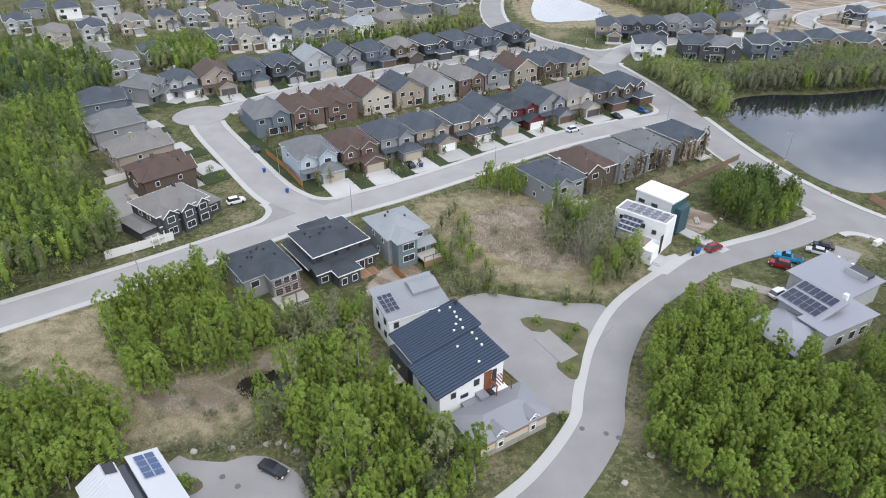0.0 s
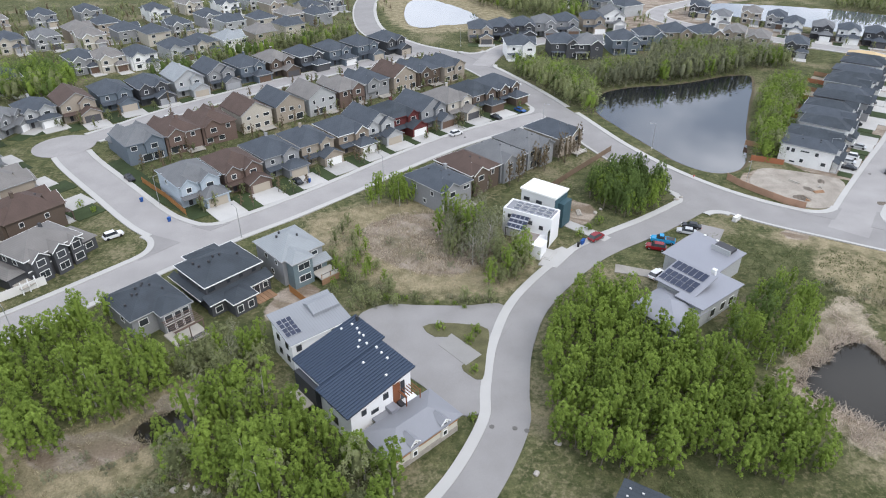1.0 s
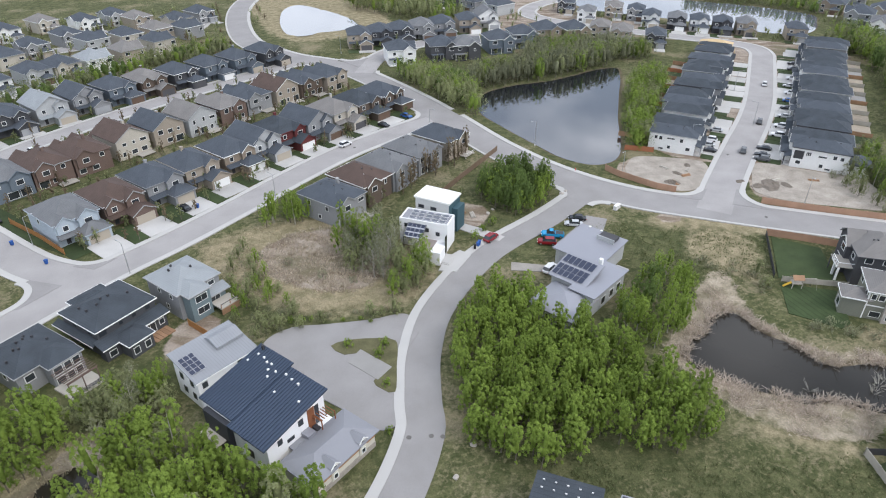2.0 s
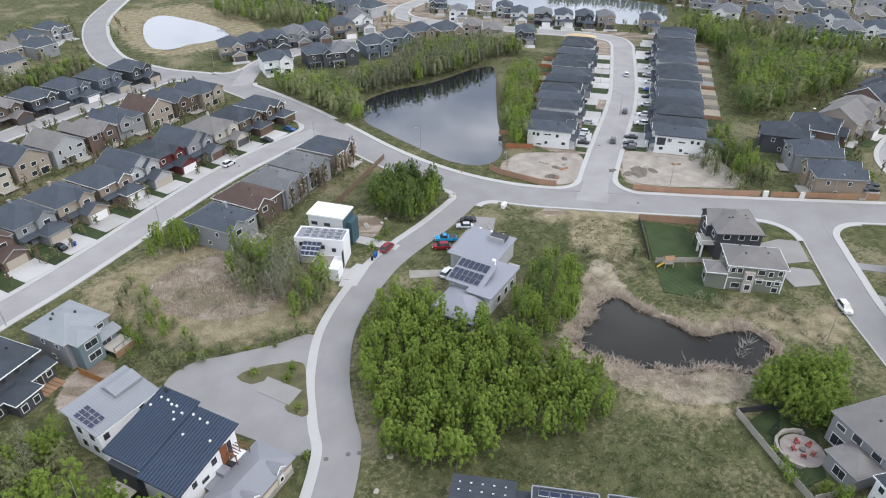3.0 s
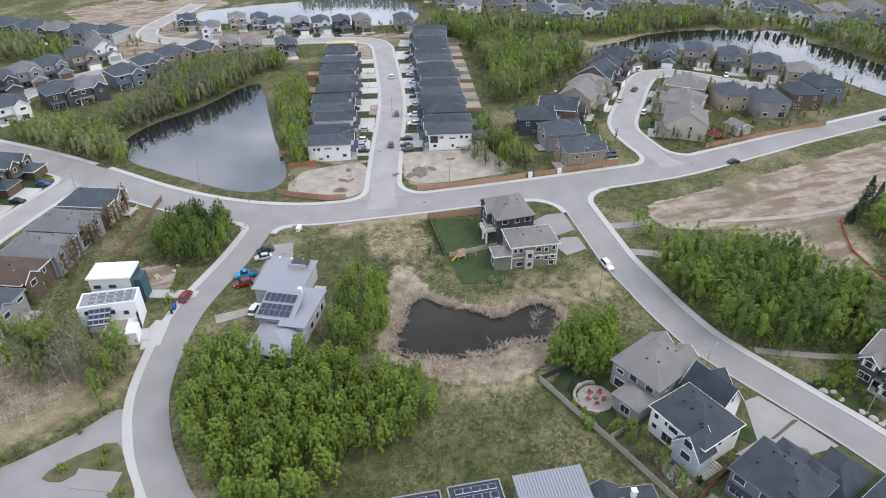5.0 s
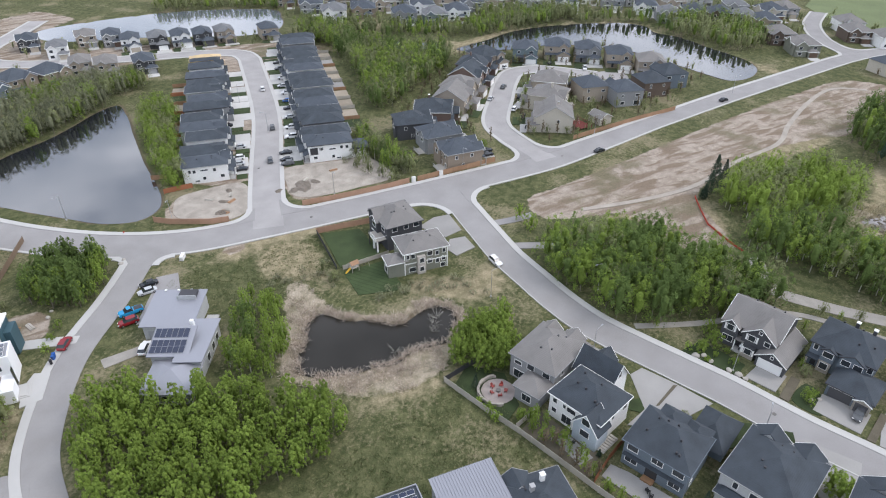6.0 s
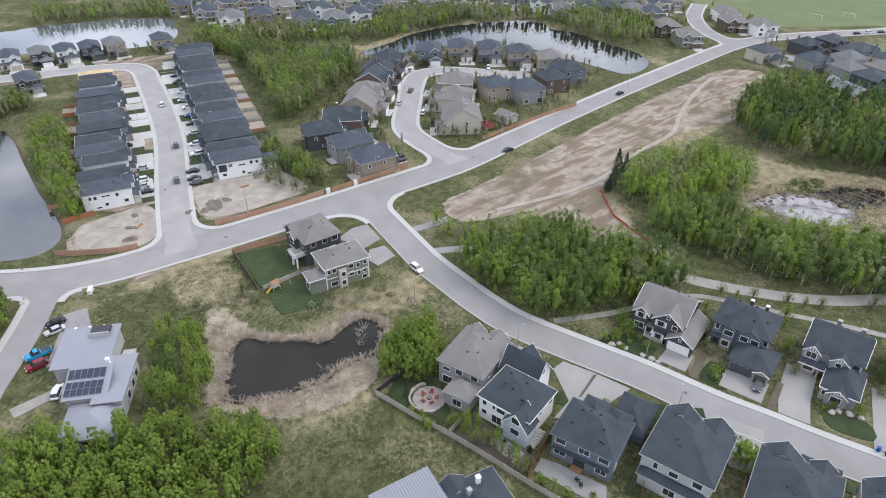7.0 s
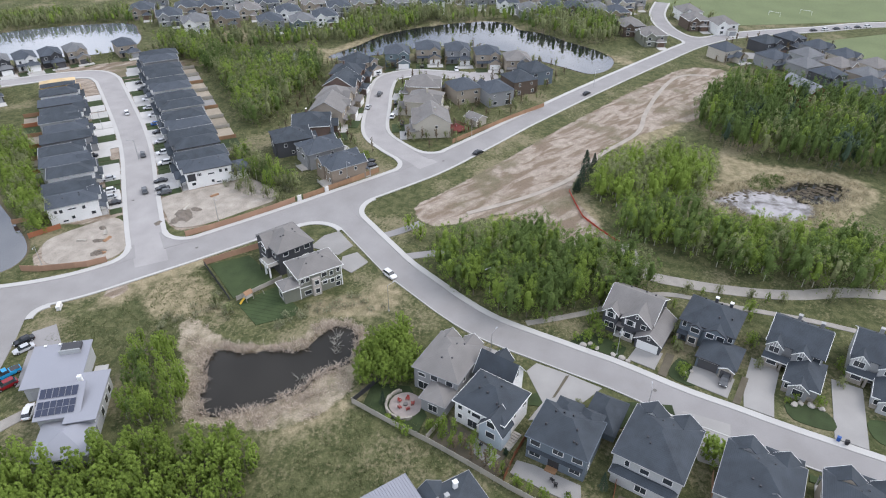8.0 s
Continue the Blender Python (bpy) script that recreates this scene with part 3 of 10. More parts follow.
def roads():
    kerb_corners()
    for i, (name, (ctrl, width, walk_l, walk_r)) in enumerate(ROADS.items()):
        line = ROAD_LINES[name]
        g = geo()
        # the main road narrows on its one side past the cul-de-sac
        slim = 2.3 * np.clip((line[:, :1] - 196) / 50, 0, 1) if name == "main_road" else np.zeros((len(line), 1))
        ribbon(g, line, width / 2, slim - width / 2, -0.5, 0.0 + 0.004 * i)
        pale = name in ("residential_road", "side_street", "crescent_street", "terrace_street", "cul_de_sac_street", "link_street", "upper_street")
        tagged(part(name, weld(g), pale_asphalt if pale else asphalt), "worn pale grey asphalt road with patched seams", "road", kind="structure")
        nrm = normals(line)
        for side, w in ((1, walk_l), (-1, walk_r)):
            if not w:
                continue
            off = width / 2 + w / 2
            edge = line + nrm * slim * (side < 0)
            mids = (edge + nrm * side * off)
            mids = (mids[:-1] + mids[1:]) / 2
            keep = ~on_other_road(mids, name, w / 2 - 0.2)
            for c, t, minor, major in CORNERS:
                if name in (minor, major):
                    keep &= np.hypot(*(mids - c).T) > math.hypot(t, w / 2) - 1.0
            a, b = side * (width / 2), side * (width / 2 + w)
            run = geo()
            i0 = None
            for k in range(len(keep) + 1):
                if k < len(keep) and keep[k]:
                    i0 = k if i0 is None else i0
                elif i0 is not None:
                    g = geo()
                    flag = np.zeros(len(keep), bool)
                    flag[i0:k] = True
                    ribbon(g, line, slim * (side < 0) + max(a, b), slim * (side < 0) + min(a, b), -0.4, 0.14, flag)
                    tagged(part("pavement", weld(g), concrete), "pale concrete pavement with a raised kerb beside the road", "pavement", kind="structure")
                    i0 = None
    for c, r in BULBS:
        g = geo()
        prism(g, [(c[0] + r * math.cos(a * math.pi / 20), c[1] + r * math.sin(a * math.pi / 20)) for a in range(40)], -0.5, 0.047)
        tagged(part("turning_circle", g, pale_asphalt), "round pale asphalt turning circle at a street end", "road", kind="structure")


def water():
    for k, line in POND_LINES.items():
        g = geo()
        c = line.mean(0)
        out = line + (line - c) / np.linalg.norm(line - c, axis=1)[:, None] * 0.8
        prism(g, [tuple(p) for p in out][::(1 if (np.cross(out[1] - out[0], c - out[0]) > 0) else -1)], -0.75, -0.45)
        tagged(part("water", g, peat_water if k in ("near", "hollow", "bog") else (milky_water if k == "marsh" else (water_mat if k in ("large", "lagoon") else pale_water))), "still dark pond water reflecting a grey sky", "pond", kind="structure")


ground_sheet()
roads()
water()


# ---- trees ----
def leaf_mesh(name, centres, spread, count, size, mat, seed, lift=0.55):
    """Many small leaf sprays round clump centres, as one crown."""
    r = np.random.default_rng(seed)
    k, count, size = len(centres), int(count * 1.75), size * 0.92
    c = np.repeat(np.asarray(centres, float), count, 0)
    s = np.repeat(np.asarray(spread, float), count)[:, None]
    d = r.normal(size=(k * count, 3))
    d /= np.linalg.norm(d, axis=1)[:, None]
    p = c + d * s * r.uniform(0.55, 1.0, (k * count, 1)) * np.array([1, 1, 0.85])
    nrm = d + r.normal(size=d.shape) * 0.45 + np.array([0, 0, lift])
    nrm /= np.linalg.norm(nrm, axis=1)[:, None]
    u = np.cross(nrm, r.normal(size=d.shape))
    u /= np.linalg.norm(u, axis=1)[:, None]
    v = np.cross(nrm, u)
    w = r.uniform(0.6, 1.25, (k * count, 1)) * size
    e = r.uniform(0.55, 0.9, (k * count, 1))
    spray = np.stack([p - u * w - v * w * e * 0.6, p + u * w - v * w * e * 0.5, p + v * w * e * 1.2 + nrm * w * 0.2], 1).reshape(-1, 3)
    n = len(p)
    me = bpy.data.meshes.new(name)
    me.vertices.add(n * 3)
    me.vertices.foreach_set("co", spray.astype(np.float32).ravel())
    me.loops.add(n * 3)
    me.loops.foreach_set("vertex_index", np.arange(n * 3, dtype=np.int32))
    me.polygons.add(n)
    me.polygons.foreach_set("loop_start", np.arange(0, n * 3, 3, dtype=np.int32))
    me.update(calc_edges=True)
    me.materials.append(mat)
    return me


def profile(t):
    """Half-width of a crown over its height: full in the middle, rounded over the top."""
    return np.sqrt(np.clip(1.0 - ((t - 0.44) / 0.585) ** 2, 0.03, 1)) * (1.03 - 0.16 * t)


def crown_mesh(name, trees, sprays, size, mat, seed, core=0.5, loose=1.0, lumps=0):
    """Crowns built of tufts: each tuft is a small rounded head of leaf sprays on a limb, with gaps between the tufts
    and a thin dense spindle inside.

    trees: rows of x, y, height, radius, foot of the crown."""
    r = np.random.default_rng(seed)
    T = np.asarray(trees, float).reshape(-1, 5)
    k, total = len(T), max(60, sprays * 4)
    nl = lumps or int(np.clip(total / 30, 9, 42))
    per = max(8, total // nl)
    X, Y, H, R, B = (T[:, i][:, None] for i in range(5))
    lean = r.normal(size=(k, 2)) * 0.03
    # heads of the tufts, spread over the height and round the stem, the last ones at the top
    t = (np.arange(nl)[None] + r.uniform(0.1, 0.9, (k, nl))) / nl
    t = 0.03 + 0.93 * t ** 0.8
    a = np.arange(nl)[None] * 2.39996 + r.uniform(0, 6.28, (k, 1)) + r.normal(size=(k, nl)) * 0.35
    lr = R * r.uniform(0.28, 0.56, (k, nl)) * (1.12 - 0.32 * t) * (2.15 / nl ** 0.36)
    rr = np.maximum(R * 1.15 * profile(t) * r.uniform(0.55, 1.12, (k, nl)) - lr * 0.45, 0)
    rr = np.where(r.uniform(size=rr.shape) < 0.10 * loose, rr * 1.25, rr)
    z = B + (H - B) * t - lr * 0.4
    c = np.stack([X + rr * np.cos(a) + lean[:, :1] * z, Y + rr * np.sin(a) + lean[:, 1:] * z, z], -1)
    out = np.stack([np.cos(a) * 0.55, np.sin(a) * 0.55, 0.55 + 0.3 * t], -1)
    c, out, lr = (np.repeat(q.reshape(-1, q.shape[-1] if q.ndim == 3 else 1), per, 0) for q in (c, out, lr))
    d = r.normal(size=c.shape) * np.array([1, 1, 0.8]) + out * 0.9 + np.array([0, 0, 0.35])
    d /= np.linalg.norm(d, axis=1)[:, None]
    p = c + d * lr * (1.18 - 0.66 * loose * r.uniform(0, 1, (len(c), 1)) ** 1.5) * np.array([0.80, 0.80, 1.60])
    nrm = d * 0.9 + out * 0.25 + r.normal(size=d.shape) * 0.40 + np.array([0, 0, 0.50])
    nrm /= np.linalg.norm(nrm, axis=1)[:, None]
    u = np.cross(nrm, r.normal(size=d.shape))
    u /= np.linalg.norm(u, axis=1)[:, None]
    v = np.cross(nrm, u)
    w = r.uniform(0.55, 1.3, (len(p), 1)) * size
    e = r.uniform(0.6, 0.95, (len(p), 1))
    verts = np.stack([p - u * w - v * w * e * 0.6, p + u * w - v * w * e * 0.5, p + v * w * e * 1.2 + nrm * w * 0.2], 1).reshape(-1, 3)
    tris = np.arange(len(verts)).reshape(-1, 3)
    if core:
        rings, sides = 4, 5
        ph = r.uniform(0, 6.28, (k, 1))
        tt = np.tile(np.linspace(0.30, 0.74, rings)[:, None], (1, sides)).reshape(1, -1)
        aa = np.tile(np.arange(sides) * 2 * np.pi / sides, rings).reshape(1, -1) + ph
        cr = R * profile(tt) * core * r.uniform(0.6, 1.15, (k, rings * sides))
        zz = B + (H - B) * tt
        cv = np.stack([X + cr * np.cos(aa) + lean[:, :1] * zz, Y + cr * np.sin(aa) + lean[:, 1:] * zz, np.broadcast_to(zz, cr.shape)], -1)
        tip = np.stack([X[:, 0] + lean[:, 0] * H[:, 0], Y[:, 0] + lean[:, 1] * H[:, 0], H[:, 0] * 0.82], -1)[:, None]
        foot = np.stack([X[:, 0], Y[:, 0], B[:, 0] + 0.15 * (H[:, 0] - B[:, 0])], -1)[:, None]
        cv = np.concatenate([cv, tip, foot], 1)
        f = []
        for i in range(rings - 1):
            for j in range(sides):
                q = (j + 1) % sides
                f += [(i * sides + j, i * sides + q, (i + 1) * sides + q), (i * sides + j, (i + 1) * sides + q, (i + 1) * sides + j)]
        top = (rings - 1) * sides
        for j in range(sides):
            q = (j + 1) % sides
            f += [(top + j, top + q, rings * sides), (q, j, rings * sides + 1)]
        step = rings * sides + 2
        cf = (np.array(f)[None] + step * np.arange(k)[:, None, None]).reshape(-1, 3) + len(verts)
        verts, tris = np.concatenate([verts, cv.reshape(-1, 3)]), np.concatenate([tris, cf])
    me = bpy.data.meshes.new(name)
    me.vertices.add(len(verts))
    me.vertices.foreach_set("co", verts.astype(np.float32).ravel())
    me.loops.add(len(tris) * 3)
    me.loops.foreach_set("vertex_index", tris.astype(np.int32).ravel())
    me.polygons.add(len(tris))
    me.polygons.foreach_set("loop_start", np.arange(0, len(tris) * 3, 3, dtype=np.int32))
    me.update(calc_edges=True)
    me.materials.append(mat)
    return me


def tree_kind(name, label, leaf, height, radius, base, lobes, count, size, seed, trunk_mat, limbs=5, dense=True):
    """A tapered, forking trunk with limbs, and a crown of small leaf sprays."""
    ob = thing(name, pose(0, 0, -900), label, "tree")
    r = np.random.default_rng(seed + 50)
    g = geo()
    lean = r.normal(size=2) * 0.03
    prev, pr = (0, 0, -0.25), height * 0.012 + 0.03
    for i in range(1, 5):
        z = height * 0.82 * i / 4
        nxt = (lean[0] * z + r.normal() * 0.08, lean[1] * z + r.normal() * 0.08, z)
        nr = (height * 0.012 + 0.03) * (1 - 0.23 * i)
        tube(g, prev, nxt, pr, nr, 6)
        prev, pr = nxt, nr
    for i in range(limbs):
        t, an = 0.15 + 0.7 * i / limbs, i * 2.4
        z = base + (height - base) * t
        reach_out = radius * 0.8 * float(profile(np.array(t)))
        foot = max(base * 0.6, z - radius * 0.8)
        tube(g, (lean[0] * foot, lean[1] * foot, foot), (reach_out * math.cos(an), reach_out * math.sin(an), z), 0.03 + 0.012 * radius, 0.012, 4)
    part("trunk", g, trunk_mat, ob)
    crown = new("crown", crown_mesh("crown", [(0, 0, height, radius, base)], int(lobes * count * 0.42), size * 0.95, leaf, seed, 0.34 if dense else 0, 1.0 if dense else 1.7))
    crown.parent = ob
    return ob


def spruce_kind(seed, height, radius):
    ob = thing("spruce_tree", pose(0, 0, -900), "dark green pointed spruce tree", "tree")
    r = np.random.default_rng(seed)
    g = geo()
    tube(g, (0, 0, -0.25), (0, 0, height * 0.95), 0.16, 0.03, 6)
    part("trunk", g, bark, ob)
    cs, sp = [], []
    for i in range(70):
        t = i / 70
        a = i * 2.4
        rr = radius * (1 - t) * r.uniform(0.5, 0.95)
        cs.append((rr * math.cos(a), rr * math.sin(a), height * (0.08 + 0.9 * t)))
        sp.append(0.22 + radius * 0.22 * (1 - t))
    crown = new("crown", leaf_mesh("crown", cs, sp, 16, 0.16, LEAF["spruce"], seed, -0.2))
    crown.parent = ob
    return ob


KINDS = {}
# footprints that no tree may stand in: middle and radius
CLEARINGS = [(75, 103, 10), (68, 94, 8), (61, 88.5, 5.5), (-41, 55, 8), (-30, 57, 8), (-24, 60, 5), (0.5, 79, 10), (-6, 94, 8), (8.7, 69, 8), (-4, 86, 8), (46, 126, 9), (-23, 118, 11), (-35, 105, 9), (-10, 121, 9)]


def tree_set(key, name, label, leaf, sizes, count, leaf_size, trunk_mat, limbs=5, dense=True):
    KINDS[key] = [tree_kind(name, label, LEAF[leaf], h, r, b, c, count, leaf_size, 100 * len(KINDS) + i, trunk_mat, limbs, dense) for i, (h, r, b, c) in enumerate(sizes)]


tree_set("grove", "poplar_tree", "fresh yellow-green poplar in spring leaf within a dense grove", "fresh", [(8.0, 1.35, 0.8, 14), (7.2, 1.25, 0.6, 13), (8.8, 1.4, 1.2, 15), (6.4, 1.3, 0.5, 12), (7.6, 1.15, 0.6, 12)], 54, 0.15, bark)
tree_set("copse", "young_poplar", "fresh green young poplar in a thicket", "fresh", [(7.5, 1.6, 0.6, 15), (6.5, 1.5, 0.5, 13), (8.5, 1.7, 0.8, 16)], 44, 0.16, bark)
tree_set("tall", "aspen_tree", "tall slender aspen with fresh green leaves", "fresh", [(11.5, 1.5, 1.2, 20), (10.0, 1.4, 1.0, 18), (12.5, 1.6, 1.6, 21), (9.0, 1.35, 0.8, 16)], 46, 0.155, pale_bark)
tree_set("deep", "broadleaf_tree", "darker green broadleaf tree at the edge of a wood", "deep", [(10.0, 2.0, 1.0, 21), (8.5, 1.9, 0.8, 18), (11.5, 2.1, 1.4, 23)], 52, 0.17, bark)
tree_set("olive", "willow_tree", "half-leafed olive green willow in early spring", "olive", [(6.5, 2.2, 0.4, 17), (5.0, 1.9, 0.3, 15), (8.0, 2.3, 0.6, 18)], 46, 0.15, bark, 12)
tree_set("bare", "budding_tree", "pale budding tree with grey twigs and few leaves", "twig", [(8.5, 1.7, 1.0, 18), (7.0, 1.6, 0.8, 16), (10.0, 1.8, 1.4, 20)], 34, 0.12, pale_bark, 16, False)
tree_set("shrub", "shrub", "low rounded green garden shrub", "fresh", [(2.2, 1.1, 0.1, 8), (1.6, 0.9, 0.1, 7), (3.0, 1.3, 0.2, 9)], 36, 0.13, bark, 4)
tree_set("scrub", "scrub_bush", "grey-brown leafless scrub bush", "twig", [(2.2, 1.5, 0.2, 9), (1.6, 1.2, 0.15, 8)], 34, 0.11, bark, 5, False)
tree_set("column", "columnar_aspen", "narrow columnar aspen with rusty budding twigs", "rusty", [(6.0, 0.75, 0.3, 12), (5.0, 0.65, 0.3, 11)], 36, 0.11, bark)
tree_set("lime", "lime_poplar", "bright lime green rounded poplar", "fresh", [(7.5, 2.2, 0.5, 20), (6.5, 2.1, 0.4, 18)], 56, 0.155, bark)
KINDS["spruce"] = [spruce_kind(900, 9.0, 2.3), spruce_kind(901, 7.5, 2.0), spruce_kind(902, 4.0, 1.2)]
placed = set()


def plant(key, x, y, scale=1.0, z=-0.1):
    src = KINDS[key][rng.integers(len(KINDS[key]))]
    s = scale * rng.uniform(0.86, 1.16)
    m = pose(x, y, z, rng.uniform(-3, 3), rng.uniform(-3, 3), rng.uniform(0, 360))
    if src.name not in placed:
        placed.add(src.name)
        src.matrix_world = m @ Matrix.Diagonal((s, s, s, 1))
        return src
    ob = copy_thing(src, m)
    ob.scale = (s, s, s * rng.uniform(0.92, 1.1))
    return ob


def spots(poly, gap, seed, jitter=0.42):
    r = np.random.default_rng(seed)
    line = spline(poly, 3.0, True)
    lo, hi = line.min(0), line.max(0)
    nx, ny = int((hi[0] - lo[0]) / gap) + 1, int((hi[1] - lo[1]) / (gap * 0.87)) + 1
    pts = [(lo[0] + (i + 0.5 * (j % 2)) * gap, lo[1] + j * gap * 0.87) for i in range(nx) for j in range(ny)]
    pts = np.array(pts) + r.uniform(-jitter, jitter, (len(pts), 2)) * gap
    keep = inside(pts, line)
    pts = pts[keep]
    clear = np.ones(len(pts), bool)
    for name, rl in ROAD_LINES.items():
        clear &= edge_distance(pts, rl, False) > ROADS[name][1] / 2 + 2.6
    for line in POND_LINES.values():
        clear &= signed(pts, line) < -1.0
    for x, y, rad in CLEARINGS:
        clear &= np.hypot(pts[:, 0] - x, pts[:, 1] - y) > rad
    return pts[clear]


def wood(poly, gap, mix, scale=1.0, seed=1):
    keys = list(mix)
    w = np.array([mix[k] for k in keys], float)
    w /= w.sum()
    for x, y in spots(poly, gap, seed):
        plant(keys[rng.choice(len(keys), p=w)], x, y, scale)


def far_wood(name, label, poly, gap, leaf, height, radius, seed, sprays=44, size=0.24):
    """A far belt of trees, joined into one."""
    r = np.random.default_rng(seed)
    rows = {}
    g = geo()
    mix = {"fresh": ("deep", "fresh", "fresh", "fresh", "fresh", "olive"), "green": ("deep", "deep", "fresh", "deep", "fresh", "olive"), "deep": ("spruce", "deep", "deep", "deep", "deep", "fresh", "olive"), "olive": ("deep", "fresh", "olive", "olive", "olive"), "twig": ("fresh", "olive", "twig", "twig", "twig"), "mixed": ("deep", "olive", "fresh", "olive", "deep"), "bank": ("fresh", "fresh", "olive", "fresh", "fresh")}[leaf]
    for x, y in spots(poly, gap, seed):
        h, ra = height * r.uniform(0.84, 1.14), radius * r.uniform(0.95, 1.3)
        drift = 0.5 + 0.32 * math.sin(x * 0.11 + seed) * math.sin(y * 0.13 + 2 * seed) + r.normal() * 0.22
        rows.setdefault(mix[int(np.clip(drift, 0, 0.999) * len(mix))], []).append((x, y, h, ra, h * 0.04))
        tube(g, (x, y, -0.3), (x, y, h * 0.8), 0.14, 0.04, 4)
    ob = thing(name, pose(0, 0, 0), label, "trees", kind="stuff")
    part("trunks", g, pale_bark if "pale trunks" in label else bark, ob)
    for k, kind in enumerate(sorted(rows)):
        c = new("crowns", crown_mesh("crowns", rows[kind], sprays, size, LEAF[kind], seed + k, 0.3 if kind == "twig" else 0.34, 1.3 if kind == "twig" else 1.0))
        c.parent = ob


# the grove and the thickets near the walk
wood([(35, 88), (42, 95), (49, 102), (55, 95), (60, 86), (66, 72), (70, 56), (64, 51), (54, 53), (48, 58), (44, 53), (34, 57), (28, 66), (31, 78)], 2.7, {"grove": 1}, 1.0, 11)
wood([(70, 83), (80, 90), (88, 95), (93, 90), (86, 80), (76, 73), (68, 74)], 2.9, {"lime": 2, "tall": 3, "deep": 1}, 0.72, 12)
wood([(92, 40), (99, 43.5), (107, 41), (112, 35), (105, 30.5), (95, 31.5)], 2.6, {"lime": 3, "copse": 1}, 0.98, 13)
wood([(66, 142), (76, 151), (87, 152), (87, 141), (81, 132), (71, 130)], 2.3, {"copse": 2, "deep": 2}, 0.8, 14)
wood([(24, 131), (31, 137), (37, 128), (35, 119), (30, 112), (25, 120)], 2.6, {"bare": 6, "olive": 2, "tall": 1}, 0.95, 15)
wood([(36, 120), (42, 119), (40, 108), (33, 103), (30, 108), (33, 114)], 3.0, {"copse": 2, "olive": 1}, 0.9, 16)
wood([(8, 152), (18, 156), (21, 148), (12, 145)], 3.0, {"copse": 1, "tall": 1}, 0.75, 17)
wood([(-55, 80), (-60, 93), (-56, 105), (-48, 111), (-36, 102), (-31, 93), (-30, 85), (-38, 80), (-47, 75)], 3.2, {"tall": 1, "copse": 4}, 0.95, 18)
wood([(-30, 69), (-27, 76), (-20, 84), (-13, 82), (-8, 76), (-2, 68), (4, 62), (4, 53), (-10, 48), (-17, 54), (-20, 63)], 3.1, {"copse": 5, "olive": 1, "tall": 1}, 1.0, 19)
wood([(-31, 92), (-22, 98), (-17, 99), (-14, 92), (-17, 84), (-24, 85)], 2.9, {"bare": 1, "olive": 2, "copse": 2}, 0.85, 20)
wood([(-69, 72), (-60, 76), (-51, 72), (-46, 64), (-50, 58), (-52, 50), (-64, 46), (-74, 58)], 3.2, {"lime": 2, "copse": 2, "tall": 1}, 0.95, 22)
wood([(2, 140), (12, 108), (6, 104), (-1, 106), (-2, 120)], 3.2, {"olive": 3, "scrub": 2, "copse": 1}, 0.55, 23)
wood([(104, 67), (110, 61), (116, 56), (119, 49), (122, 53), (115, 63), (107, 70)], 2.7, {"scrub": 1}, 0.7, 34)
wood([(97, 93), (104, 91), (107, 85), (104, 80), (109, 82), (108, 90), (100, 97)], 2.8, {"scrub": 3, "olive": 1}, 0.6, 35)
wood([(2, 106), (14, 107), (24, 104), (30, 103), (26, 100), (12, 105), (3, 102)], 2.2, {"olive": 2, "shrub": 2, "scrub": 1}, 0.5, 36)
far_wood("wood", "dense green aspens along the hill road", [(139, 41), (143, 36), (139, 22), (141, 8), (149, -8), (152, -18), (144, -20), (132, -6), (124, 8), (126, 22), (131, 34)], 3.9, "green", 10.2, 2.9, 24, 190, 0.19)
wood([(168, 122), (178, 116), (184, 108), (171, 94), (164, 88), (160, 96)], 3.6, {"olive": 2, "tall": 1, "scrub": 1}, 0.7, 30)
far_wood("wood", "dense green wood beside the hill road", [(142, 37), (147, 35), (152, 29), (161, 17), (157, 4), (155, -15), (152, -17), (148, -6), (141, 9), (139, 24)], 4.0, "green", 11.0, 3.0, 32, 185, 0.19)
far_wood("wood", "dense fresh green wood on a slope beside back gardens", [(-100, 168), (-89, 147), (-74, 126), (-71, 113), (-84, 104), (-104, 104), (-125, 130), (-130, 180), (-122, 205)], 3.6, "green", 11.0, 2.3, 21, 100, 0.2)
far_wood("wood", "rounded green wood with pale trunks beside bare earth", [(188, -3), (206, -4), (216, -11), (223, -20), (223, -34), (213, -42), (197, -34), (188, -15)], 4.1, "bank", 11.0, 3.0, 25, 160, 0.21)
far_wood("wood", "dense green wood with pale trunks between a marsh and a track", [(180, -8), (185, -32), (179, -45), (180, -74), (174, -84), (158, -78), (157, -55), (161, -34), (168, -16)], 4.1, "green", 11.0, 3.0, 26, 160, 0.21)
far_wood("shore_wood", "budding grey-green trees on the pond's far shore", [(102, 227), (118, 229.5), (134, 230), (150, 233), (168, 237), (173, 244), (140, 246), (108, 242)], 3.1, "twig", 8.5, 2.6, 27, 100, 0.2)
far_wood("shore_wood", "budding trees behind the pond below new houses", [(140, 247), (172, 245), (182, 240), (194, 240), (195, 250), (188, 262), (178, 270), (160, 272), (142, 266)], 3.4, "twig", 8.0, 2.6, 37, 75, 0.21)
far_wood("shore_wood", "olive green willows along the pond", [(78, 258), (88, 256), (100, 240), (99, 218), (94, 200), (89, 205), (84, 225)], 2.9, "olive", 7.0, 2.4, 28, 85, 0.2)
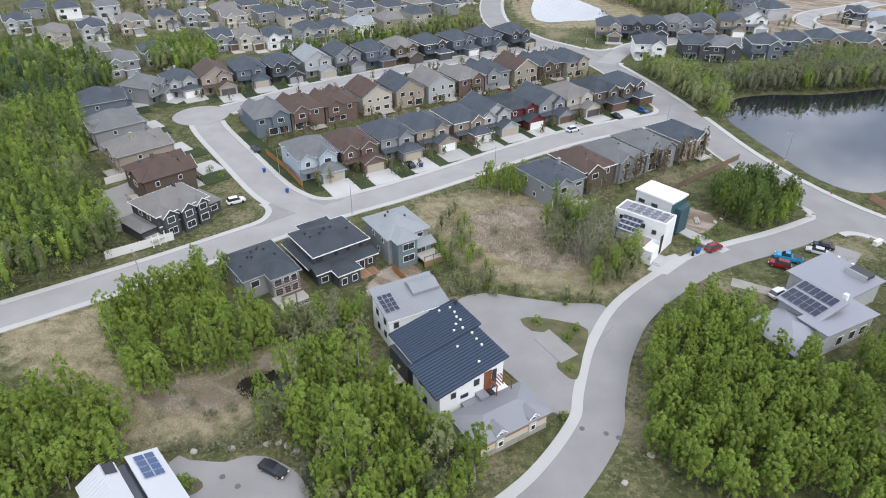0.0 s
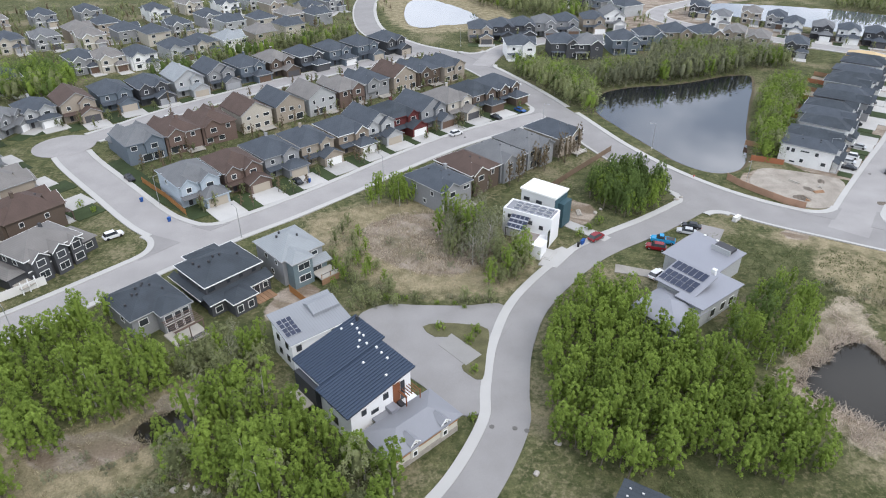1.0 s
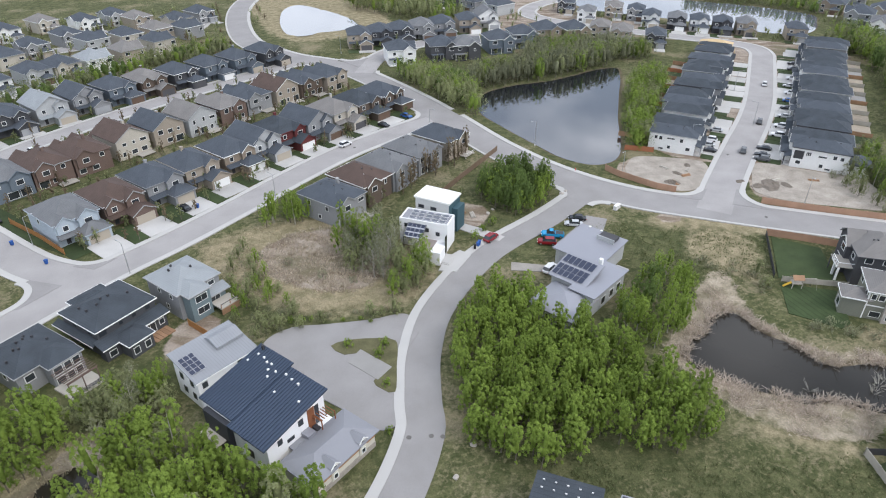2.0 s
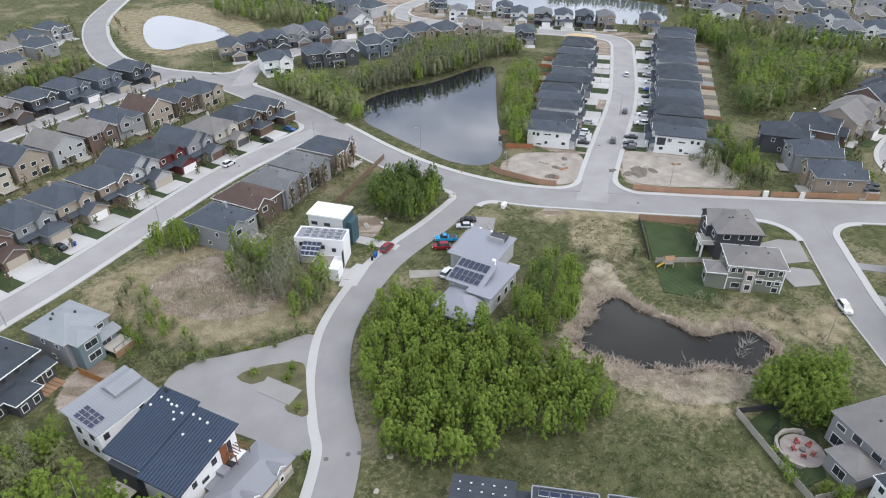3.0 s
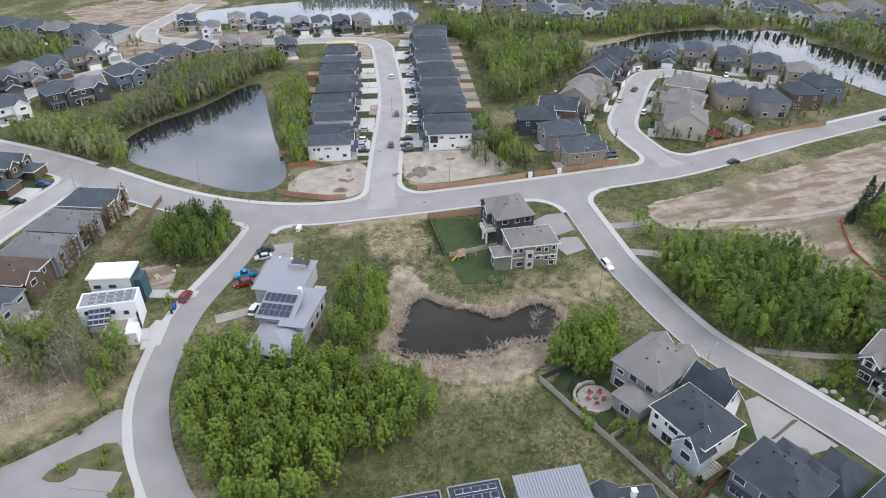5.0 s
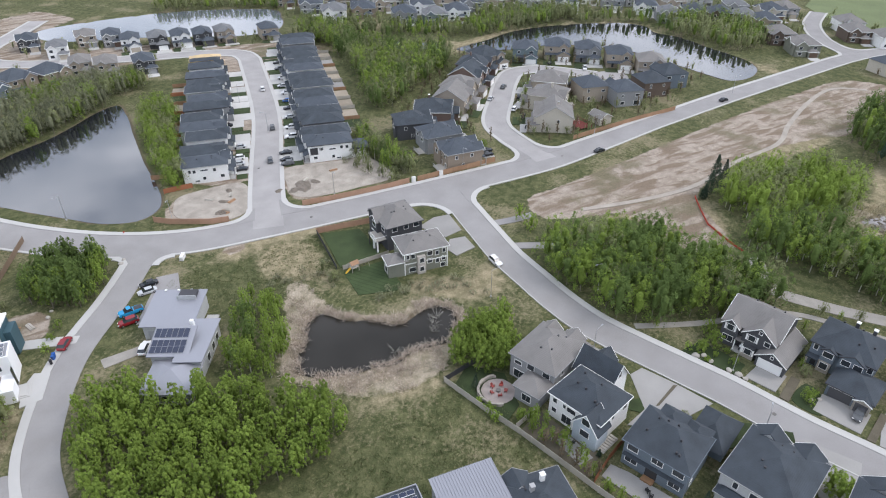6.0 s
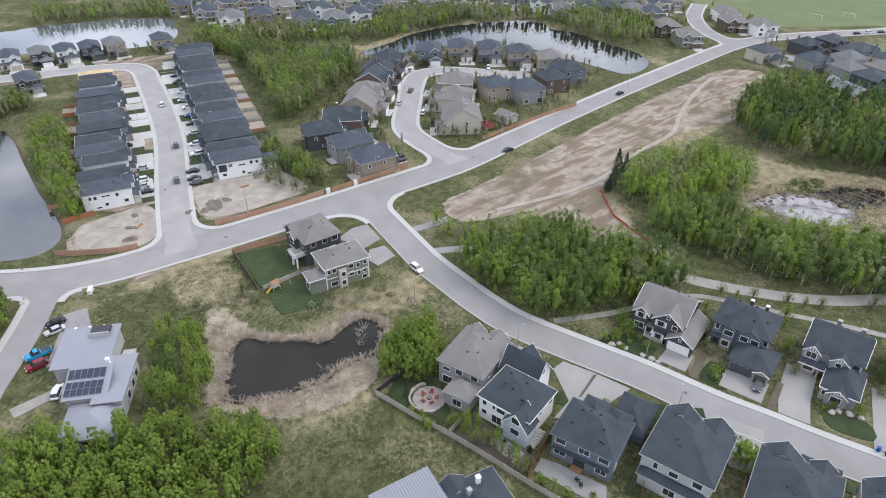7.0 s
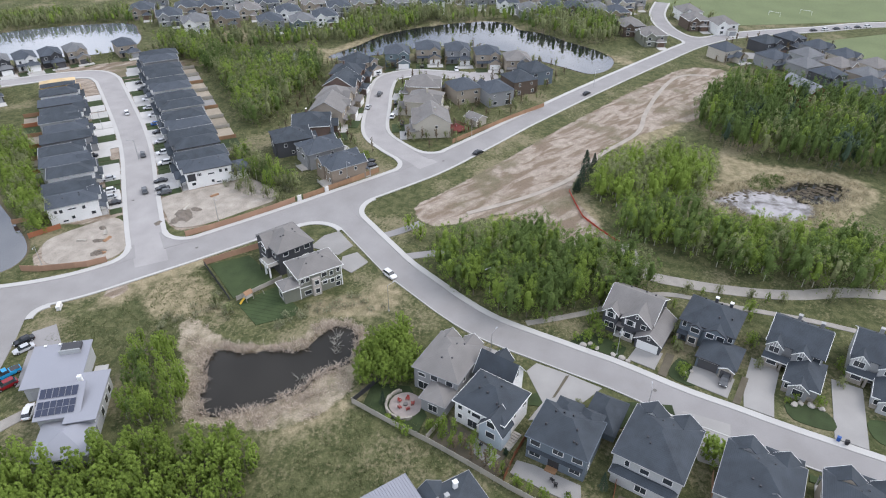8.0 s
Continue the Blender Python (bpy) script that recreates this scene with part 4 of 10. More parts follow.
far_wood("shore_wood", "green willows between the pond and back gardens", [(124, 158), (140, 180), (158, 205), (172, 216), (176, 208), (160, 190), (146, 174), (130, 154)], 3.1, "bank", 7.6, 2.7, 29, 110, 0.2)
far_wood("wood", "full rounded green wood between back gardens and the lagoon", [(213, 132), (226, 129.5), (255, 131), (281, 133), (298, 142), (293, 160), (289, 178), (296, 200), (306, 230), (298, 236), (284, 212), (269, 190), (253, 172), (238, 156), (223, 143)], 4.1, "mixed", 10.0, 3.2, 31, 120, 0.24)
far_wood("wood", "thicket of young trees behind a cedar fence", [(191, 128), (188, 117), (177, 105), (174, 95), (169, 93), (169, 101), (176, 116)], 3.0, "olive", 6.0, 2.0, 33, 90, 0.18)
far_wood("tree_belt", "dense trees on the reservoir's far shore", [(326, 370), (342, 327), (362, 298), (337, 282), (320, 308), (297, 341)], 4.6, "olive", 7, 2.5, 34)
far_wood("tree_belt", "long green tree belt along a channel", [(295, 234), (320, 226), (329, 208), (337, 179), (357, 154), (394, 134), (441, 116), (398, 106), (358, 122), (330, 146), (318, 168), (300, 198), (278, 220)], 4.8, "olive", 7.5, 2.9, 35)
for x, y, k, s in ((194.6, 3.0, "spruce", 1.25), (198.0, 2.2, "spruce", 1.0), (201.6, 1.0, "spruce", 1.3), (208.6, -1.2, "spruce", 1.1), (-18, 58, "spruce", 0.6), (-14.5, 56, "spruce", 0.55), (153, 45, "lime", 0.8), (157, 50, "lime", 0.7), (150, 39, "olive", 0.9)):
    plant(k, x, y, s)
far_wood("far_wood", "far dark green mixed wood beside a marsh", [(247, -45), (268, -39), (298, -47), (318, -62), (310, -86), (300, -110), (270, -135), (236, -112), (234, -88), (237, -73), (239, -58)], 4.2, "deep", 12.0, 2.6, 41, 56, 0.27)
far_wood("far_wood", "dense green wood behind back gardens", [(-185, 268), (-170, 275), (-135, 255), (-122, 237), (-120, 206), (-130, 182), (-170, 190), (-200, 230)], 4.9, "deep", 10.5, 3.0, 42)
far_wood("tree_belt", "green tree belt between two rows of houses", [(-60, 262), (-27, 290), (14, 312), (12, 330), (-27, 306), (-62, 280)], 4.6, "olive", 7.5, 3.0, 43)
far_wood("tree_belt", "round clump of green trees behind houses", [(-122, 262), (-116, 285), (-96, 275), (-92, 256), (-105, 246)], 4.2, "green", 9, 3.1, 44, 80)
far_wood("tree_belt", "green trees on a lagoon spit", [(402, 57), (434, 38), (418, 8), (390, -4), (368, 3), (370, 24), (387, 48)], 4.8, "olive", 9, 2.9, 46)
far_wood("tree_belt", "trees on the far shore of a lagoon", [(384, 164), (399, 136), (412, 66), (402, 66), (384, 109), (362, 145)], 4.8, "olive", 8, 2.8, 47)
far_wood("tree_belt", "green and bare trees beside a far pond", [(124, 410), (147, 356), (138, 335), (108, 365), (92, 405)], 5.0, "olive", 9, 3.0, 48)


# ---- houses ----
def hip_roof(x0, x1, y0, y1, z, s, over=0.45):
    """A hipped roof over a rectangle, with its eaves; one closed piece."""
    g = geo()
    x0, x1, y0, y1 = x0 - over, x1 + over, y0 - over, y1 + over
    w, d = x1 - x0, y1 - y0
    h = s * min(w, d) / 2
    if w >= d:
        a, b = (x0 + d / 2, (y0 + y1) / 2, z + h), (x1 - d / 2, (y0 + y1) / 2, z + h)
    else:
        a, b = ((x0 + x1) / 2, y0 + w / 2, z + h), ((x0 + x1) / 2, y1 - w / 2, z + h)
    g["v"] = [(x0, y0, z), (x1, y0, z), (x1, y1, z), (x0, y1, z), a, b]
    g["f"] = [(0, 1, 5, 4), (1, 2, 5), (2, 3, 4, 5), (3, 0, 4)] if w >= d else [(0, 1, 4), (1, 2, 5, 4), (2, 3, 5), (3, 0, 4, 5)]
    g["f"].append((3, 2, 1, 0))
    g["m"] = [0] * 5
    return g


def eave_board(x0, x1, y0, y1, z, over=0.45, t=0.2):
    """A board that runs round under the eaves, as one ring."""
    g = geo()
    a = over + 0.03
    ring = [(x0 - a, y0 - a), (x1 + a, y0 - a), (x1 + a, y1 + a), (x0 - a, y1 + a)]
    b = over - 0.05
    inner = [(x0 - b, y0 - b), (x1 + b, y0 - b), (x1 + b, y1 + b), (x0 - b, y1 + b)]
    g["v"] = [(*p, z - t) for p in ring] + [(*p, z + 0.03) for p in ring] + [(*p, z - t) for p in inner] + [(*p, z + 0.03) for p in inner]
    for i in range(4):
        j = (i + 1) % 4
        g["f"] += [(i, j, 4 + j, 4 + i), (8 + j, 8 + i, 12 + i, 12 + j), (4 + i, 4 + j, 12 + j, 12 + i), (j, i, 8 + i, 8 + j)]
    g["m"] = [0] * len(g["f"])
    return g


def chevron(x0, x1, ya, yb, z, h, drop_w, s, th, along):
    """An inverted V run along an axis: a gable roof, or its barge board."""
    g = geo()
    mid = (x0 + x1) / 2
    sec = [(x0 - drop_w, z - s * drop_w), (mid, z + h), (x1 + drop_w, z - s * drop_w), (x1 + drop_w, z - s * drop_w + th), (mid, z + h + th), (x0 - drop_w, z - s * drop_w + th)]
    for y in (ya, yb):
        g["v"] += [((a, y, c) if along == 'y' else (y, a, c)) for a, c in sec]
    for i in range(6):
        j = (i + 1) % 6
        g["f"].append((i, j, 6 + j, 6 + i))
    g["f"] += [(0, 1, 4, 5), (1, 2, 3, 4), (6, 11, 10, 7), (7, 10, 9, 8)]
    g["m"] = [0] * len(g["f"])
    return g


def gable_wall(x0, x1, y0, y1, z0, z, h, along='y'):
    """A block whose two ends rise to a gable, as one piece."""
    g = geo()
    if along == 'x':
        x0, x1, y0, y1 = y0, y1, x0, x1
    mid = (x0 + x1) / 2
    sec = [(x0, z0), (x1, z0), (x1, z), (mid, z + h), (x0, z)]
    for y in (y0, y1):
        g["v"] += [((a, y, c) if along == 'y' else (y, a, c)) for a, c in sec]
    g["f"] = [(0, 1, 2, 3, 4), (9, 8, 7, 6, 5)] + [(i, i + 5, (i + 1) % 5 + 5, (i + 1) % 5) for i in range(5)]
    g["m"] = [0] * 7
    return g


def block(x0, x1, y0, y1, z0, z1):
    g = geo()
    box(g, x0, x1, y0, y1, z0, z1)
    return g


def gabled(h, x0, x1, y0, y1, z0, z, s, wall, roof, along='y', names=("wall", "roof"), over=0.4, back=True, trim=None, board=True):
    """A gabled block under h: wall, roof, and a barge board on each open end."""
    hw = (x1 - x0 if along == 'y' else y1 - y0) / 2
    rise = s * hw
    part(names[0], gable_wall(x0, x1, y0, y1, z0, z, rise - 0.02, along), wall, h)
    a0, a1, b0, b1 = (x0, x1, y0, y1) if along == 'y' else (y0, y1, x0, x1)
    part(names[1], chevron(a0, a1, b0 - over, b1 + (over if back else 0), z, rise, over, s, 0.16, along), roof, h)
    ends = [(b0 - over - 0.09, b0 - over - 0.005)] + ([(b1 + over + 0.005, b1 + over + 0.09)] if back else [])
    for e0, e1 in (ends if board else ends[:1]):
        part("barge_board", chevron(a0, a1, e0, e1, z - 0.05, rise, over + 0.02, s, 0.22, along), trim or white_trim, h)
    return rise


def window(parent, x, y, z, w, h, side, deep=True, frame_mat=None):
    """A framed window on a wall: x, y is the middle of its foot. Its pane sits back in the frame."""
    nx, ny = {'f': (0, -1), 'b': (0, 1), 'l': (-1, 0), 'r': (1, 0)}[side]

    def P(a, c, d):
        return (x + a * (1 if ny else 0) + nx * d, y + a * (0 if ny else 1) + ny * d, c)
    f = 0.10
    o = [(-w / 2 - f, z - f), (w / 2 + f, z - f), (w / 2 + f, z + h + f), (-w / 2 - f, z + h + f)]
    i = [(-w / 2, z), (w / 2, z), (w / 2, z + h), (-w / 2, z + h)]
    g = geo()
    g["v"] = [P(*p, 0.0) for p in o] + [P(*p, 0.09) for p in o] + [P(*p, 0.09) for p in i] + [P(*p, 0.03) for p in i]
    for k in range(4):
        j = (k + 1) % 4
        g["f"] += [(k, j, 4 + j, 4 + k), (4 + k, 4 + j, 8 + j, 8 + k), (8 + k, 8 + j, 12 + j, 12 + k)]
        g["m"] += [0, 0, 0]
    fm = frame_mat or white_trim
    if not deep:
        g["f"].append((12, 13, 14, 15))
        g["m"].append(1)
        return part("window", g, [fm, pane_mat], parent)
    g["f"].append((12, 13, 14, 15))
    g["m"].append(0)
    ob = part("window", g, fm, parent)
    n = 2 if w > 1.9 else 1
    for k in range(n):
        a0 = -w / 2 + w * k / n + (0.03 if k else 0)
        a1 = -w / 2 + w * (k + 1) / n - (0.03 if k < n - 1 else 0)
        p = geo()
        p["v"] = [P(a0, z, 0.034), P(a1, z, 0.034), P(a1, z + h, 0.034), P(a0, z + h, 0.034), P(a0, z, 0.05), P(a1, z, 0.05), P(a1, z + h, 0.05), P(a0, z + h, 0.05)]
        p["f"] = [(4, 5, 6, 7), (3, 2, 1, 0), (0, 1, 5, 4), (1, 2, 6, 5), (2, 3, 7, 6), (3, 0, 4, 7)]
        p["m"] = [0] * 6
        part("pane", p, pane_mat, ob)
    return ob


WORDS = {"light_grey": "light grey", "slate_blue": "slate blue", "teal_grey": "teal grey", "brick_brown": "brick brown", "red": "dark red", "sage": "sage grey", "pale_blue": "pale blue"}


LAYERS = [0]


def layer():
    """A small step of height, so that no two slabs lie flush."""
    LAYERS[0] += 1
    return 0.004 * (LAYERS[0] % 17)


def off_roads(pts, gap):
    """Whether all points keep clear of every road and its pavement."""
    for x, y in pts:
        if (np.hypot(ROAD_DOTS[:, 0] - x, ROAD_DOTS[:, 1] - y) < ROAD_DOTS[:, 2] + gap).any():
            return False
    return True


ROAD_DOTS = np.concatenate([np.column_stack([line, np.full(len(line), ROADS[name][1] / 2 + max(ROADS[name][2:]))]) for name, line in ROAD_LINES.items()])


def reach(m, xa, xb, y_from, y_to, gap):
    """How far a slab may run out from a house before it meets a pavement."""
    y = y_from
    while y > y_to - 3.0:
        row = [tuple((m @ Vector((xx, y - 0.25, 0)))[:2]) for xx in (xa, (xa + xb) / 2, xb)]
        if not off_roads(row, gap):
            return y
        y -= 0.25
    return y_to


def slab_under(name, mat, m, x0, x1, y0, y1, z1, label, category, group):
    g = geo()
    box(g, x0, x1, y0, y1, -0.35, z1 + layer())
    ob = tagged(part(name, g, mat), label, category, group, "structure")
    ob.matrix_world = m
    return ob


HOUSE_SPOTS = []
grey_trim = material("grey_trim", (0.36, 0.36, 0.355), 0.5, vary=0.05)


def joined(*pieces):
    """Several pieces as one."""
    g = geo()
    for q in pieces:
        k = len(g["v"])
        g["v"] += q["v"]
        g["f"] += [tuple(i + k for i in f) for f in q["f"]]
        g["m"] += q["m"]
    return g


def simple_house(h, x0, x1, y0, y1, eave, pitch, W, R, T, sides, cross):
    """A plain far house: hipped body with a full-height gabled wing and a low garage wing, on the side that is seen."""
    w = x1 - x0
    sg, ye = (1, y1) if 'f' not in sides else (-1, y0)
    a, b = (x0 + 0.05 * w, x0 + 0.47 * w)
    ya, yb = sorted((ye - sg * 3.0, ye + sg * 1.2))
    rise, ez = 0.75 * (b - a) / 2, eave - 0.1
    walls = [block(x0, x1, y0, y1, -0.3, eave), gable_wall(a, b, ya, yb, -0.3, ez, rise - 0.02)]
    roofs = [hip_roof(x0, x1, y0, y1, eave, pitch), chevron(a, b, ya - 0.3, yb + 0.3, ez, rise, 0.3, 0.75, 0.15, 'y')]
    e0, e1 = sorted((ye + sg * 1.505, ye + sg * 1.62))
    trims = [eave_board(x0, x1, y0, y1, eave), chevron(a, b, e0, e1, ez - 0.12, rise, 0.34, 0.75, 0.30, 'y')]
    if sg < 0:
        walls.append(block(0.1, 4.9, y0 - 2.6, y0, -0.3, 2.9))
        roofs.append(hip_roof(0.1, 4.9, y0 - 2.6, y0 + 1.4, 2.9, 0.5))
        trims.append(eave_board(0.1, 4.9, y0 - 2.6, y0 - 0.5, 2.9))
        trims.append(block(a, b, y0 - 1.26, y0 - 1.2, 2.75, 3.0))
    else:
        roofs.append(hip_roof(x1 - 0.45 * w, x1 - 0.3, y1, y1 + 2.4, 2.8, 0.3, 0.2))
        for px in (x1 - 0.43 * w, x1 - 0.5):
            trims.append(block(px - 0.1, px + 0.1, y1 + 2.2, y1 + 2.4, -0.3, 2.8))
        walls.append(block(x1 - 0.45 * w, x1 - 0.3, y1, y1 + 2.4, -0.3, 0.35))
    if cross:
        c0, c1 = y0 + 0.25 * (y1 - y0), y0 + 0.72 * (y1 - y0)
        rz = 0.7 * (c1 - c0) / 2
        walls.append(gable_wall(x0 - 0.5, x0 + 3, c0, c1, 2.9, ez, rz - 0.02, 'x'))
        roofs.append(chevron(c0, c1, x0 - 0.8, x0 + 3, ez, rz, 0.3, 0.7, 0.15, 'x'))
        trims.append(chevron(c0, c1, x0 - 0.92, x0 - 0.805, ez - 0.12, rz, 0.34, 0.7, 0.30, 'x'))
    part("wall", joined(*walls), W, h)
    part("roof", joined(*roofs), R, h)
    part("trim", joined(*trims), T, h)


def house(x, y, heading, w, d, wall, roof, garage=1, level=1, eave=5.7, style="hip", door="white", pitch=0.52, seed=0, group="", drive=7.0, gp=4.5, gw=None, bays=1, back_wing=None, deck=None, sides="fblr", wide=0.0):
    """A detached house. Its front looks along heading (degrees from the x axis); garage: 1 or -1, the side of the front it stands on, 0: none."""
    r = random.Random(seed * 7919 + int(x * 13 + y * 7))
    lab = "two-storey house with %s siding and a %s shingle roof" % (WORDS.get(wall, wall), {"pale": "pale grey", "slate": "slate grey"}.get(roof, roof))
    h = thing("house", pose(x, y, 0, 0, 0, heading + 90), lab, "house", group)
    W, R = SIDING[wall], ROOF[roof]
    T = r.choice([white_trim, grey_trim, grey_trim, W])
    if "terrace" in group:
        T = r.choice([grey_trim, dark_trim, dark_trim, W])
    HOUSE_SPOTS.append((x, y))
    x0, x1, y0, y1 = -w / 2, w / 2, -d / 2, d / 2
    deep = level >= 2
    hz = eave - 2.1
    simple = level == 0 and not garage
    if simple:
        T = r.choice([white_trim, white_trim, grey_trim])
        simple_house(h, x0, x1, y0, y1, eave, pitch, W, R, T, sides, r.random() < 0.5)
    elif style == "hip":
        part("wall", block(x0, x1, y0, y1, -0.3, eave), W, h)
        part("roof", hip_roof(x0, x1, y0, y1, eave, pitch), R, h)
        if level:
            part("eave_board", eave_board(x0, x1, y0, y1, eave), T, h)
    else:
        gabled(h, x0, x1, y0, y1, -0.3, eave, pitch + 0.08, W, R, 'x' if style == "side" else 'y', trim=T, board=level > 0)
    garage_w = gw or min(6.2, w * 0.62)
    if garage:
        gx = garage * (w / 2 - garage_w / 2)
        ga, gb = gx - garage_w / 2, gx + garage_w / 2
        gabled_garage = r.random() < 0.6 or style == "front"
        if gabled_garage:
            gabled(h, ga, gb, y0 - gp, y0, -0.3, 3.0, 0.55, W, R, 'y', ("garage_wall", "garage_roof"), back=False, trim=T)
        else:
            part("garage_wall", block(ga, gb, y0 - gp, y0, -0.3, 3.0), W, h)
            part("garage_roof", hip_roof(ga, gb, y0 - gp, y0 + 1.2, 3.0, 0.5), R, h)
            part("eave_board", eave_board(ga, gb, y0 - gp, y0 - 0.5, 3.0), T, h)
        bw = garage_w * r.uniform(0.62, 0.8)
        if level or r.random() < 0.8:
            gabled(h, gx - bw / 2, gx + bw / 2, y0 - 1.0, y0 + 3.0, 2.9, eave, 0.75, W, R, 'y', ("bay_wall", "bay_roof"), back=False, trim=T if level < 2 else white_trim)
        pa, pb = (x0, ga) if garage > 0 else (gb, x1)
        wide = pb - pa > 1.6
        if wide:
            pr = geo()
            solid(pr, [(pa, y0 - 1.9, 2.75), (pb, y0 - 1.9, 2.75), (pb, y0, 3.35), (pa, y0, 3.35)], 0.16)
            part("porch_roof", pr, R, h)
            if bays and r.random() < (0.0, 0.5, 1.0)[min(level, 2)]:
                gabled(h, pa + 0.3, pb - 0.3, y0 - 0.6, y0 + 2.4, 3.4, eave - 0.1, 0.8, W, R, 'y', ("bay_wall", "bay_roof"), back=False, trim=T if level < 2 else white_trim)
                if 'f' in sides:
                    window(h, (pa + pb) / 2, y0 - 0.6, hz, 1.2, 1.25, 'f', deep)
            elif 'f' in sides:
                window(h, (pa + pb) / 2, y0, hz, 1.1, 1.2, 'f', deep)
        if 'f' in sides:
            window(h, gx, y0 - 1.02, hz, 1.8, 1.35, 'f', deep)
        dw = garage_w - 1.2
        yf = y0 - gp
        part("garage_door", block(gx - dw / 2, gx + dw / 2, yf - 0.05, yf, 0.03, 2.35), GARAGE[door], h)
        px = (pa + pb) / 2
        part("door", block(px - 0.5, px + 0.5, y0 - 0.07, y0, 0.25, 2.3), dark_trim, h)
        if wide and level > 1:
            part("porch", block(pa, pb, y0 - 1.9, y0, -0.2, 0.22), concrete, h)
            for qx in (pa + 0.15, pb - 0.15):
                part("post", block(qx - 0.11, qx + 0.11, y0 - 1.85, y0 - 1.63, 0.2, 2.62), T, h)
        if deep:
            part("stone_base", block(pa + 0.02, pb - 0.02, y0 - 0.05, y0, -0.1, 1.1), stone_veneer, h)
    else:
        for fx in (-0.28, 0.28) if 'f' in sides else ():
            yw = y0 - (1.2 if simple and fx < 0 else 0.0)
            window(h, fx * w, yw, hz, 1.6, 1.3, 'f', deep)
            if level or fx < 0:
                window(h, fx * w, yw, 0.9, 1.8, 1.4, 'f', deep)
        if level == 0 and 'f' in sides:
            part("garage_door", block(0.6, 4.4, y0 - 2.66, y0 - 2.6, 0.05, 2.4), GARAGE[door], h)
            slab_under("driveway", new_concrete, h.matrix_world.copy(), 0.0, 5.0, y0 - 7.5, y0 - 2.6, 0.05, "pale concrete driveway in front of a garage", "driveway", "driveways")
    if back_wing:
        bx, bwid, bdep, bh = back_wing
        part("back_wall", block(bx - bwid / 2, bx + bwid / 2, y1, y1 + bdep, -0.3, bh), W, h)
        part("back_roof", hip_roof(bx - bwid / 2, bx + bwid / 2, y1 - 0.6, y1 + bdep, bh, 0.45), R, h)
        part("eave_board", eave_board(bx - bwid / 2, bx + bwid / 2, y1 + 0.5, y1 + bdep, bh), T, h)
        window(h, bx, y1 + bdep, 0.8, 2.0, 1.7, 'b', deep)
    for fx in () if 'b' not in sides else ((-0.3, 0.0, 0.3) if w > 9.5 and level > 0 else (-0.27, 0.27)):
        ww, sh = r.choice([0.8, 1.2, 1.6, 2.0]), r.uniform(-0.4, 0.4)
        yw = y1 + (1.2 if simple and fx < 0 else 0.0)
        window(h, fx * w + sh, yw, hz + r.uniform(-0.2, 0.3), ww, r.choice([0.9, 1.2, 1.4]), 'b', deep)
        if not (back_wing and abs(fx * w - back_wing[0]) < back_wing[1] / 2 + 1) and r.random() < 0.75:
            lw = r.choice([1.0, 1.8, 2.6])
            window(h, fx * w - sh, yw, 0.3 if lw > 2 else 0.9, lw, 2.0 if lw > 2 else 1.3, 'b', deep)
    if style == "hip" and level >= 1 and 'b' in sides and not back_wing:
        bx = r.choice([-0.2, 0.2]) * w
        gabled(h, bx - w * 0.24, bx + w * 0.24, y1 - 2.6, y1 + 0.7, -0.3 if level > 1 else 2.6, eave - 0.05, 0.7, W, R, 'y', ("back_wall", "back_roof"), 0.3, True, T)
        window(h, bx, y1 + 0.7, hz, 1.8, 1.3, 'b', deep)
    if level >= 1:
        for sd, xx in (('l', x0), ('r', x1)):
            if sd not in sides:
                continue
            for fy in ((-0.2, 0.25) if level > 1 else (0.1,)):
                window(h, xx, fy * d, hz, 0.9, 1.1, sd, deep)
            if level > 1:
                window(h, xx, 0.05 * d, 1.0, 0.9, 1.0, sd, deep)
        if r.random() < 0.4 and "terrace" not in group:
            top = eave + pitch * min(w, d) / 2 + 0.9
            cx = r.uniform(-0.15, 0.15) * w
            c = part("chimney", block(cx - 0.35, cx + 0.35, 0.8, 1.5, eave + 0.5, top), W, h)
            part("chimney_cap", block(cx - 0.42, cx + 0.42, 0.73, 1.57, top, top + 0.12), T, c)
        if style == "hip":
            for k in range(4 if level > 1 else 0):
                vx, vy = r.uniform(-0.2, 0.2) * w, (1 if k % 2 else -1) * r.uniform(0.12, 0.3) * d
                zr = eave + pitch * min(w / 2 + 0.45 - abs(vx), d / 2 + 0.45 - abs(vy))
                part("roof_vent", block(vx - 0.17, vx + 0.17, vy - 0.17, vy + 0.17, zr - 0.2, zr + 0.2), dark_trim, h)
    if deck or (level >= 1 and 'b' in sides and not back_wing and r.random() < 0.6):
        dz = deck or 0.5
        a, b = x0 + 0.6, x0 + 0.6 + w * 0.45
        dk = part("deck", block(a, b, y1, y1 + 3.2, dz - 0.2, dz), grey_fence, h)
        for qx in (a + 0.15, b - 0.15):
            part("post", block(qx - 0.1, qx + 0.1, y1 + 2.9, y1 + 3.1, -0.3, dz - 0.2), T, dk)
        part("rail", block(a, b, y1 + 3.12, y1 + 3.2, dz + 0.85, dz + 0.95), T, dk)
        if level > 1:
            part("rail", block(a, b, y1 + 3.13, y1 + 3.19, dz + 0.4, dz + 0.46), T, dk)
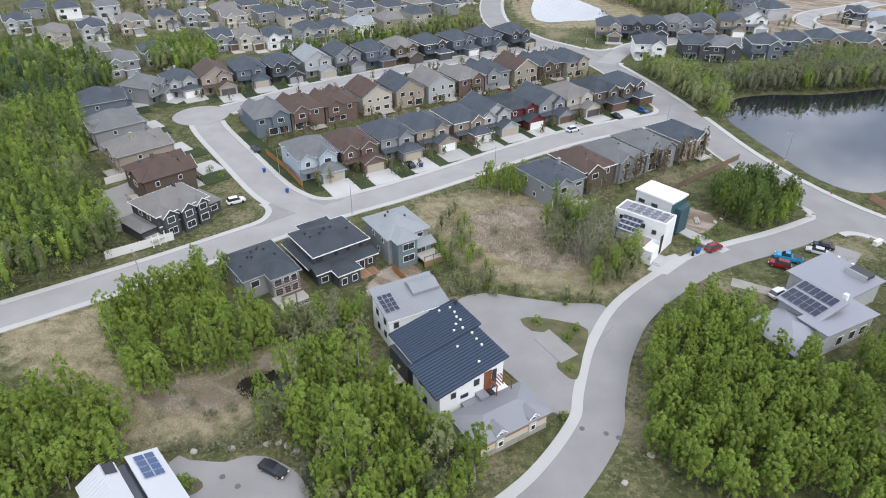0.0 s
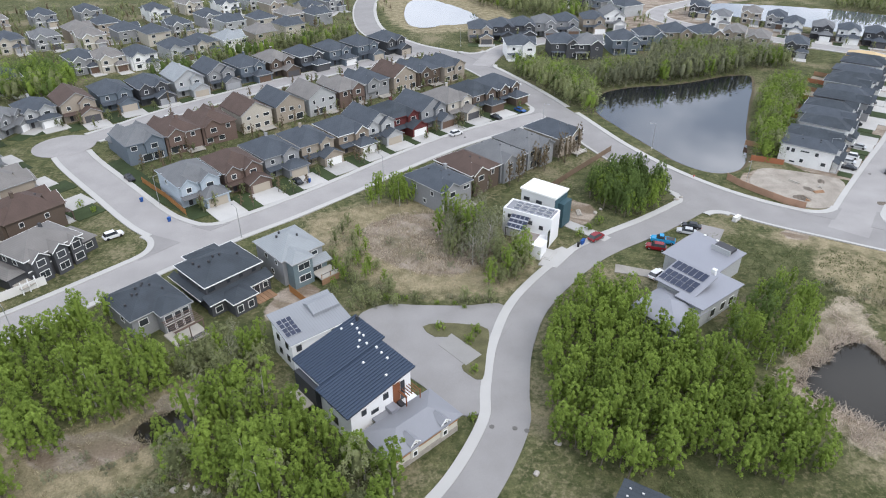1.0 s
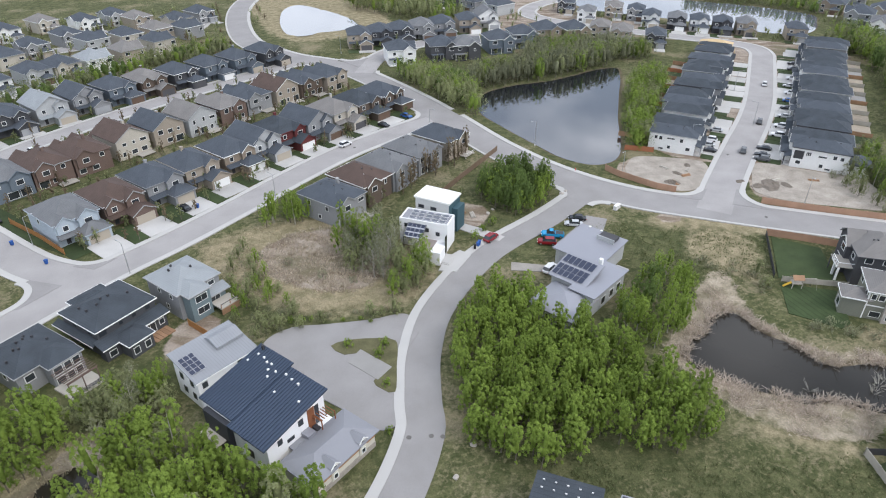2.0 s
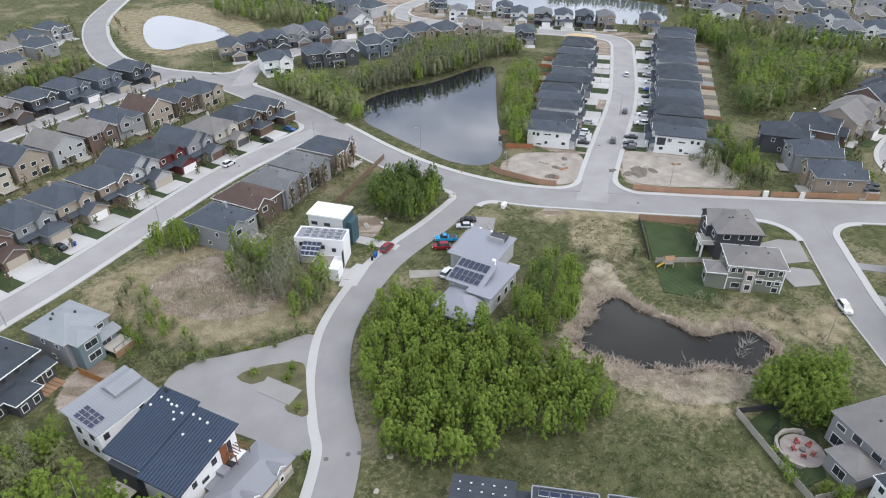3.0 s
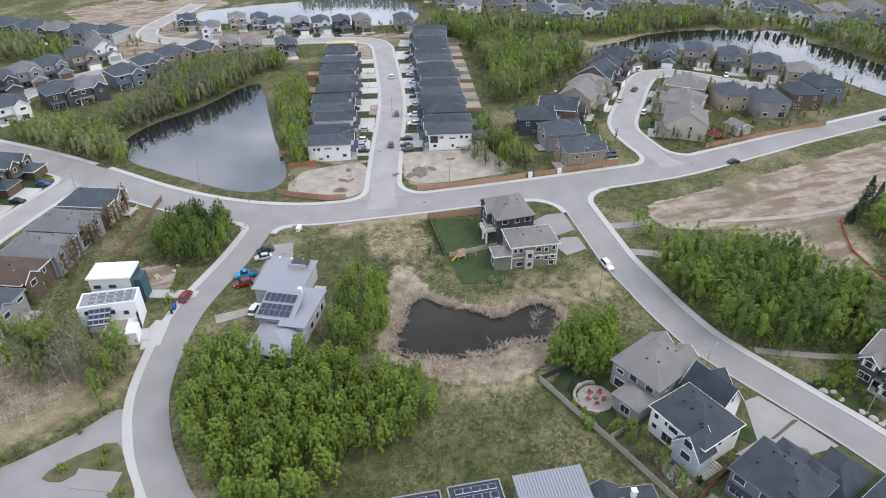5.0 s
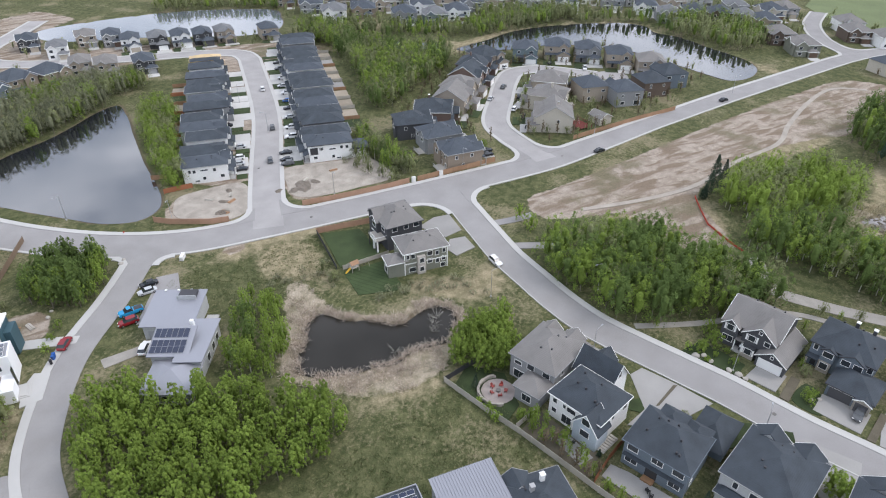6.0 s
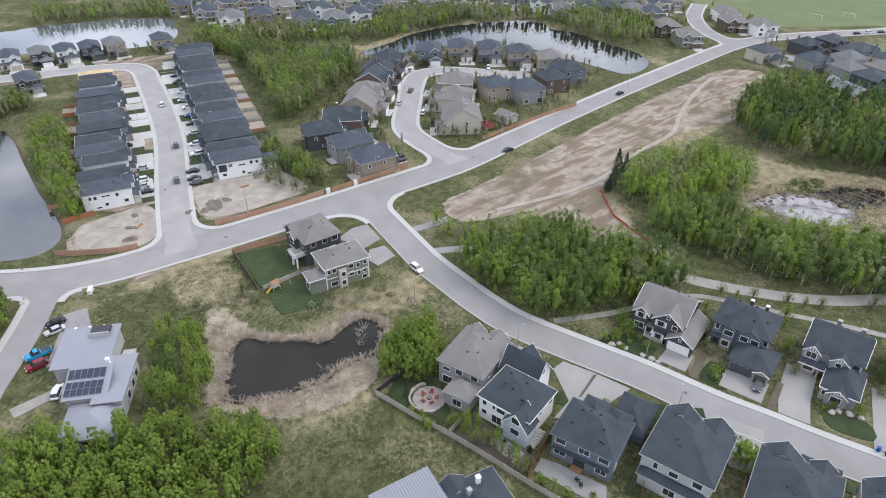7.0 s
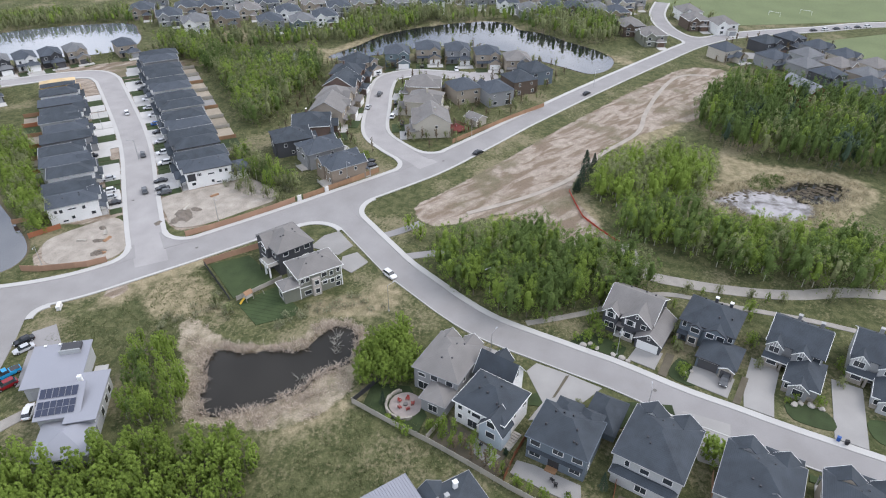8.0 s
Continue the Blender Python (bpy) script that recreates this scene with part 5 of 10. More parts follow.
    if garage and drive:
        m = h.matrix_world.copy()
        da, db = gx - dw / 2 - 0.4 - wide, gx + dw / 2 + 0.4 + wide
        out = reach(m, da, db, y0 - gp, y0 - gp - drive, -0.15)
        if out < y0 - gp - 1.0:
            slab_under("driveway", drive_mat if "hill" in group or "corner" in group else new_concrete, m, da, db, out, y0 - gp, 0.06, "pale concrete driveway in front of a garage", "driveway", "driveways")
        la, lb = (x0 - 0.9, gx - dw / 2 - 0.7) if garage > 0 else (gx + dw / 2 + 0.7, x1 + 0.9)
        out = reach(m, la, lb, y0 - 2.2, y0 - gp - drive + 0.5, 0.1)
        if out < y0 - 3.4:
            slab_under("lawn", lawn_mat, m, la, lb, out, y0 - 2.2, 0.03, "small mown front lawn beside a driveway", "lawn", "front lawns")
    return h


def street(rows, heading, group, level=1, w=9.2, d=12.0, **kw):
    for i, (x, y, wall, roof, side) in enumerate(rows):
        opts = dict(kw)
        r = random.Random(int(x * 31 + y * 17))
        opts.setdefault("style", r.choice(["hip", "hip", "hip", "front"]))
        opts.setdefault("door", r.choice(["white", "beige", "grey", "brown", "dark"]))
        house(x, y, heading + r.uniform(-1.5, 1.5), w, d, wall, roof, side, level, group=group, seed=i, **opts)


street([(-36.8, 163.3, "pale_blue", "grey", 1), (-26.4, 169.5, "brick_brown", "brown", 1), (-16.6, 177, "grey", "slate", 1), (-6.5, 183.5, "beige", "slate", 1), (4.3, 190, "tan", "slate", 1),
        (12.8, 196, "light_grey", "slate", 1), (21.5, 201.5, "red", "charcoal", 1), (31.3, 206.5, "grey", "slate", 1), (41.5, 213, "cream", "taupe", 1), (51.5, 218.5, "brown", "charcoal", 1), (62, 224.6, "brown", "slate", 1)],
       -58, "houses north of the residential road", drive=6.0, w=10.8, d=13.6, sides="flr", eave=6.1)
street([(-55.4, 193, "slate_blue", "grey", 1), (-45.9, 198.9, "brick_brown", "brown", 1), (-36.1, 204.5, "brick_brown", "brown", -1), (-25.5, 213, "cream", "brown", 1), (-14.9, 219, "beige", "slate", 1), (-4.2, 225, "light_grey", "taupe", 1),
        (6.4, 232, "brick_brown", "taupe", 1), (16.1, 239, "grey", "slate", 1), (27, 244.5, "beige", "brown", 1), (37.1, 249.5, "brown", "slate", 1), (48, 254, "beige", "slate", 1)],
       122, "houses south of the crescent", drive=0, w=10.8, d=13.6, sides="bl", eave=6.1)
street([(-84.3, 233, "beige", "brown", 1), (-74.4, 242, "slate_blue", "slate", 1), (-62.8, 247, "charcoal", "slate", 1), (-51.7, 254, "light_grey", "pale", 1), (-41.2, 261, "grey", "slate", 1), (-30, 267.5, "slate_blue", "slate", 1),
        (-18.8, 273.5, "brown", "taupe", 1), (-7, 279, "charcoal", "slate", 1), (5, 285.6, "slate_blue", "slate", 1), (17.3, 291.7, "slate_blue", "slate", 1), (30, 298, "charcoal", "slate", 1)],
       -58, "houses north of the crescent", drive=5.5, w=10.8, d=13.6, sides="f", eave=6.1)
street([(27, 148.8, "grey", "slate", 0), (36.5, 157, "brown", "brown", 0), (46, 163, "grey", "grey", 0), (56.2, 170, "grey", "grey", 0), (67.5, 176.8, "beige", "slate", 0)], 122, "houses south of the residential road", level=2, w=10.6, d=13.8, sides="blr", eave=6.0, style="hip")
SCRUB = "houses beside the scrub lot"


def skirt(h, x0, x1, y0, y1, za, zb, roof, trim, side):
    """A lean-to roof that rises from za at its outer edge to zb at the wall, with a white edge board."""
    g, e = geo(), geo()
    if side == 'f':
        solid(g, [(x0, y0, za), (x1, y0, za), (x1, y1, zb), (x0, y1, zb)], 0.16)
        box(e, x0, x1, y0 - 0.06, y0, za - 0.2, za + 0.02)
    else:
        solid(g, [(x0, y0, za), (x1, y0, zb), (x1, y1, zb), (x0, y1, za)], 0.16)
        box(e, x0 - 0.06, x0, y0, y1, za - 0.2, za + 0.02)
    part("skirt_roof", g, roof, h)
    part("edge_board", e, trim, h)


def dark_tiered_house():
    """Two tiers of low hipped roofs over dark walls, with a pyramid-roofed room at the back."""
    h = thing("house", pose(-25.9, 107.8, 0, 0, 0, 37), "dark navy house with two tiers of charcoal roofs", "house", SCRUB)
    HOUSE_SPOTS.append((-24.5, 117))
    W, R, T = SIDING["charcoal"], ROOF["charcoal"], white_trim
    volume(h, 0.5, 12.9, 0.5, 11.6, 6.0, 0.40, W, R, T)
    part("front_wall", block(3.4, 10.1, 10.0, 13.6, -0.3, 5.9), W, h)
    part("front_roof", hip_roof(3.4, 10.1, 8.4, 13.6, 5.95, 0.45), R, h)
    part("eave_board", eave_board(3.4, 10.1, 12.2, 13.6, 5.95), T, h)
    part("lower_wall", block(0.0, 13.4, -1.4, 0.5, -0.3, 3.2), W, h)
    skirt(h, -0.6, 14.0, -2.1, 0.6, 3.2, 4.1, R, T, 'f')
    skirt(h, -0.9, 0.6, 0.6, 13.6, 3.2, 3.8, R, T, 'l')
    part("back_wall", block(3.1, 7.9, -4.7, -1.4, -0.3, 3.2), W, h)
    part("back_roof", hip_roof(3.1, 7.9, -4.7, 0.2, 3.25, 0.5), R, h, "small pyramid roof")
    part("eave_board", eave_board(3.1, 7.9, -4.7, -2.6, 3.25), T, h)
    for wx, wz, ww, wh in ((1.6, 4.4, 1.5, 0.9), (5.4, 4.6, 0.7, 0.8), (8.2, 4.6, 0.8, 0.8), (11.2, 4.5, 0.9, 0.9)):
        window(h, wx, 0.5, wz, ww, wh, 'f', True, dark_trim)
    for wx, wz, ww, wh in ((1.5, 0.6, 1.4, 1.2), (9.6, 0.3, 2.2, 2.1), (12.2, 1.0, 1.0, 1.2)):
        window(h, wx, -1.4, wz, ww, wh, 'f')
    for wx in (4.2, 6.6):
        window(h, wx, -4.7, 0.7, 1.1, 1.4, 'f')
    for wy in (3.0, 7.5):
        window(h, 0.5, wy, 4.4, 1.0, 1.0, 'l', True, dark_trim)
    vents(h, 0.0, 13.4, 0.0, 12.1, 6.0, 0.40, [(4.4, 5.2), (5.6, 5.6), (7.0, 5.4), (2.6, 6.0), (2.4, 8.0), (10.4, 4.6)])
    for k in range(5):
        part("deck_board", block(8.4 + k * 0.9, 9.2 + k * 0.9, -4.4, -1.5, -0.2, 0.12), fence_mat, h)


def dark_low_house():
    """Broad low hipped house with a timber pergola over its back terrace."""
    h = thing("house", pose(-33.2, 102.1, 0, 0, 0, 38), "broad dark grey house with low charcoal hipped roofs", "house", SCRUB)
    HOUSE_SPOTS.append((-36, 110))
    W, R, T = SIDING["grey"], ROOF["charcoal"], grey_trim
    volume(h, -4.1, 6.3, 3.0, 13.8, 4.6, 0.42, W, R, T)
    part("wing_wall", block(0.4, 6.2, 0.4, 3.0, -0.3, 4.5), W, h)
    part("wing_roof", hip_roof(0.4, 6.2, 0.4, 6.6, 4.55, 0.42), R, h)
    part("eave_board", eave_board(0.4, 6.2, 0.4, 2.0, 4.55), T, h)
    vents(h, -4.5, 6.7, 2.6, 14.2, 4.6, 0.42, [(-1.0, 8.0), (0.2, 8.8), (1.2, 8.4), (-0.4, 7.2), (1.8, 9.4), (2.8, 8.6), (-3.0, 7.0), (4.2, 6.6)])
    for wx, ww in ((1.6, 1.5), (3.4, 1.2), (5.0, 1.2)):
        window(h, wx, 0.4, 2.4, ww, 1.5, 'f')
        window(h, wx, 0.4, 0.2, ww, 1.5, 'f')
    window(h, -2.0, 3.0, 2.4, 1.6, 1.3, 'f')
    window(h, -4.1, 7.0, 2.4, 1.2, 1.2, 'l')
    pg = part("pergola", block(0.0, 5.6, -4.9, -4.72, 3.3, 3.5), SIDING["brick_brown"], h, "red-brown timber pergola over a terrace")
    for k in range(8):
        part("slat", block(-0.2, 5.8, -4.8 + k * 0.62, -4.68 + k * 0.62, 3.5, 3.62), SIDING["brick_brown"], pg)
    for qx in (0.05, 2.7, 5.4):
        part("post", block(qx, qx + 0.16, -4.88, -4.72, -0.3, 3.3), SIDING["brick_brown"], pg)
    part("terrace", block(-0.2, 6.0, -5.2, 0.3, -0.3, 0.3), grey_fence, h)
    for k in range(5):
        part("rail", block(0.0, 5.8, -5.16, -5.1, 0.4 + 0.17 * k, 0.46 + 0.17 * k), dark_trim, h)


def pale_roofed_house():
    """Tall house with a pale hipped roof, a projecting bay and a raised deck."""
    h = thing("house", pose(-11.6, 114.3, 0, 0, 0, 33), "grey and teal house with a pale grey shingle roof", "house", SCRUB)
    HOUSE_SPOTS.append((-10, 121.5))
    W, P, R, T = SIDING["grey"], SIDING["teal_grey"], ROOF["pale"], white_trim
    volume(h, 0.5, 10.2, 0.5, 11.2, 6.2, 0.46, W, R, grey_trim)
    part("bay_wall", block(1.4, 6.0, -2.1, 0.5, -0.3, 6.2), P, h, "dark teal projecting bay")
    part("bay_roof", hip_roof(1.4, 6.0, -2.1, 4.4, 6.23, 0.46), R, h)
    part("eave_board", eave_board(1.4, 6.0, -2.1, -0.2, 6.23), grey_trim, h)
    for wz in (1.2, 4.0):
        window(h, 3.9, -2.1, wz, 2.6, 1.4, 'f')
    part("side_bay", block(6.0, 10.2, -0.9, 0.5, -0.3, 3.3), P, h)
    skirt(h, 6.0, 11.0, -1.8, 0.5, 3.35, 4.2, R, grey_trim, 'f')
    window(h, 8.2, 0.5, 4.5, 1.4, 0.9, 'f')
    window(h, 7.6, -0.9, 1.0, 2.2, 1.7, 'f')
    for wy, wz in ((3.0, 4.2), (7.0, 4.2), (5.0, 1.2)):
        window(h, 0.5, wy, wz, 0.8, 1.0, 'l')
    dk = part("deck", block(6.2, 10.8, -4.6, -0.9, 1.3, 1.5), grey_fence, h)
    for qx in (6.3, 8.5, 10.6):
        part("post", block(qx, qx + 0.14, -4.5, -4.36, -0.3, 2.5), fence_mat, dk)
    part("rail", block(6.2, 10.8, -4.6, -4.52, 2.4, 2.5), dark_trim, dk)
    part("skirting", block(6.2, 10.8, -4.66, -4.6, -0.2, 1.3), fence_mat, dk)
    vents(h, 0.0, 10.7, 0.0, 11.7, 6.2, 0.46, [(3.4, 7.0), (4.4, 7.6), (6.8, 4.4)])


for x, y, hd, wall, roof, w, d in ((-73, 151.4, 44, "brown", "brown", 12.5, 13), (-85, 166.4, 43, "beige", "taupe", 12, 14), (-99.5, 184, 43, "grey", "grey", 13, 14), (-113.4, 205, 35, "slate_blue", "slate", 13, 14), (-104.5, 221, -20, "grey", "grey", 11, 12), (-95, 228, -55, "light_grey", "slate", 10, 12)):
    house(x, y, hd, w, d, wall, roof, 1 if y > 140 else 0, 2 if y < 160 else 1, group="houses west of the side street", drive=5, gp=3.0, sides="flr" if y > 200 else "blr")


def street_corner_house():
    """Dark house at the street corner, its gabled long side towards the road."""
    h = thing("house", pose(-63.2, 132.9, 0, 0, 0, 51.4), "dark grey corner house with white gables and taupe roof", "house", "houses west of the side street")
    HOUSE_SPOTS.append((-63.2, 132.9))
    W, R, T = SIDING["charcoal"], ROOF["taupe"], white_trim
    part("wall", block(-6.4, 6.4, -4.8, 6.4, -0.3, 5.8), W, h)
    part("roof", hip_roof(-6.4, 6.4, -4.8, 6.4, 5.8, 0.5), R, h)
    part("eave_board", eave_board(-6.4, 6.4, -4.8, 6.4, 5.8), T, h)
    for a, b, out, top in ((-5.6, -2.2, -6.0, 5.5), (-1.2, 2.0, -6.4, 5.7), (3.0, 5.8, -5.8, 5.4)):
        gabled(h, a, b, out, -2.0, -0.3, top, 0.8, W, R, 'y', ("gable_wall", "gable_roof"), 0.35, False)
        window(h, (a + b) / 2, out, 3.7, min(1.7, b - a - 1.0), 1.4, 'f')
        window(h, (a + b) / 2, out, 0.9, min(2.0, b - a - 0.9), 1.5, 'f')
    part("lower_wall", block(6.4, 10.2, -3.6, 5.0, -0.3, 3.0), W, h)
    part("lower_roof", hip_roof(6.4, 10.2, -3.6, 5.0, 3.0, 0.5), R, h)
    window(h, 8.3, -3.6, 1.0, 1.6, 1.2, 'f')
    part("lower_wall", block(-10.0, -6.4, -3.4, 6.0, -0.3, 2.9), W, h)
    part("lower_roof", hip_roof(-10.0, -6.4, -3.4, 6.0, 2.9, 0.45), R, h)
    dk = part("deck", block(-9.6, -6.4, -6.6, -3.4, 1.1, 1.3), grey_fence, h)
    part("rail", block(-9.6, -6.4, -6.66, -6.58, 2.1, 2.2), T, dk)
    for qx in (-9.5, -8.0, -6.5):
        part("post", block(qx - 0.1, qx + 0.1, -6.6, -6.4, -0.3, 2.9), T, dk)
    part("band", block(-6.46, 6.46, -4.86, -4.8, 2.85, 3.1), T, h)
    for wy in (-1.0, 2.6):
        window(h, -6.4, wy, 3.8, 1.2, 1.2, 'l')
    part("chimney", block(1.6, 2.2, 0.6, 1.2, 7.6, 9.2), W, h)


street_corner_house()
# terrace rows on both sides of the street beyond the large pond
for i in range(11):
    f = i / 10
    k = random.Random(i)
    end = house(137.2 + 77 * f + 0.68 * k.uniform(-1.5, 1.5), 153.5 + 71.5 * f - 0.73 * k.uniform(-1.5, 1.5), -47 + k.uniform(-1, 1), 8.9, 14.6 + k.uniform(-1.2, 1.0), "white" if i == 0 else ("white", "grey", "white", "light_grey")[i % 4], "charcoal" if i % 3 else "slate", -1 if i % 2 else 1, 2 if i == 0 else 1,
          group="terrace west of the street", seed=i, style="hip", pitch=0.36, drive=6.0, gp=2.2, wide=1.0, eave=5.6 + k.uniform(-0.5, 0.6), sides="f" if i else "flr", bays=0)
    if i == 0:
        for wy, wz, ww, wh in ((0.4, 4.1, 2.3, 0.45), (4.9, 3.7, 0.8, 1.0), (-5.0, 1.2, 1.2, 1.0), (3.0, 0.5, 1.4, 0.5)):
            window(end, -4.45, wy, wz, ww, wh, 'l')
for i in range(14):
    f = i / 13
    k = random.Random(i + 40)
    shift = (0.8, 2.6) if i == 0 else (0, 0)
    end = house(169.0 + shift[0] + 103.2 * f + 0.68 * k.uniform(-1.6, 1.6), 124.3 + shift[1] + 93.1 * f - 0.73 * k.uniform(-1.6, 1.6), 133 + k.uniform(-1, 1), 9.2, 15.6 + k.uniform(-1.2, 1.0), "white" if i == 0 else ("white", "light_grey", "grey", "white", "light_grey")[i % 5], "charcoal" if i % 4 else "slate", 1 if i % 2 else -1, 2 if i == 0 else 1,
          group="terrace east of the street", seed=i, style="hip", pitch=0.38, drive=6.0, gp=2.6, wide=1.0, eave=5.6 + k.uniform(-0.5, 0.6), sides="f" if i else "flr", bays=0, back_wing=None if i else (0.4, 7.6, 5.6, 3.4))
    if i == 0:
        for wy, wz, ww, wh in ((0.6, 4.0, 2.2, 0.5), (5.6, 4.0, 0.9, 1.0), (-5.4, 1.1, 1.2, 1.0), (2.6, 0.5, 1.4, 0.5), (-3.4, 4.0, 0.8, 1.1)):
            window(end, 4.6, wy, wz, ww, wh, 'r')
        part("cladding", block(4.6, 4.68, -7.0, -4.4, 2.7, 5.2), dark_trim, end, "dark cladding panel at the front corner")


def unfinished_house(x, y, heading):
    """A house under construction: sheathed in bare plywood, its roof decked on one side and dark felt on the other."""
    h = thing("unfinished_house", pose(x, y, 0, 0, 0, heading + 90), "unfinished house sheathed in pale yellow plywood", "house", "terrace west of the street")
    walls = block(-4.6, 4.6, -7.2, 6.4, -0.3, 5.6)
    part("wall", walls, plywood, h)
    part("roof", hip_roof(-4.6, 4.6, -7.2, 6.4, 5.6, 0.36), plywood, h)
    part("roof_felt", hip_roof(-4.7, -0.4, -7.0, 6.2, 5.75, 0.36), ROOF["charcoal"], h, "dark roofing felt laid on one slope")
    # dark sheets on the solid wall stand for the shade inside openings
    part("garage_opening", block(-3.6, 1.4, -7.26, -7.2, 0.0, 2.4), dark_trim, h)
    for wx in (-2.6, 2.4):
        part("window_opening", block(wx - 0.8, wx + 0.8, -7.25, -7.2, 3.4, 4.8), dark_trim, h)
    for k in range(5):
        part("stud", block(1.9 + 0.55 * k, 1.99 + 0.55 * k, -8.9, -8.75, -0.3, 2.6), plywood, h)
    part("porch_beam", block(1.8, 4.3, -8.92, -8.73, 2.6, 2.85), plywood, h)


plywood = material("bare_plywood", (0.56, 0.42, 0.24), 0.8, vary=0.2, scale=1.2, fine=5)
unfinished_house(223.5, 234.4, -47)
# the road down the hill: backs of the west side, fronts of the east side
HW, HE = "houses west of the hill road", "houses east of the hill road"
house(100.3, 22.4, -14, 10.5, 12.5, "grey", "taupe", -1, 2, group=HW, drive=5, gp=3, eave=6.0, back_wing=(-2.2, 5.5, 5, 3.6))
house(88.0, -21.6, -18, 12.5, 13.5, "light_grey", "charcoal", -1, 2, group=HW, drive=5, gp=3.5, eave=6.2, back_wing=(0, 11.5, 1.6, 3.0))
house(84.0, -39.0, -16, 13, 13, "grey", "charcoal", -1, 2, group=HW, drive=6, gp=5.0, eave=6.2)
house(81.5, -55.5, -12, 13, 13, "beige", "charcoal", -1, 2, group=HW, drive=6, gp=5.0, eave=6.2)
house(124.5, -86.0, 170, 11.8, 11.0, "beige", "charcoal", 1, 2, group=HE, drive=4, gp=7.0)
def volume(h, x0, x1, y0, y1, eave, pitch, wall, roof, trim, base=-0.3, over=0.45):
    """A hip-roofed block of a house, with its eaves board."""
    part("wall", block(x0, x1, y0, y1, base, eave), wall, h)
    part("roof", hip_roof(x0, x1, y0, y1, eave, pitch, over), roof, h)
    part("eave_board", eave_board(x0, x1, y0, y1, eave, over), trim, h)


def vents(h, x0, x1, y0, y1, eave, pitch, spots_list):
    for vx, vy in spots_list:
        z = eave + pitch * min(vx - x0, x1 - vx, vy - y0, y1 - vy)
        part("roof_vent", block(vx - 0.17, vx + 0.17, vy - 0.17, vy + 0.17, z, z + 0.5), dark_trim, h)


def shuttered(h, x, y, z, w, hh, side='f'):
    win = window(h, x, y, z, w, hh, side, True)
    for sgn in (-1, 1):
        a = x + sgn * (w / 2 + 0.42)
        part("shutter", block(a - 0.2, a + 0.2, y - 0.07, y - 0.002, z - 0.1, z + hh + 0.1), white_trim, win)


def timbered(h, xm, y, z, rise, s):
    """White uprights in the top of a gable."""
    for k in (-0.5, 0.0, 0.5):
        top = z + rise - s * abs(k) - 0.25
        part("gable_stud", block(xm + k - 0.07, xm + k + 0.07, y - 0.06, y - 0.004, z + 0.05, top), white_trim, h)


dark_tiered_house()
dark_low_house()
pale_roofed_house()


def hill_house_white():
    h = thing("house", pose(91.2, 11.1, 0, 0, 0, 70.3), "white and pale blue house with steep gables and slate roof", "house", HW)
    W, R = SIDING["white"], ROOF["charcoal"]
    P = SIDING["pale_blue"]
    volume(h, -5.7, 5.7, -5.0, 5.0, 6.0, 0.58, W, R, white_trim)
    vents(h, -6.1, 6.1, -5.4, 5.4, 6.0, 0.58, [(-2.6, 2.6), (-3.3, 2.9), (0.2, 1.6), (2.2, 1.4), (-1.4, -1.2), (3.0, -2.2)])
    gabled(h, -6.2, -1.0, 2.6, 6.4, -0.3, 4.6, 1.25, P, R, 'y', ("rear_wall", "rear_roof"), 0.4, True)
    gabled(h, -1.2, 7.3, -11.2, -5.2, -0.3, 5.0, 1.3, W, R, 'x', ("wing_wall", "wing_roof"), 0.4)
    gabled(h, 2.4, 6.2, -12.6, -8.0, -0.3, 5.2, 1.1, W, R, 'y', ("front_wall", "front_roof"), 0.4, False)
    for wx, wz, ww, wh in ((-3.6, 5.1, 1.7, 1.5), (-3.6, 2.2, 1.9, 1.5)):
        window(h, wx, 6.4, wz, ww, wh, 'b')
    for wx, wz, ww, wh in ((4.4, 4.1, 0.9, 1.1), (4.4, 1.6, 1.0, 1.1), (2.2, 4.2, 0.6, 0.9), (0.6, 4.0, 1.9, 1.1), (1.4, 0.6, 2.2, 2.0)):
        window(h, wx, 5.0, wz, ww, wh, 'b')
    for wy, wz, ww, wh in ((-3.4, 3.9, 1.4, 1.6), (0.6, 4.0, 0.8, 1.2), (3.0, 1.4, 0.9, 1.2)):
        window(h, -5.7, wy, wz, ww, wh, 'l')
    window(h, -1.2, -8.2, 5.6, 1.1, 1.7, 'l')
    st = part("side_stair", block(-7.6, -5.9, 0.6, 5.4, -0.2, 0.1), concrete, h)
    for k in range(7):
        part("step", block(-7.5, -6.0, 0.8 + k * 0.65, 1.3 + k * 0.65, 0.1, 0.16 + 0.05 * (7 - k)), grey_fence, st)


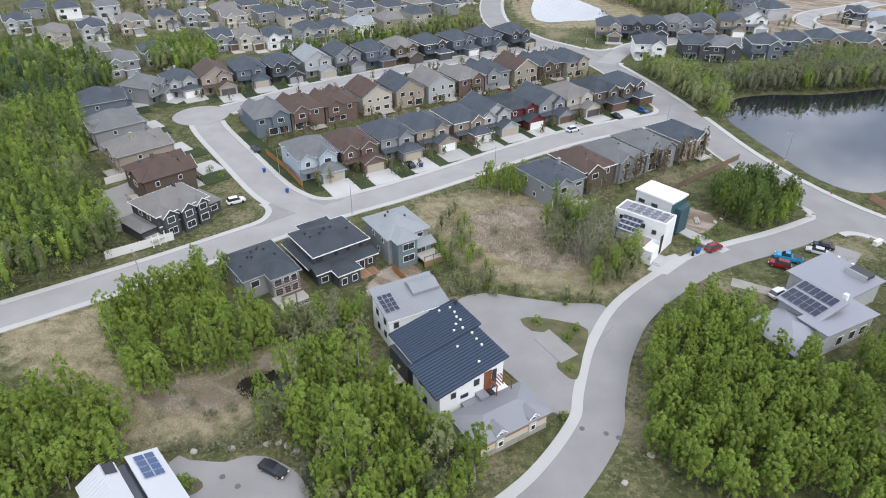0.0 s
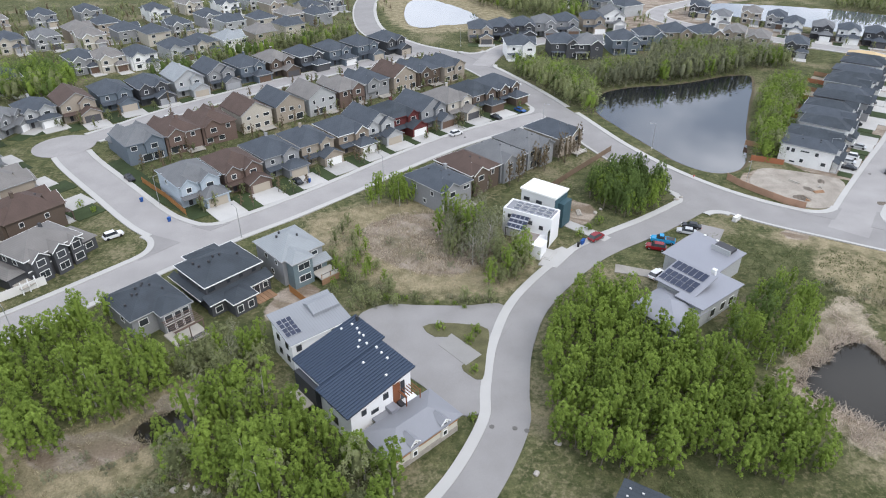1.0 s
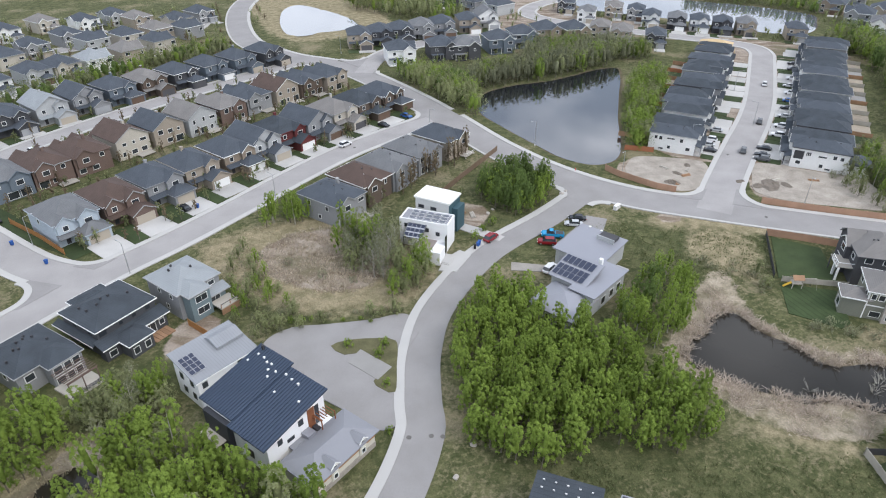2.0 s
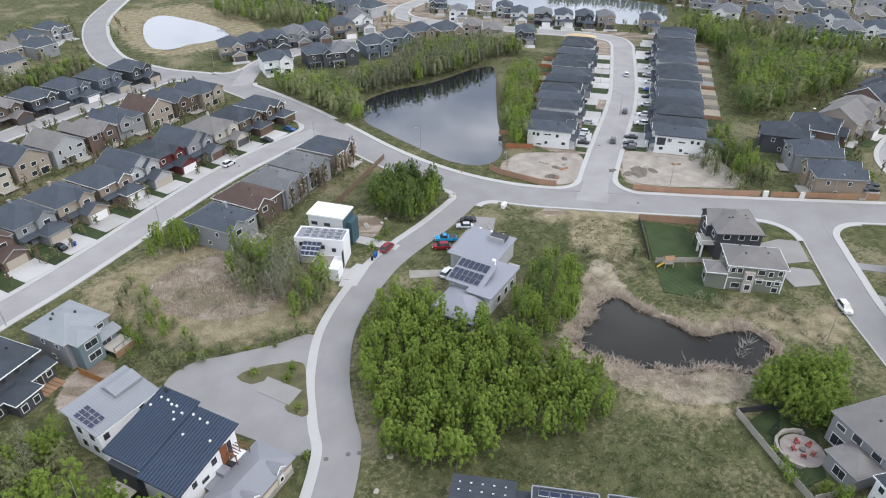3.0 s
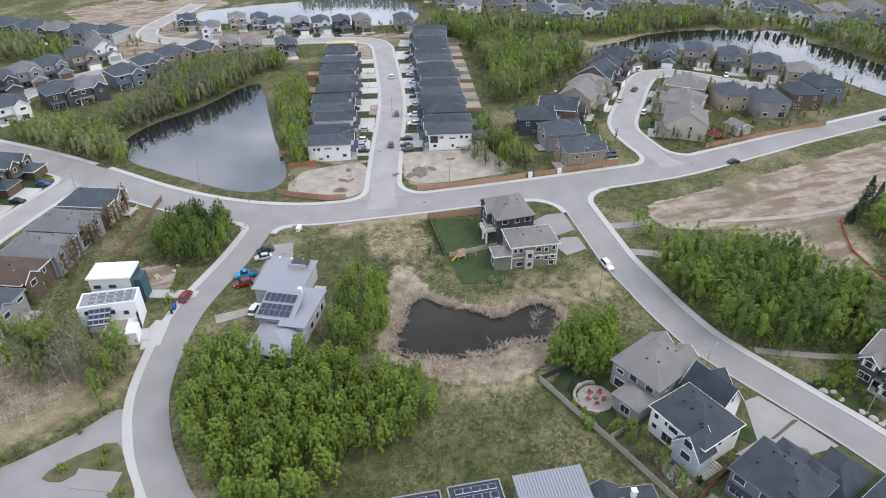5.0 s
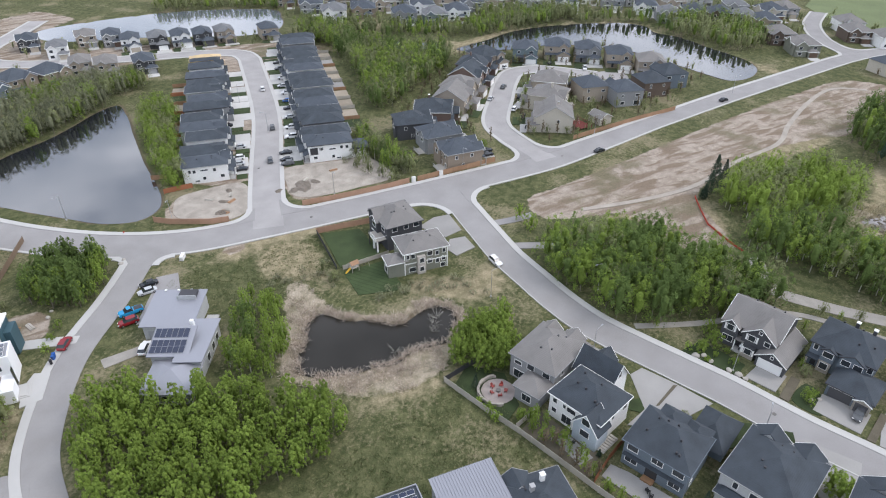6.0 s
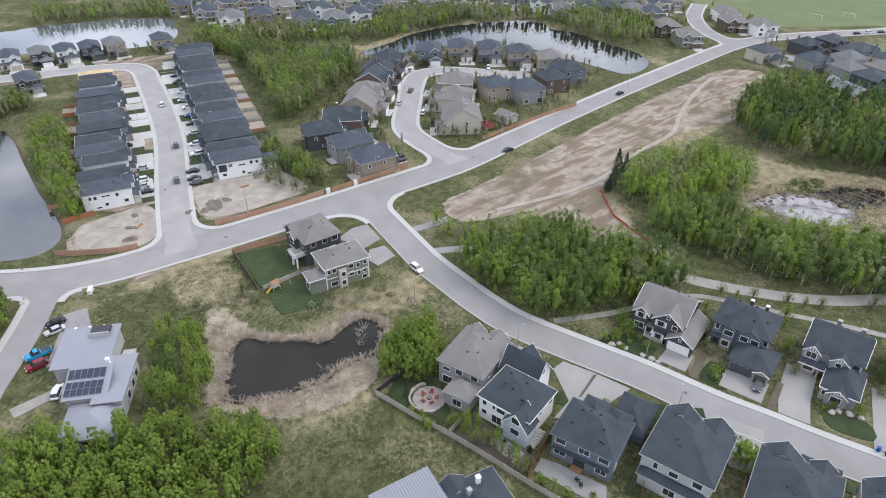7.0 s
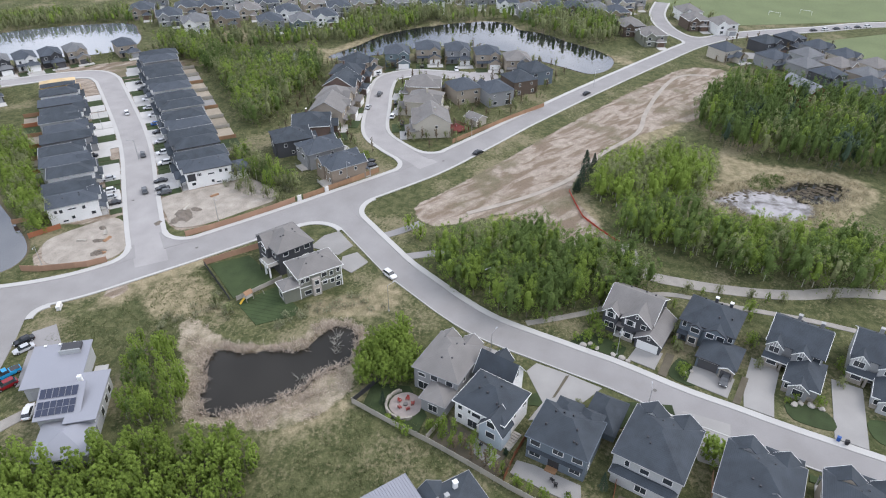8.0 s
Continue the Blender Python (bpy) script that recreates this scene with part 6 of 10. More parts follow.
def hill_house_blue():
    h = thing("house", pose(86.6, -4.4, 0, 0, 0, 75.2), "slate blue house with a broad dark hip roof", "house", HW)
    W, R = SIDING["slate_blue"], ROOF["charcoal"]
    volume(h, -5.9, 5.9, -5.0, 5.0, 6.1, 0.62, W, R, W)
    vents(h, -6.3, 6.3, -5.4, 5.4, 6.1, 0.62, [(2.8, -1.2), (1.2, -1.4), (-0.6, -1.6), (-2.4, 1.4), (-2.6, 3.4), (-3.2, 3.5), (3.4, 2.4)])
    part("front_roof", hip_roof(-0.6, 3.8, -7.4, -2.0, 6.0, 0.7), R, h)
    part("front_wall", block(-0.6, 3.8, -7.4, -5.0, -0.3, 6.0), W, h)
    part("front_roof", hip_roof(-5.2, -1.4, -6.8, -2.0, 6.02, 0.75), R, h)
    part("front_wall", block(-5.2, -1.4, -6.8, -5.0, -0.3, 6.02), W, h)
    part("garage_wall", block(-8.0, -1.6, -15.0, -6.8, -0.3, 3.2), W, h)
    part("garage_roof", hip_roof(-8.0, -1.6, -15.0, -5.6, 3.2, 0.85), R, h)
    part("garage_door", block(-1.6, -1.52, -13.6, -8.6, 0.05, 2.4), GARAGE["dark"], h)
    for wx, wz, ww in ((4.2, 4.2, 1.9), (4.1, 1.2, 2.2), (-0.4, 4.2, 2.0), (-4.2, 4.2, 1.9), (-4.0, 1.1, 2.0)):
        window(h, wx, 5.0, wz, ww, 1.35, 'b')
    part("door_glazing", block(-0.9, 1.3, 5.0, 5.06, 0.2, 2.5), pane_mat, h)
    for wy, wz in ((-2.6, 4.2), (1.6, 4.2), (2.6, 1.2)):
        window(h, -5.9, wy, wz, 0.9, 1.2, 'l')
    st = part("rear_steps", block(-0.8, 1.4, 5.06, 6.4, -0.2, 0.3), wood_brown, h)
    part("awning", block(-5.6, 5.6, 5.0, 5.9, 3.15, 3.3), R, h)


def hill_house_taupe():
    h = thing("house", pose(130.5, -16.6, 0, 0, 0, 251.4), "dark grey house with white shutters and taupe gabled roof", "house", HE)
    W, R = SIDING["charcoal"], ROOF["taupe"]
    gabled(h, -5.8, 6.0, -5.4, 6.0, -0.3, 5.8, 0.58, W, R, 'x')
    gabled(h, -5.6, -2.0, -6.4, -3.0, -0.3, 5.6, 0.85, W, R, 'y', ("gable_wall", "gable_roof"), 0.35, False)
    gabled(h, -0.9, 5.9, -6.6, -1.5, -0.3, 5.6, 0.78, W, R, 'y', ("gable_wall", "gable_roof"), 0.35, False)
    gabled(h, 3.4, 9.4, -8.4, 3.0, -0.3, 2.9, 0.68, W, R, 'y', ("garage_wall", "garage_roof"), 0.35)
    part("garage_door", block(3.9, 8.9, -8.48, -8.4, 0.05, 2.4), white_trim, h)
    gb = part("bay", block(0.0, 2.6, -7.6, -6.6, -0.3, 3.0), W, h)
    part("stone_base", block(-0.05, 2.65, -7.66, -7.6, -0.2, 1.0), stone_veneer, gb)
    shuttered(h, -3.8, -6.4, 4.2, 1.3, 1.4)
    window(h, -3.8, -6.4, 1.2, 2.2, 1.5, 'f')
    shuttered(h, 1.1, -6.6, 4.0, 1.4, 1.4)
    shuttered(h, 1.3, -7.66, 1.1, 1.4, 1.4)
    window(h, 4.3, -6.6, 4.3, 1.1, 1.1, 'f')
    window(h, 2.5, -6.6, 6.6, 0.6, 0.7, 'f')
    window(h, 6.4, -8.4, 3.3, 0.5, 0.6, 'f')
    part("porch_roof", block(-2.0, -0.1, -7.2, -5.4, 2.9, 3.1), R, h)
    part("porch", block(-2.2, 0.0, -7.4, -5.4, -0.2, 0.2), concrete, h)
    part("door", block(-1.6, -0.6, -5.47, -5.4, 0.2, 2.4), dark_trim, h)
    for qx in (-1.95, -0.2):
        part("post", block(qx - 0.1, qx + 0.1, -7.15, -6.95, 0.2, 2.9), white_trim, h)
    vents(h, -20, 20, -5.4, 6.0, 5.8, 0.58, [(-2.6, 3.4), (1.2, 3.2), (3.6, 2.9)])


def hill_house_garage():
    h = thing("house", pose(130.2, -34.4, 0, 0, 0, 250.6), "slate blue and stone house with a triple garage", "house", HE)
    W, R = SIDING["slate_blue"], ROOF["charcoal"]
    volume(h, -6.0, 6.0, -5.2, 5.4, 6.0, 0.6, W, R, dark_trim)
    for a, b in ((-3.6, -1.0), (-0.2, 4.6)):
        gabled(h, a, b, -6.0, -2.0, 2.8, 5.6, 0.6, W, R, 'y', ("gable_wall", "gable_roof"), 0.3, False, dark_trim)
    part("garage_wall", block(0.4, 8.7, -12.2, -5.2, -0.3, 3.0), W, h)
    part("garage_roof", hip_roof(0.4, 8.7, -12.2, -4.2, 3.0, 0.5), R, h)
    part("eave_board", eave_board(0.4, 8.7, -12.2, -5.6, 3.0), dark_trim, h)
    part("garage_door", block(0.9, 5.2, -12.28, -12.2, 0.05, 2.4), GARAGE["dark"], h)
    gabled(h, 5.6, 8.7, -13.0, -11.0, -0.3, 2.7, 0.5, stone_veneer, R, 'y', ("garage_wall", "garage_roof"), 0.25, False)
    part("garage_door", block(6.0, 8.3, -13.08, -13.0, 0.05, 2.3), GARAGE["dark"], h)
    part("door_frame", block(0.6, 5.5, -12.26, -12.2, 2.4, 2.62), white_trim, h)
    for wx, y, ww, wz in ((-2.3, -6.0, 1.9, 4.0), (1.1, -6.0, 1.6, 4.0), (3.4, -6.0, 1.6, 4.0), (-5.0, -5.2, 0.8, 4.2), (5.4, -5.2, 0.9, 4.2)):
        window(h, wx, y, wz, ww, 1.3, 'f')
    part("stone_front", block(-3.6, -1.2, -6.1, -5.2, -0.2, 2.8), stone_veneer, h)
    window(h, -2.4, -6.1, 0.9, 1.5, 1.5, 'f')
    part("porch_roof", block(-6.0, -3.6, -7.0, -5.2, 2.8, 3.0), R, h)
    part("post", block(-5.9, -5.5, -6.95, -6.55, -0.2, 2.8), stone_veneer, h)
    part("door", block(-5.1, -4.1, -5.27, -5.2, 0.2, 2.4), dark_trim, h)
    for cx, cy in ((-0.6, 3.4), (2.8, 3.2)):
        c = part("chimney", block(cx - 0.35, cx + 0.35, cy - 0.35, cy + 0.35, 6.6, 8.9), dark_panel_early, h)
        part("chimney_cap", block(cx - 0.42, cx + 0.42, cy - 0.42, cy + 0.42, 8.9, 9.1), white_trim, c)
    vents(h, -6.4, 6.4, -5.6, 5.8, 6.0, 0.6, [(-3, 3.0), (0.8, 2.4), (4.2, -1.0), (1.6, -2.6)])


def hill_house_timber(x, y, deg, wall, words):
    h = thing("house", pose(x, y, 0, 0, 0, deg), words, "house", HE)
    W, R = SIDING[wall], ROOF["charcoal"]
    gabled(h, -5.7, 5.7, -5.5, 5.7, -0.3, 5.9, 0.6, W, R, 'x')
    r1 = gabled(h, -5.6, -2.3, -6.6, -3.0, -0.3, 5.6, 0.95, W, R, 'y', ("gable_wall", "gable_roof"), 0.3, False)
    timbered(h, -3.95, -6.6, 5.6, r1, 0.95)
    r2 = gabled(h, -0.2, 3.3, -6.9, -3.0, -0.3, 5.5, 0.8, W, R, 'y', ("gable_wall", "gable_roof"), 0.3, False)
    timbered(h, 1.55, -6.9, 5.5, r2, 0.8)
    part("garage_wall", block(0.0, 6.7, -13.4, -5.5, -0.3, 3.1), W, h)
    part("garage_roof", hip_roof(0.0, 6.7, -13.4, -3.8, 3.1, 0.62), R, h)
    part("eave_board", eave_board(0.0, 6.7, -13.4, -6.0, 3.1), white_trim, h)
    r3 = gabled(h, 1.2, 5.0, -14.4, -11.5, -0.3, 2.9, 0.7, W, R, 'y', ("bay_wall", "bay_roof"), 0.3, False)
    timbered(h, 3.1, -14.4, 2.9, r3, 0.7)
    part("stone_base", block(-0.05, 6.75, -13.5, -13.4, -0.2, 0.9), stone_veneer, h)
    part("garage_door", block(-0.08, 0.0, -12.6, -7.4, 0.05, 2.4), GARAGE["grey"], h)
    window(h, 3.1, -14.4, 0.9, 1.9, 1.5, 'f')
    window(h, 0.7, -13.5, 1.2, 0.7, 1.2, 'f')
    window(h, -3.95, -6.6, 3.9, 2.0, 1.5, 'f')
    window(h, -3.6, -7.6, 1.2, 1.9, 1.3, 'f')
    window(h, 1.4, -6.9, 4.3, 1.0, 1.0, 'f')
    window(h, 4.6, -5.5, 4.2, 1.4, 1.2, 'f')
    part("stone_front", block(-5.4, -2.2, -7.6, -6.6, -0.3, 2.8), stone_veneer, h)
    pr = geo()
    solid(pr, [(-5.8, -8.0, 2.8), (0.0, -8.0, 2.8), (0.0, -6.4, 3.6), (-5.8, -6.4, 3.6)], 0.16)
    part("porch_roof", pr, R, h)
    part("fascia", block(-5.8, 0.0, -8.08, -8.0, 2.55, 2.8), white_trim, h)
    part("post", block(-1.9, -1.4, -7.9, -7.4, -0.2, 2.6), stone_veneer, h)
    part("door", block(-1.2, -0.2, -5.6, -5.5, 0.2, 2.4), dark_trim, h)
    for cx, cy in ((-1.2, 4.6), (3.6, 4.4)):
        c = part("chimney", block(cx - 0.4, cx + 0.4, cy - 0.4, cy + 0.4, 6.0, 8.1), W, h)
        part("chimney_cap", block(cx - 0.47, cx + 0.47, cy - 0.47, cy + 0.47, 8.1, 8.28), grey_trim, c)
    for vx, vy in ((-2.6, 1.6), (0.6, 2.2), (3.0, 1.4), (-0.6, 3.4)):
        z = 5.9 + 0.6 * (5.6 - abs(vy - 0.1))
        part("roof_vent", block(vx - 0.17, vx + 0.17, vy - 0.17, vy + 0.17, z - 0.1, z + 0.42), dark_trim, h)


dark_panel_early = material("dark_chimney_cladding", (0.06, 0.062, 0.068), 0.6, vary=0.15)
wood_brown = material("brown_deck_boards", (0.26, 0.15, 0.08), 0.8, vary=0.25, scale=2)
hill_house_white()
hill_house_blue()
hill_house_taupe()
hill_house_garage()
hill_house_timber(128.2, -53.0, 250.6, "grey", "grey and stone house with white-trimmed timbered gables")
hill_house_timber(128.0, -70.2, 251.5, "light_grey", "light grey house with white-trimmed timbered gables")
c1 = house(132.8, 77.9, -36, 12.0, 10.4, "charcoal", "taupe", 0, 2, group="corner houses", eave=7.2, deck=3.6, sides="b")
c2 = house(124.5, 65.7, -42, 8.6, 12.0, "sage", "taupe", 0, 2, group="corner houses", eave=6.5, back_wing=(-2.2, 4.4, 4.2, 4.3), sides="b")
for c, xx, rows_ in ((c1, -6.0, ((-3.4, 5.6, 1.6), (-0.4, 5.6, 1.2), (3.0, 5.6, 1.4), (-2.6, 2.6, 1.6), (2.4, 2.6, 1.8))), (c2, -4.3, ((-4.9, 4.6, 0.8), (-3.0, 4.2, 0.9), (-4.8, 2.2, 1.0), (-3.1, 1.8, 0.9), (-1.0, 4.5, 1.4), (-1.0, 2.2, 1.3), (3.6, 4.6, 1.0), (5.0, 4.6, 0.8), (-4.6, 0.2, 1.2), (3.8, 0.6, 1.8)))):
    for wy, wz, ww in rows_:
        window(c, xx, wy, wz, ww, 1.2, 'l')
gabled(c2, -2.2, 0.2, -5.3, -2.0, -0.3, 6.0, 0.8, SIDING["sage"], ROOF["taupe"], 'x', ("bay_wall", "bay_roof"), 0.3, False)
gabled(c1, -1.4, 2.6, 3.0, 6.3, -0.3, 6.9, 0.7, SIDING["charcoal"], ROOF["taupe"], 'y', ("bay_wall", "bay_roof"), 0.3, True, white_trim)
for wz in (1.0, 4.9):
    window(c1, 0.6, 6.3, wz, 2.0, 1.4, 'b')
part("band", block(-1.42, 2.62, 6.3, 6.36, 3.1, 3.35), white_trim, c1)
for qx in (-5.2, -2.8):
    part("deck_post", block(qx - 0.24, qx + 0.24, 7.7, 8.18, -0.3, 3.4), white_trim, c1, "stout white deck post")
part("deck_edge", block(-5.5, -1.5, 8.4, 8.48, 3.3, 3.65), white_trim, c1)
for qx in (-5.44, -4.1, -2.8, -1.56):
    part("rail_post", block(qx - 0.06, qx + 0.06, 8.3, 8.42, 3.6, 4.65), white_trim, c1)
part("deck_rail", block(-5.5, -1.5, 8.3, 8.42, 4.6, 4.7), white_trim, c1)
part("deck_rail", block(-5.52, -5.4, 5.2, 8.3, 4.6, 4.7), white_trim, c1)
part("deck_rail", block(-5.5, -1.5, 8.33, 8.39, 4.1, 4.16), white_trim, c1)
b = part("stone_bay", block(-5.2, -4.3, 0.4, 2.6, -0.3, 5.2), stone_pale, c2, "pale stone bay with white windows")
for wz in (0.8, 3.4):
    window(b, -5.2, 1.5, wz, 1.1, 1.3, 'l')
part("corner_post", block(-4.36, -4.1, -6.0, -5.7, -0.3, 6.4), white_trim, c2)
part("corner_post", block(-4.36, -4.1, 5.74, 6.0, -0.3, 6.4), white_trim, c2)
part("band", block(-4.36, -4.3, -6.0, 6.0, 3.0, 3.25), white_trim, c2)
# round the cul-de-sac
for x, y, hd, wall, roof in ((184.6, 83.0, -40, "tan", "slate"), (193.6, 95.4, -40, "grey", "slate"), (199.4, 109.4, -50, "charcoal", "charcoal"), (214, 108, -65, "brick_brown", "charcoal"), (230, 107, -80, "beige", "taupe"), (244, 110, -85, "beige", "taupe"), (259, 113, -85, "brick_brown", "charcoal"), (274, 117, -80, "brick_brown", "charcoal"), (290, 118, -120, "beige", "charcoal"),
                            (230, 63.5, 110, "cream", "taupe"), (250, 72, 95, "cream", "taupe"), (268, 77.5, 100, "beige", "taupe")):
    row_end = x < 205
    house(x, y, hd, 11.4 if row_end else 13.4, 12.6 if row_end else 13.6, wall, roof, 1, 2 if row_end else 1, group="houses round the cul-de-sac", drive=4, gp=3.5, style="side" if x in (186, 199, 230, 259) else "hip", eave=6.0, sides="lrfb" if row_end else ("lrf" if y > 80 else "lrb"))
for x, y, hd, wall, roof in ((268, 60, 40, "beige", "slate"), (269, 46, 40, "grey", "slate"), (285, 38, 40, "brown", "charcoal"), (300, 33, 40, "slate_blue", "charcoal"), (314, 44, 200, "beige", "taupe"), (319, 60, 200, "beige", "slate"), (321, 76, 200, "grey", "slate"), (319, 91, 200, "beige", "slate"), (308, 104, 200, "teal_grey", "slate")):
    house(x, y, hd, 12, 12.5, wall, roof, 1, 0, group="houses beside the lagoon", drive=5, gp=3.5, style="hip", eave=6.4, sides="f" if hd == 200 else "b")
# beyond: mostly slate and grey roofs, distance haze put into their colour
N1 = "new houses by the link street"
street([(77, 312, "beige", "slate", 1), (88, 314, "charcoal", "slate", 1), (99, 315, "charcoal", "slate", 1), (111, 318, "grey", "grey", 1), (123, 320, "grey", "slate", 1), (138, 322, "beige", "slate", 1), (151, 328, "white", "grey", 1)], -100, N1, level=0, w=11, d=13.5, drive=4, sides="f", eave=6.2)
street([(87, 279, "white", "slate", 0), (107, 279, "charcoal", "slate", 0), (117, 276, "charcoal", "grey", 0), (136, 280, "slate_blue", "slate", 0), (151, 285, "slate_blue", "slate", 0), (166, 289, "tan", "slate", 0), (179, 284, "tan", "slate", 0)], 82, "new houses above the large pond", level=0, w=12.5, d=13, style="hip", sides="b", eave=6.2)
street([(196, 286, "beige", "taupe", 0), (201, 274, "beige", "taupe", 0), (211, 261, "charcoal", "slate", 0), (210, 343, "charcoal", "slate", 0), (208, 318, "white", "grey", 0), (229, 323, "beige", "taupe", 0), (236, 312, "grey", "slate", 0), (235, 297, "white", "slate", 1), (244, 287, "charcoal", "grey", 1), (252, 279, "white", "slate", 1), (260, 271, "charcoal", "slate", 1), (269, 264, "beige", "grey", 1), (284, 246, "beige", "slate", 1)], -128, "houses below the reservoir", level=0, style="hip", drive=3, w=9.2, d=12.5, sides="f")
street([(116, 440, "beige", "slate", 0), (131, 432, "charcoal", "grey", 0), (143, 414, "charcoal", "slate", 0), (150, 398, "grey", "slate", 0), (156, 382, "charcoal", "grey", 0), (162, 366, "grey", "slate", 0), (170, 352, "light_grey", "slate", 0)], 200, "new houses behind the far trees", level=0, w=12.5, d=14, sides="f")
street([(352, 285, "tan", "slate", 0), (344, 260, "grey", "slate", 0), (336, 237, "white", "grey", 0), (348, 224, "tan", "slate", 0), (370, 222, "beige", "taupe", 0), (349, 196, "grey", "slate", 0), (354, 178, "slate_blue", "grey", 0), (368, 170, "white", "slate", 0), (392, 171, "grey", "slate", 0), (404, 160, "beige", "grey", 0), (395, 190, "beige", "taupe", 0), (388, 219, "grey", "slate", 0), (372, 250, "tan", "slate", 0), (412, 140, "grey", "grey", 0), (418, 118, "white", "slate", 0)], 215, "houses past the lagoon", level=0, w=14, d=14.5, sides="f", style="hip")
street([(362, -57, "cream", "slate", 1), (382, -79, "charcoal", "charcoal", 1), (393, -93, "charcoal", "slate", -1), (355, -79, "grey", "slate", 1), (380, -104, "grey", "slate", 1), (363, -96, "light_grey", "grey", 1), (345, -92, "grey", "grey", -1), (367, -114, "cream", "slate", 1), (350, -108, "beige", "taupe", 1), (333, -100, "charcoal", "slate", -1), (337, -117, "beige", "grey", 1), (354, -125, "cream", "taupe", 1), (323, -115, "grey", "slate", 1), (341, -133, "beige", "slate", -1)], 220, "far houses beside the wood", level=0, w=11.5, d=12, style="hip", drive=3, sides="f", eave=5.4)
street([(420, -45, "brown", "taupe", 0), (415, -60, "white", "taupe", 0), (440, -42, "white", "taupe", 0), (397, -8, "brown", "taupe", 0), (380, -20, "sage", "taupe", 0), (426, 1, "tan", "slate", 0), (430, 13, "grey", "grey", 0), (431, 27, "brown", "slate", 0), (430, 41, "grey", "slate", 0), (418, 54, "grey", "grey", 0), (432, 70, "white", "slate", 0), (436, 92, "grey", "slate", 0), (462, -8, "grey", "taupe", 0), (456, 20, "grey", "grey", 0)], 200, "far houses past the spit", level=0, w=13, d=14, style="hip", sides="f")
street([(365, 262, "beige", "slate", 0), (388, 244, "light_grey", "slate", 0), (404, 214, "cream", "taupe", 0), (372, 196, "white", "slate", 0), (414, 182, "grey", "grey", 0), (430, 160, "beige", "taupe", 0), (436, 140, "light_grey", "slate", 0), (446, 112, "white", "slate", 0), (452, 84, "grey", "slate", 0), (450, 58, "beige", "taupe", 0), (470, 44, "light_grey", "grey", 0), (452, 0, "cream", "slate", 0), (376, 292, "grey", "slate", 0), (398, 272, "beige", "taupe", 0), (416, 244, "white", "slate", 0), (430, 208, "light_grey", "grey", 0)], 215, "houses past the lagoon", level=0, w=14, d=14, sides="f", style="hip")
# some white walls toned to grey and cream, imitating haze
FW = "far houses beyond the tree belt"
street([(-203, 318, "light_grey", "slate", 0), (-174, 296, "cream", "taupe", 0), (-162, 306, "light_grey", "slate", 0), (-150, 318, "beige", "taupe", 0), (-138, 328, "cream", "slate", 0), (-124, 332, "grey", "grey", 0), (-126, 252, "grey", "grey", 0), (-118, 266, "grey", "slate", 0), (-142, 264, "beige", "taupe", 0), (-97, 290, "grey", "slate", 0), (-87, 291, "cream", "taupe", 0), (-75, 293, "white", "slate", 0), (-62, 303, "light_grey", "slate", 0), (-52, 309, "cream", "slate", 0)], -58, FW, level=0, w=11, d=13, sides="f")
street([(-90, 339, "grey", "slate", 0), (-40, 314, "white", "pale", 0), (-27, 324, "beige", "taupe", 0), (-14, 337, "cream", "slate", 0), (-43, 350, "light_grey", "slate", 0), (-28, 354, "cream", "slate", 0), (-14, 362, "beige", "taupe", 0), (0, 360, "grey", "slate", 0), (-211, 347, "grey", "slate", 0), (-194, 347, "white", "slate", 0), (-176, 352, "light_grey", "grey", 0), (-113, 345, "tan", "taupe", 0), (-103, 356, "beige", "slate", 0), (-76, 332, "cream", "slate", 0)], 122, FW, level=0, w=11, d=13, sides="fb")
street([(-68, 348, "grey", "slate", 0), (-104, 330, "cream", "taupe", 0), (-55, 365, "grey", "slate", 0), (-50, 395, "white", "slate", 0), (-36, 404, "light_grey", "slate", 0), (-4, 381, "cream", "slate", 0), (8, 394, "grey", "slate", 0), (-160, 372, "beige", "taupe", 0), (-140, 380, "grey", "slate", 0), (-120, 388, "grey", "slate", 0), (-85, 385, "white", "slate", 0), (-24, 392, "beige", "taupe", 0), (-70, 400, "cream", "taupe", 0)], -58, "farthest houses", level=0, w=11, d=13, sides="f")


# ---- single buildings near the walk ----
seam_blue = material("blue_grey_metal_roof", (0.046, 0.066, 0.102), 0.42, metal=0.35, vary=0.12, scale=0.6, spec=0.5)
seam_grey = material("grey_metal_roof", (0.29, 0.295, 0.325), 0.42, metal=0.25, vary=0.10, scale=0.5, spec=0.5)
seam_white = material("white_metal_roof", (0.52, 0.53, 0.545), 0.4, metal=0.1, vary=0.06, scale=0.5, spec=0.5)
membrane = material("grey_roof_membrane", (0.25, 0.255, 0.275), 0.7, vary=0.14, scale=0.6)
pale_tile = material("pale_metal_tiles", (0.27, 0.28, 0.295), 0.5, metal=0.15, vary=0.12, scale=1.0, stripes=(0, 0.5, 0.22))
stucco = material("white_stucco", (0.80, 0.80, 0.795), 0.85, vary=0.06, scale=0.8, fine=10, bump=0.15)
dark_panel = material("dark_cladding", (0.045, 0.048, 0.055), 0.6, vary=0.15, scale=1.0)
wood_clad = material("orange_cedar_cladding", (0.36, 0.17, 0.06), 0.7, vary=0.25, scale=2, fine=5, stripes=(2, 0.18, 0.3))
house_wrap = material("building_wrap", (0.60, 0.60, 0.58), 0.8, vary=0.10, scale=1.0)
teal_panel = material("teal_panel", (0.05, 0.10, 0.12), 0.6, vary=0.15)
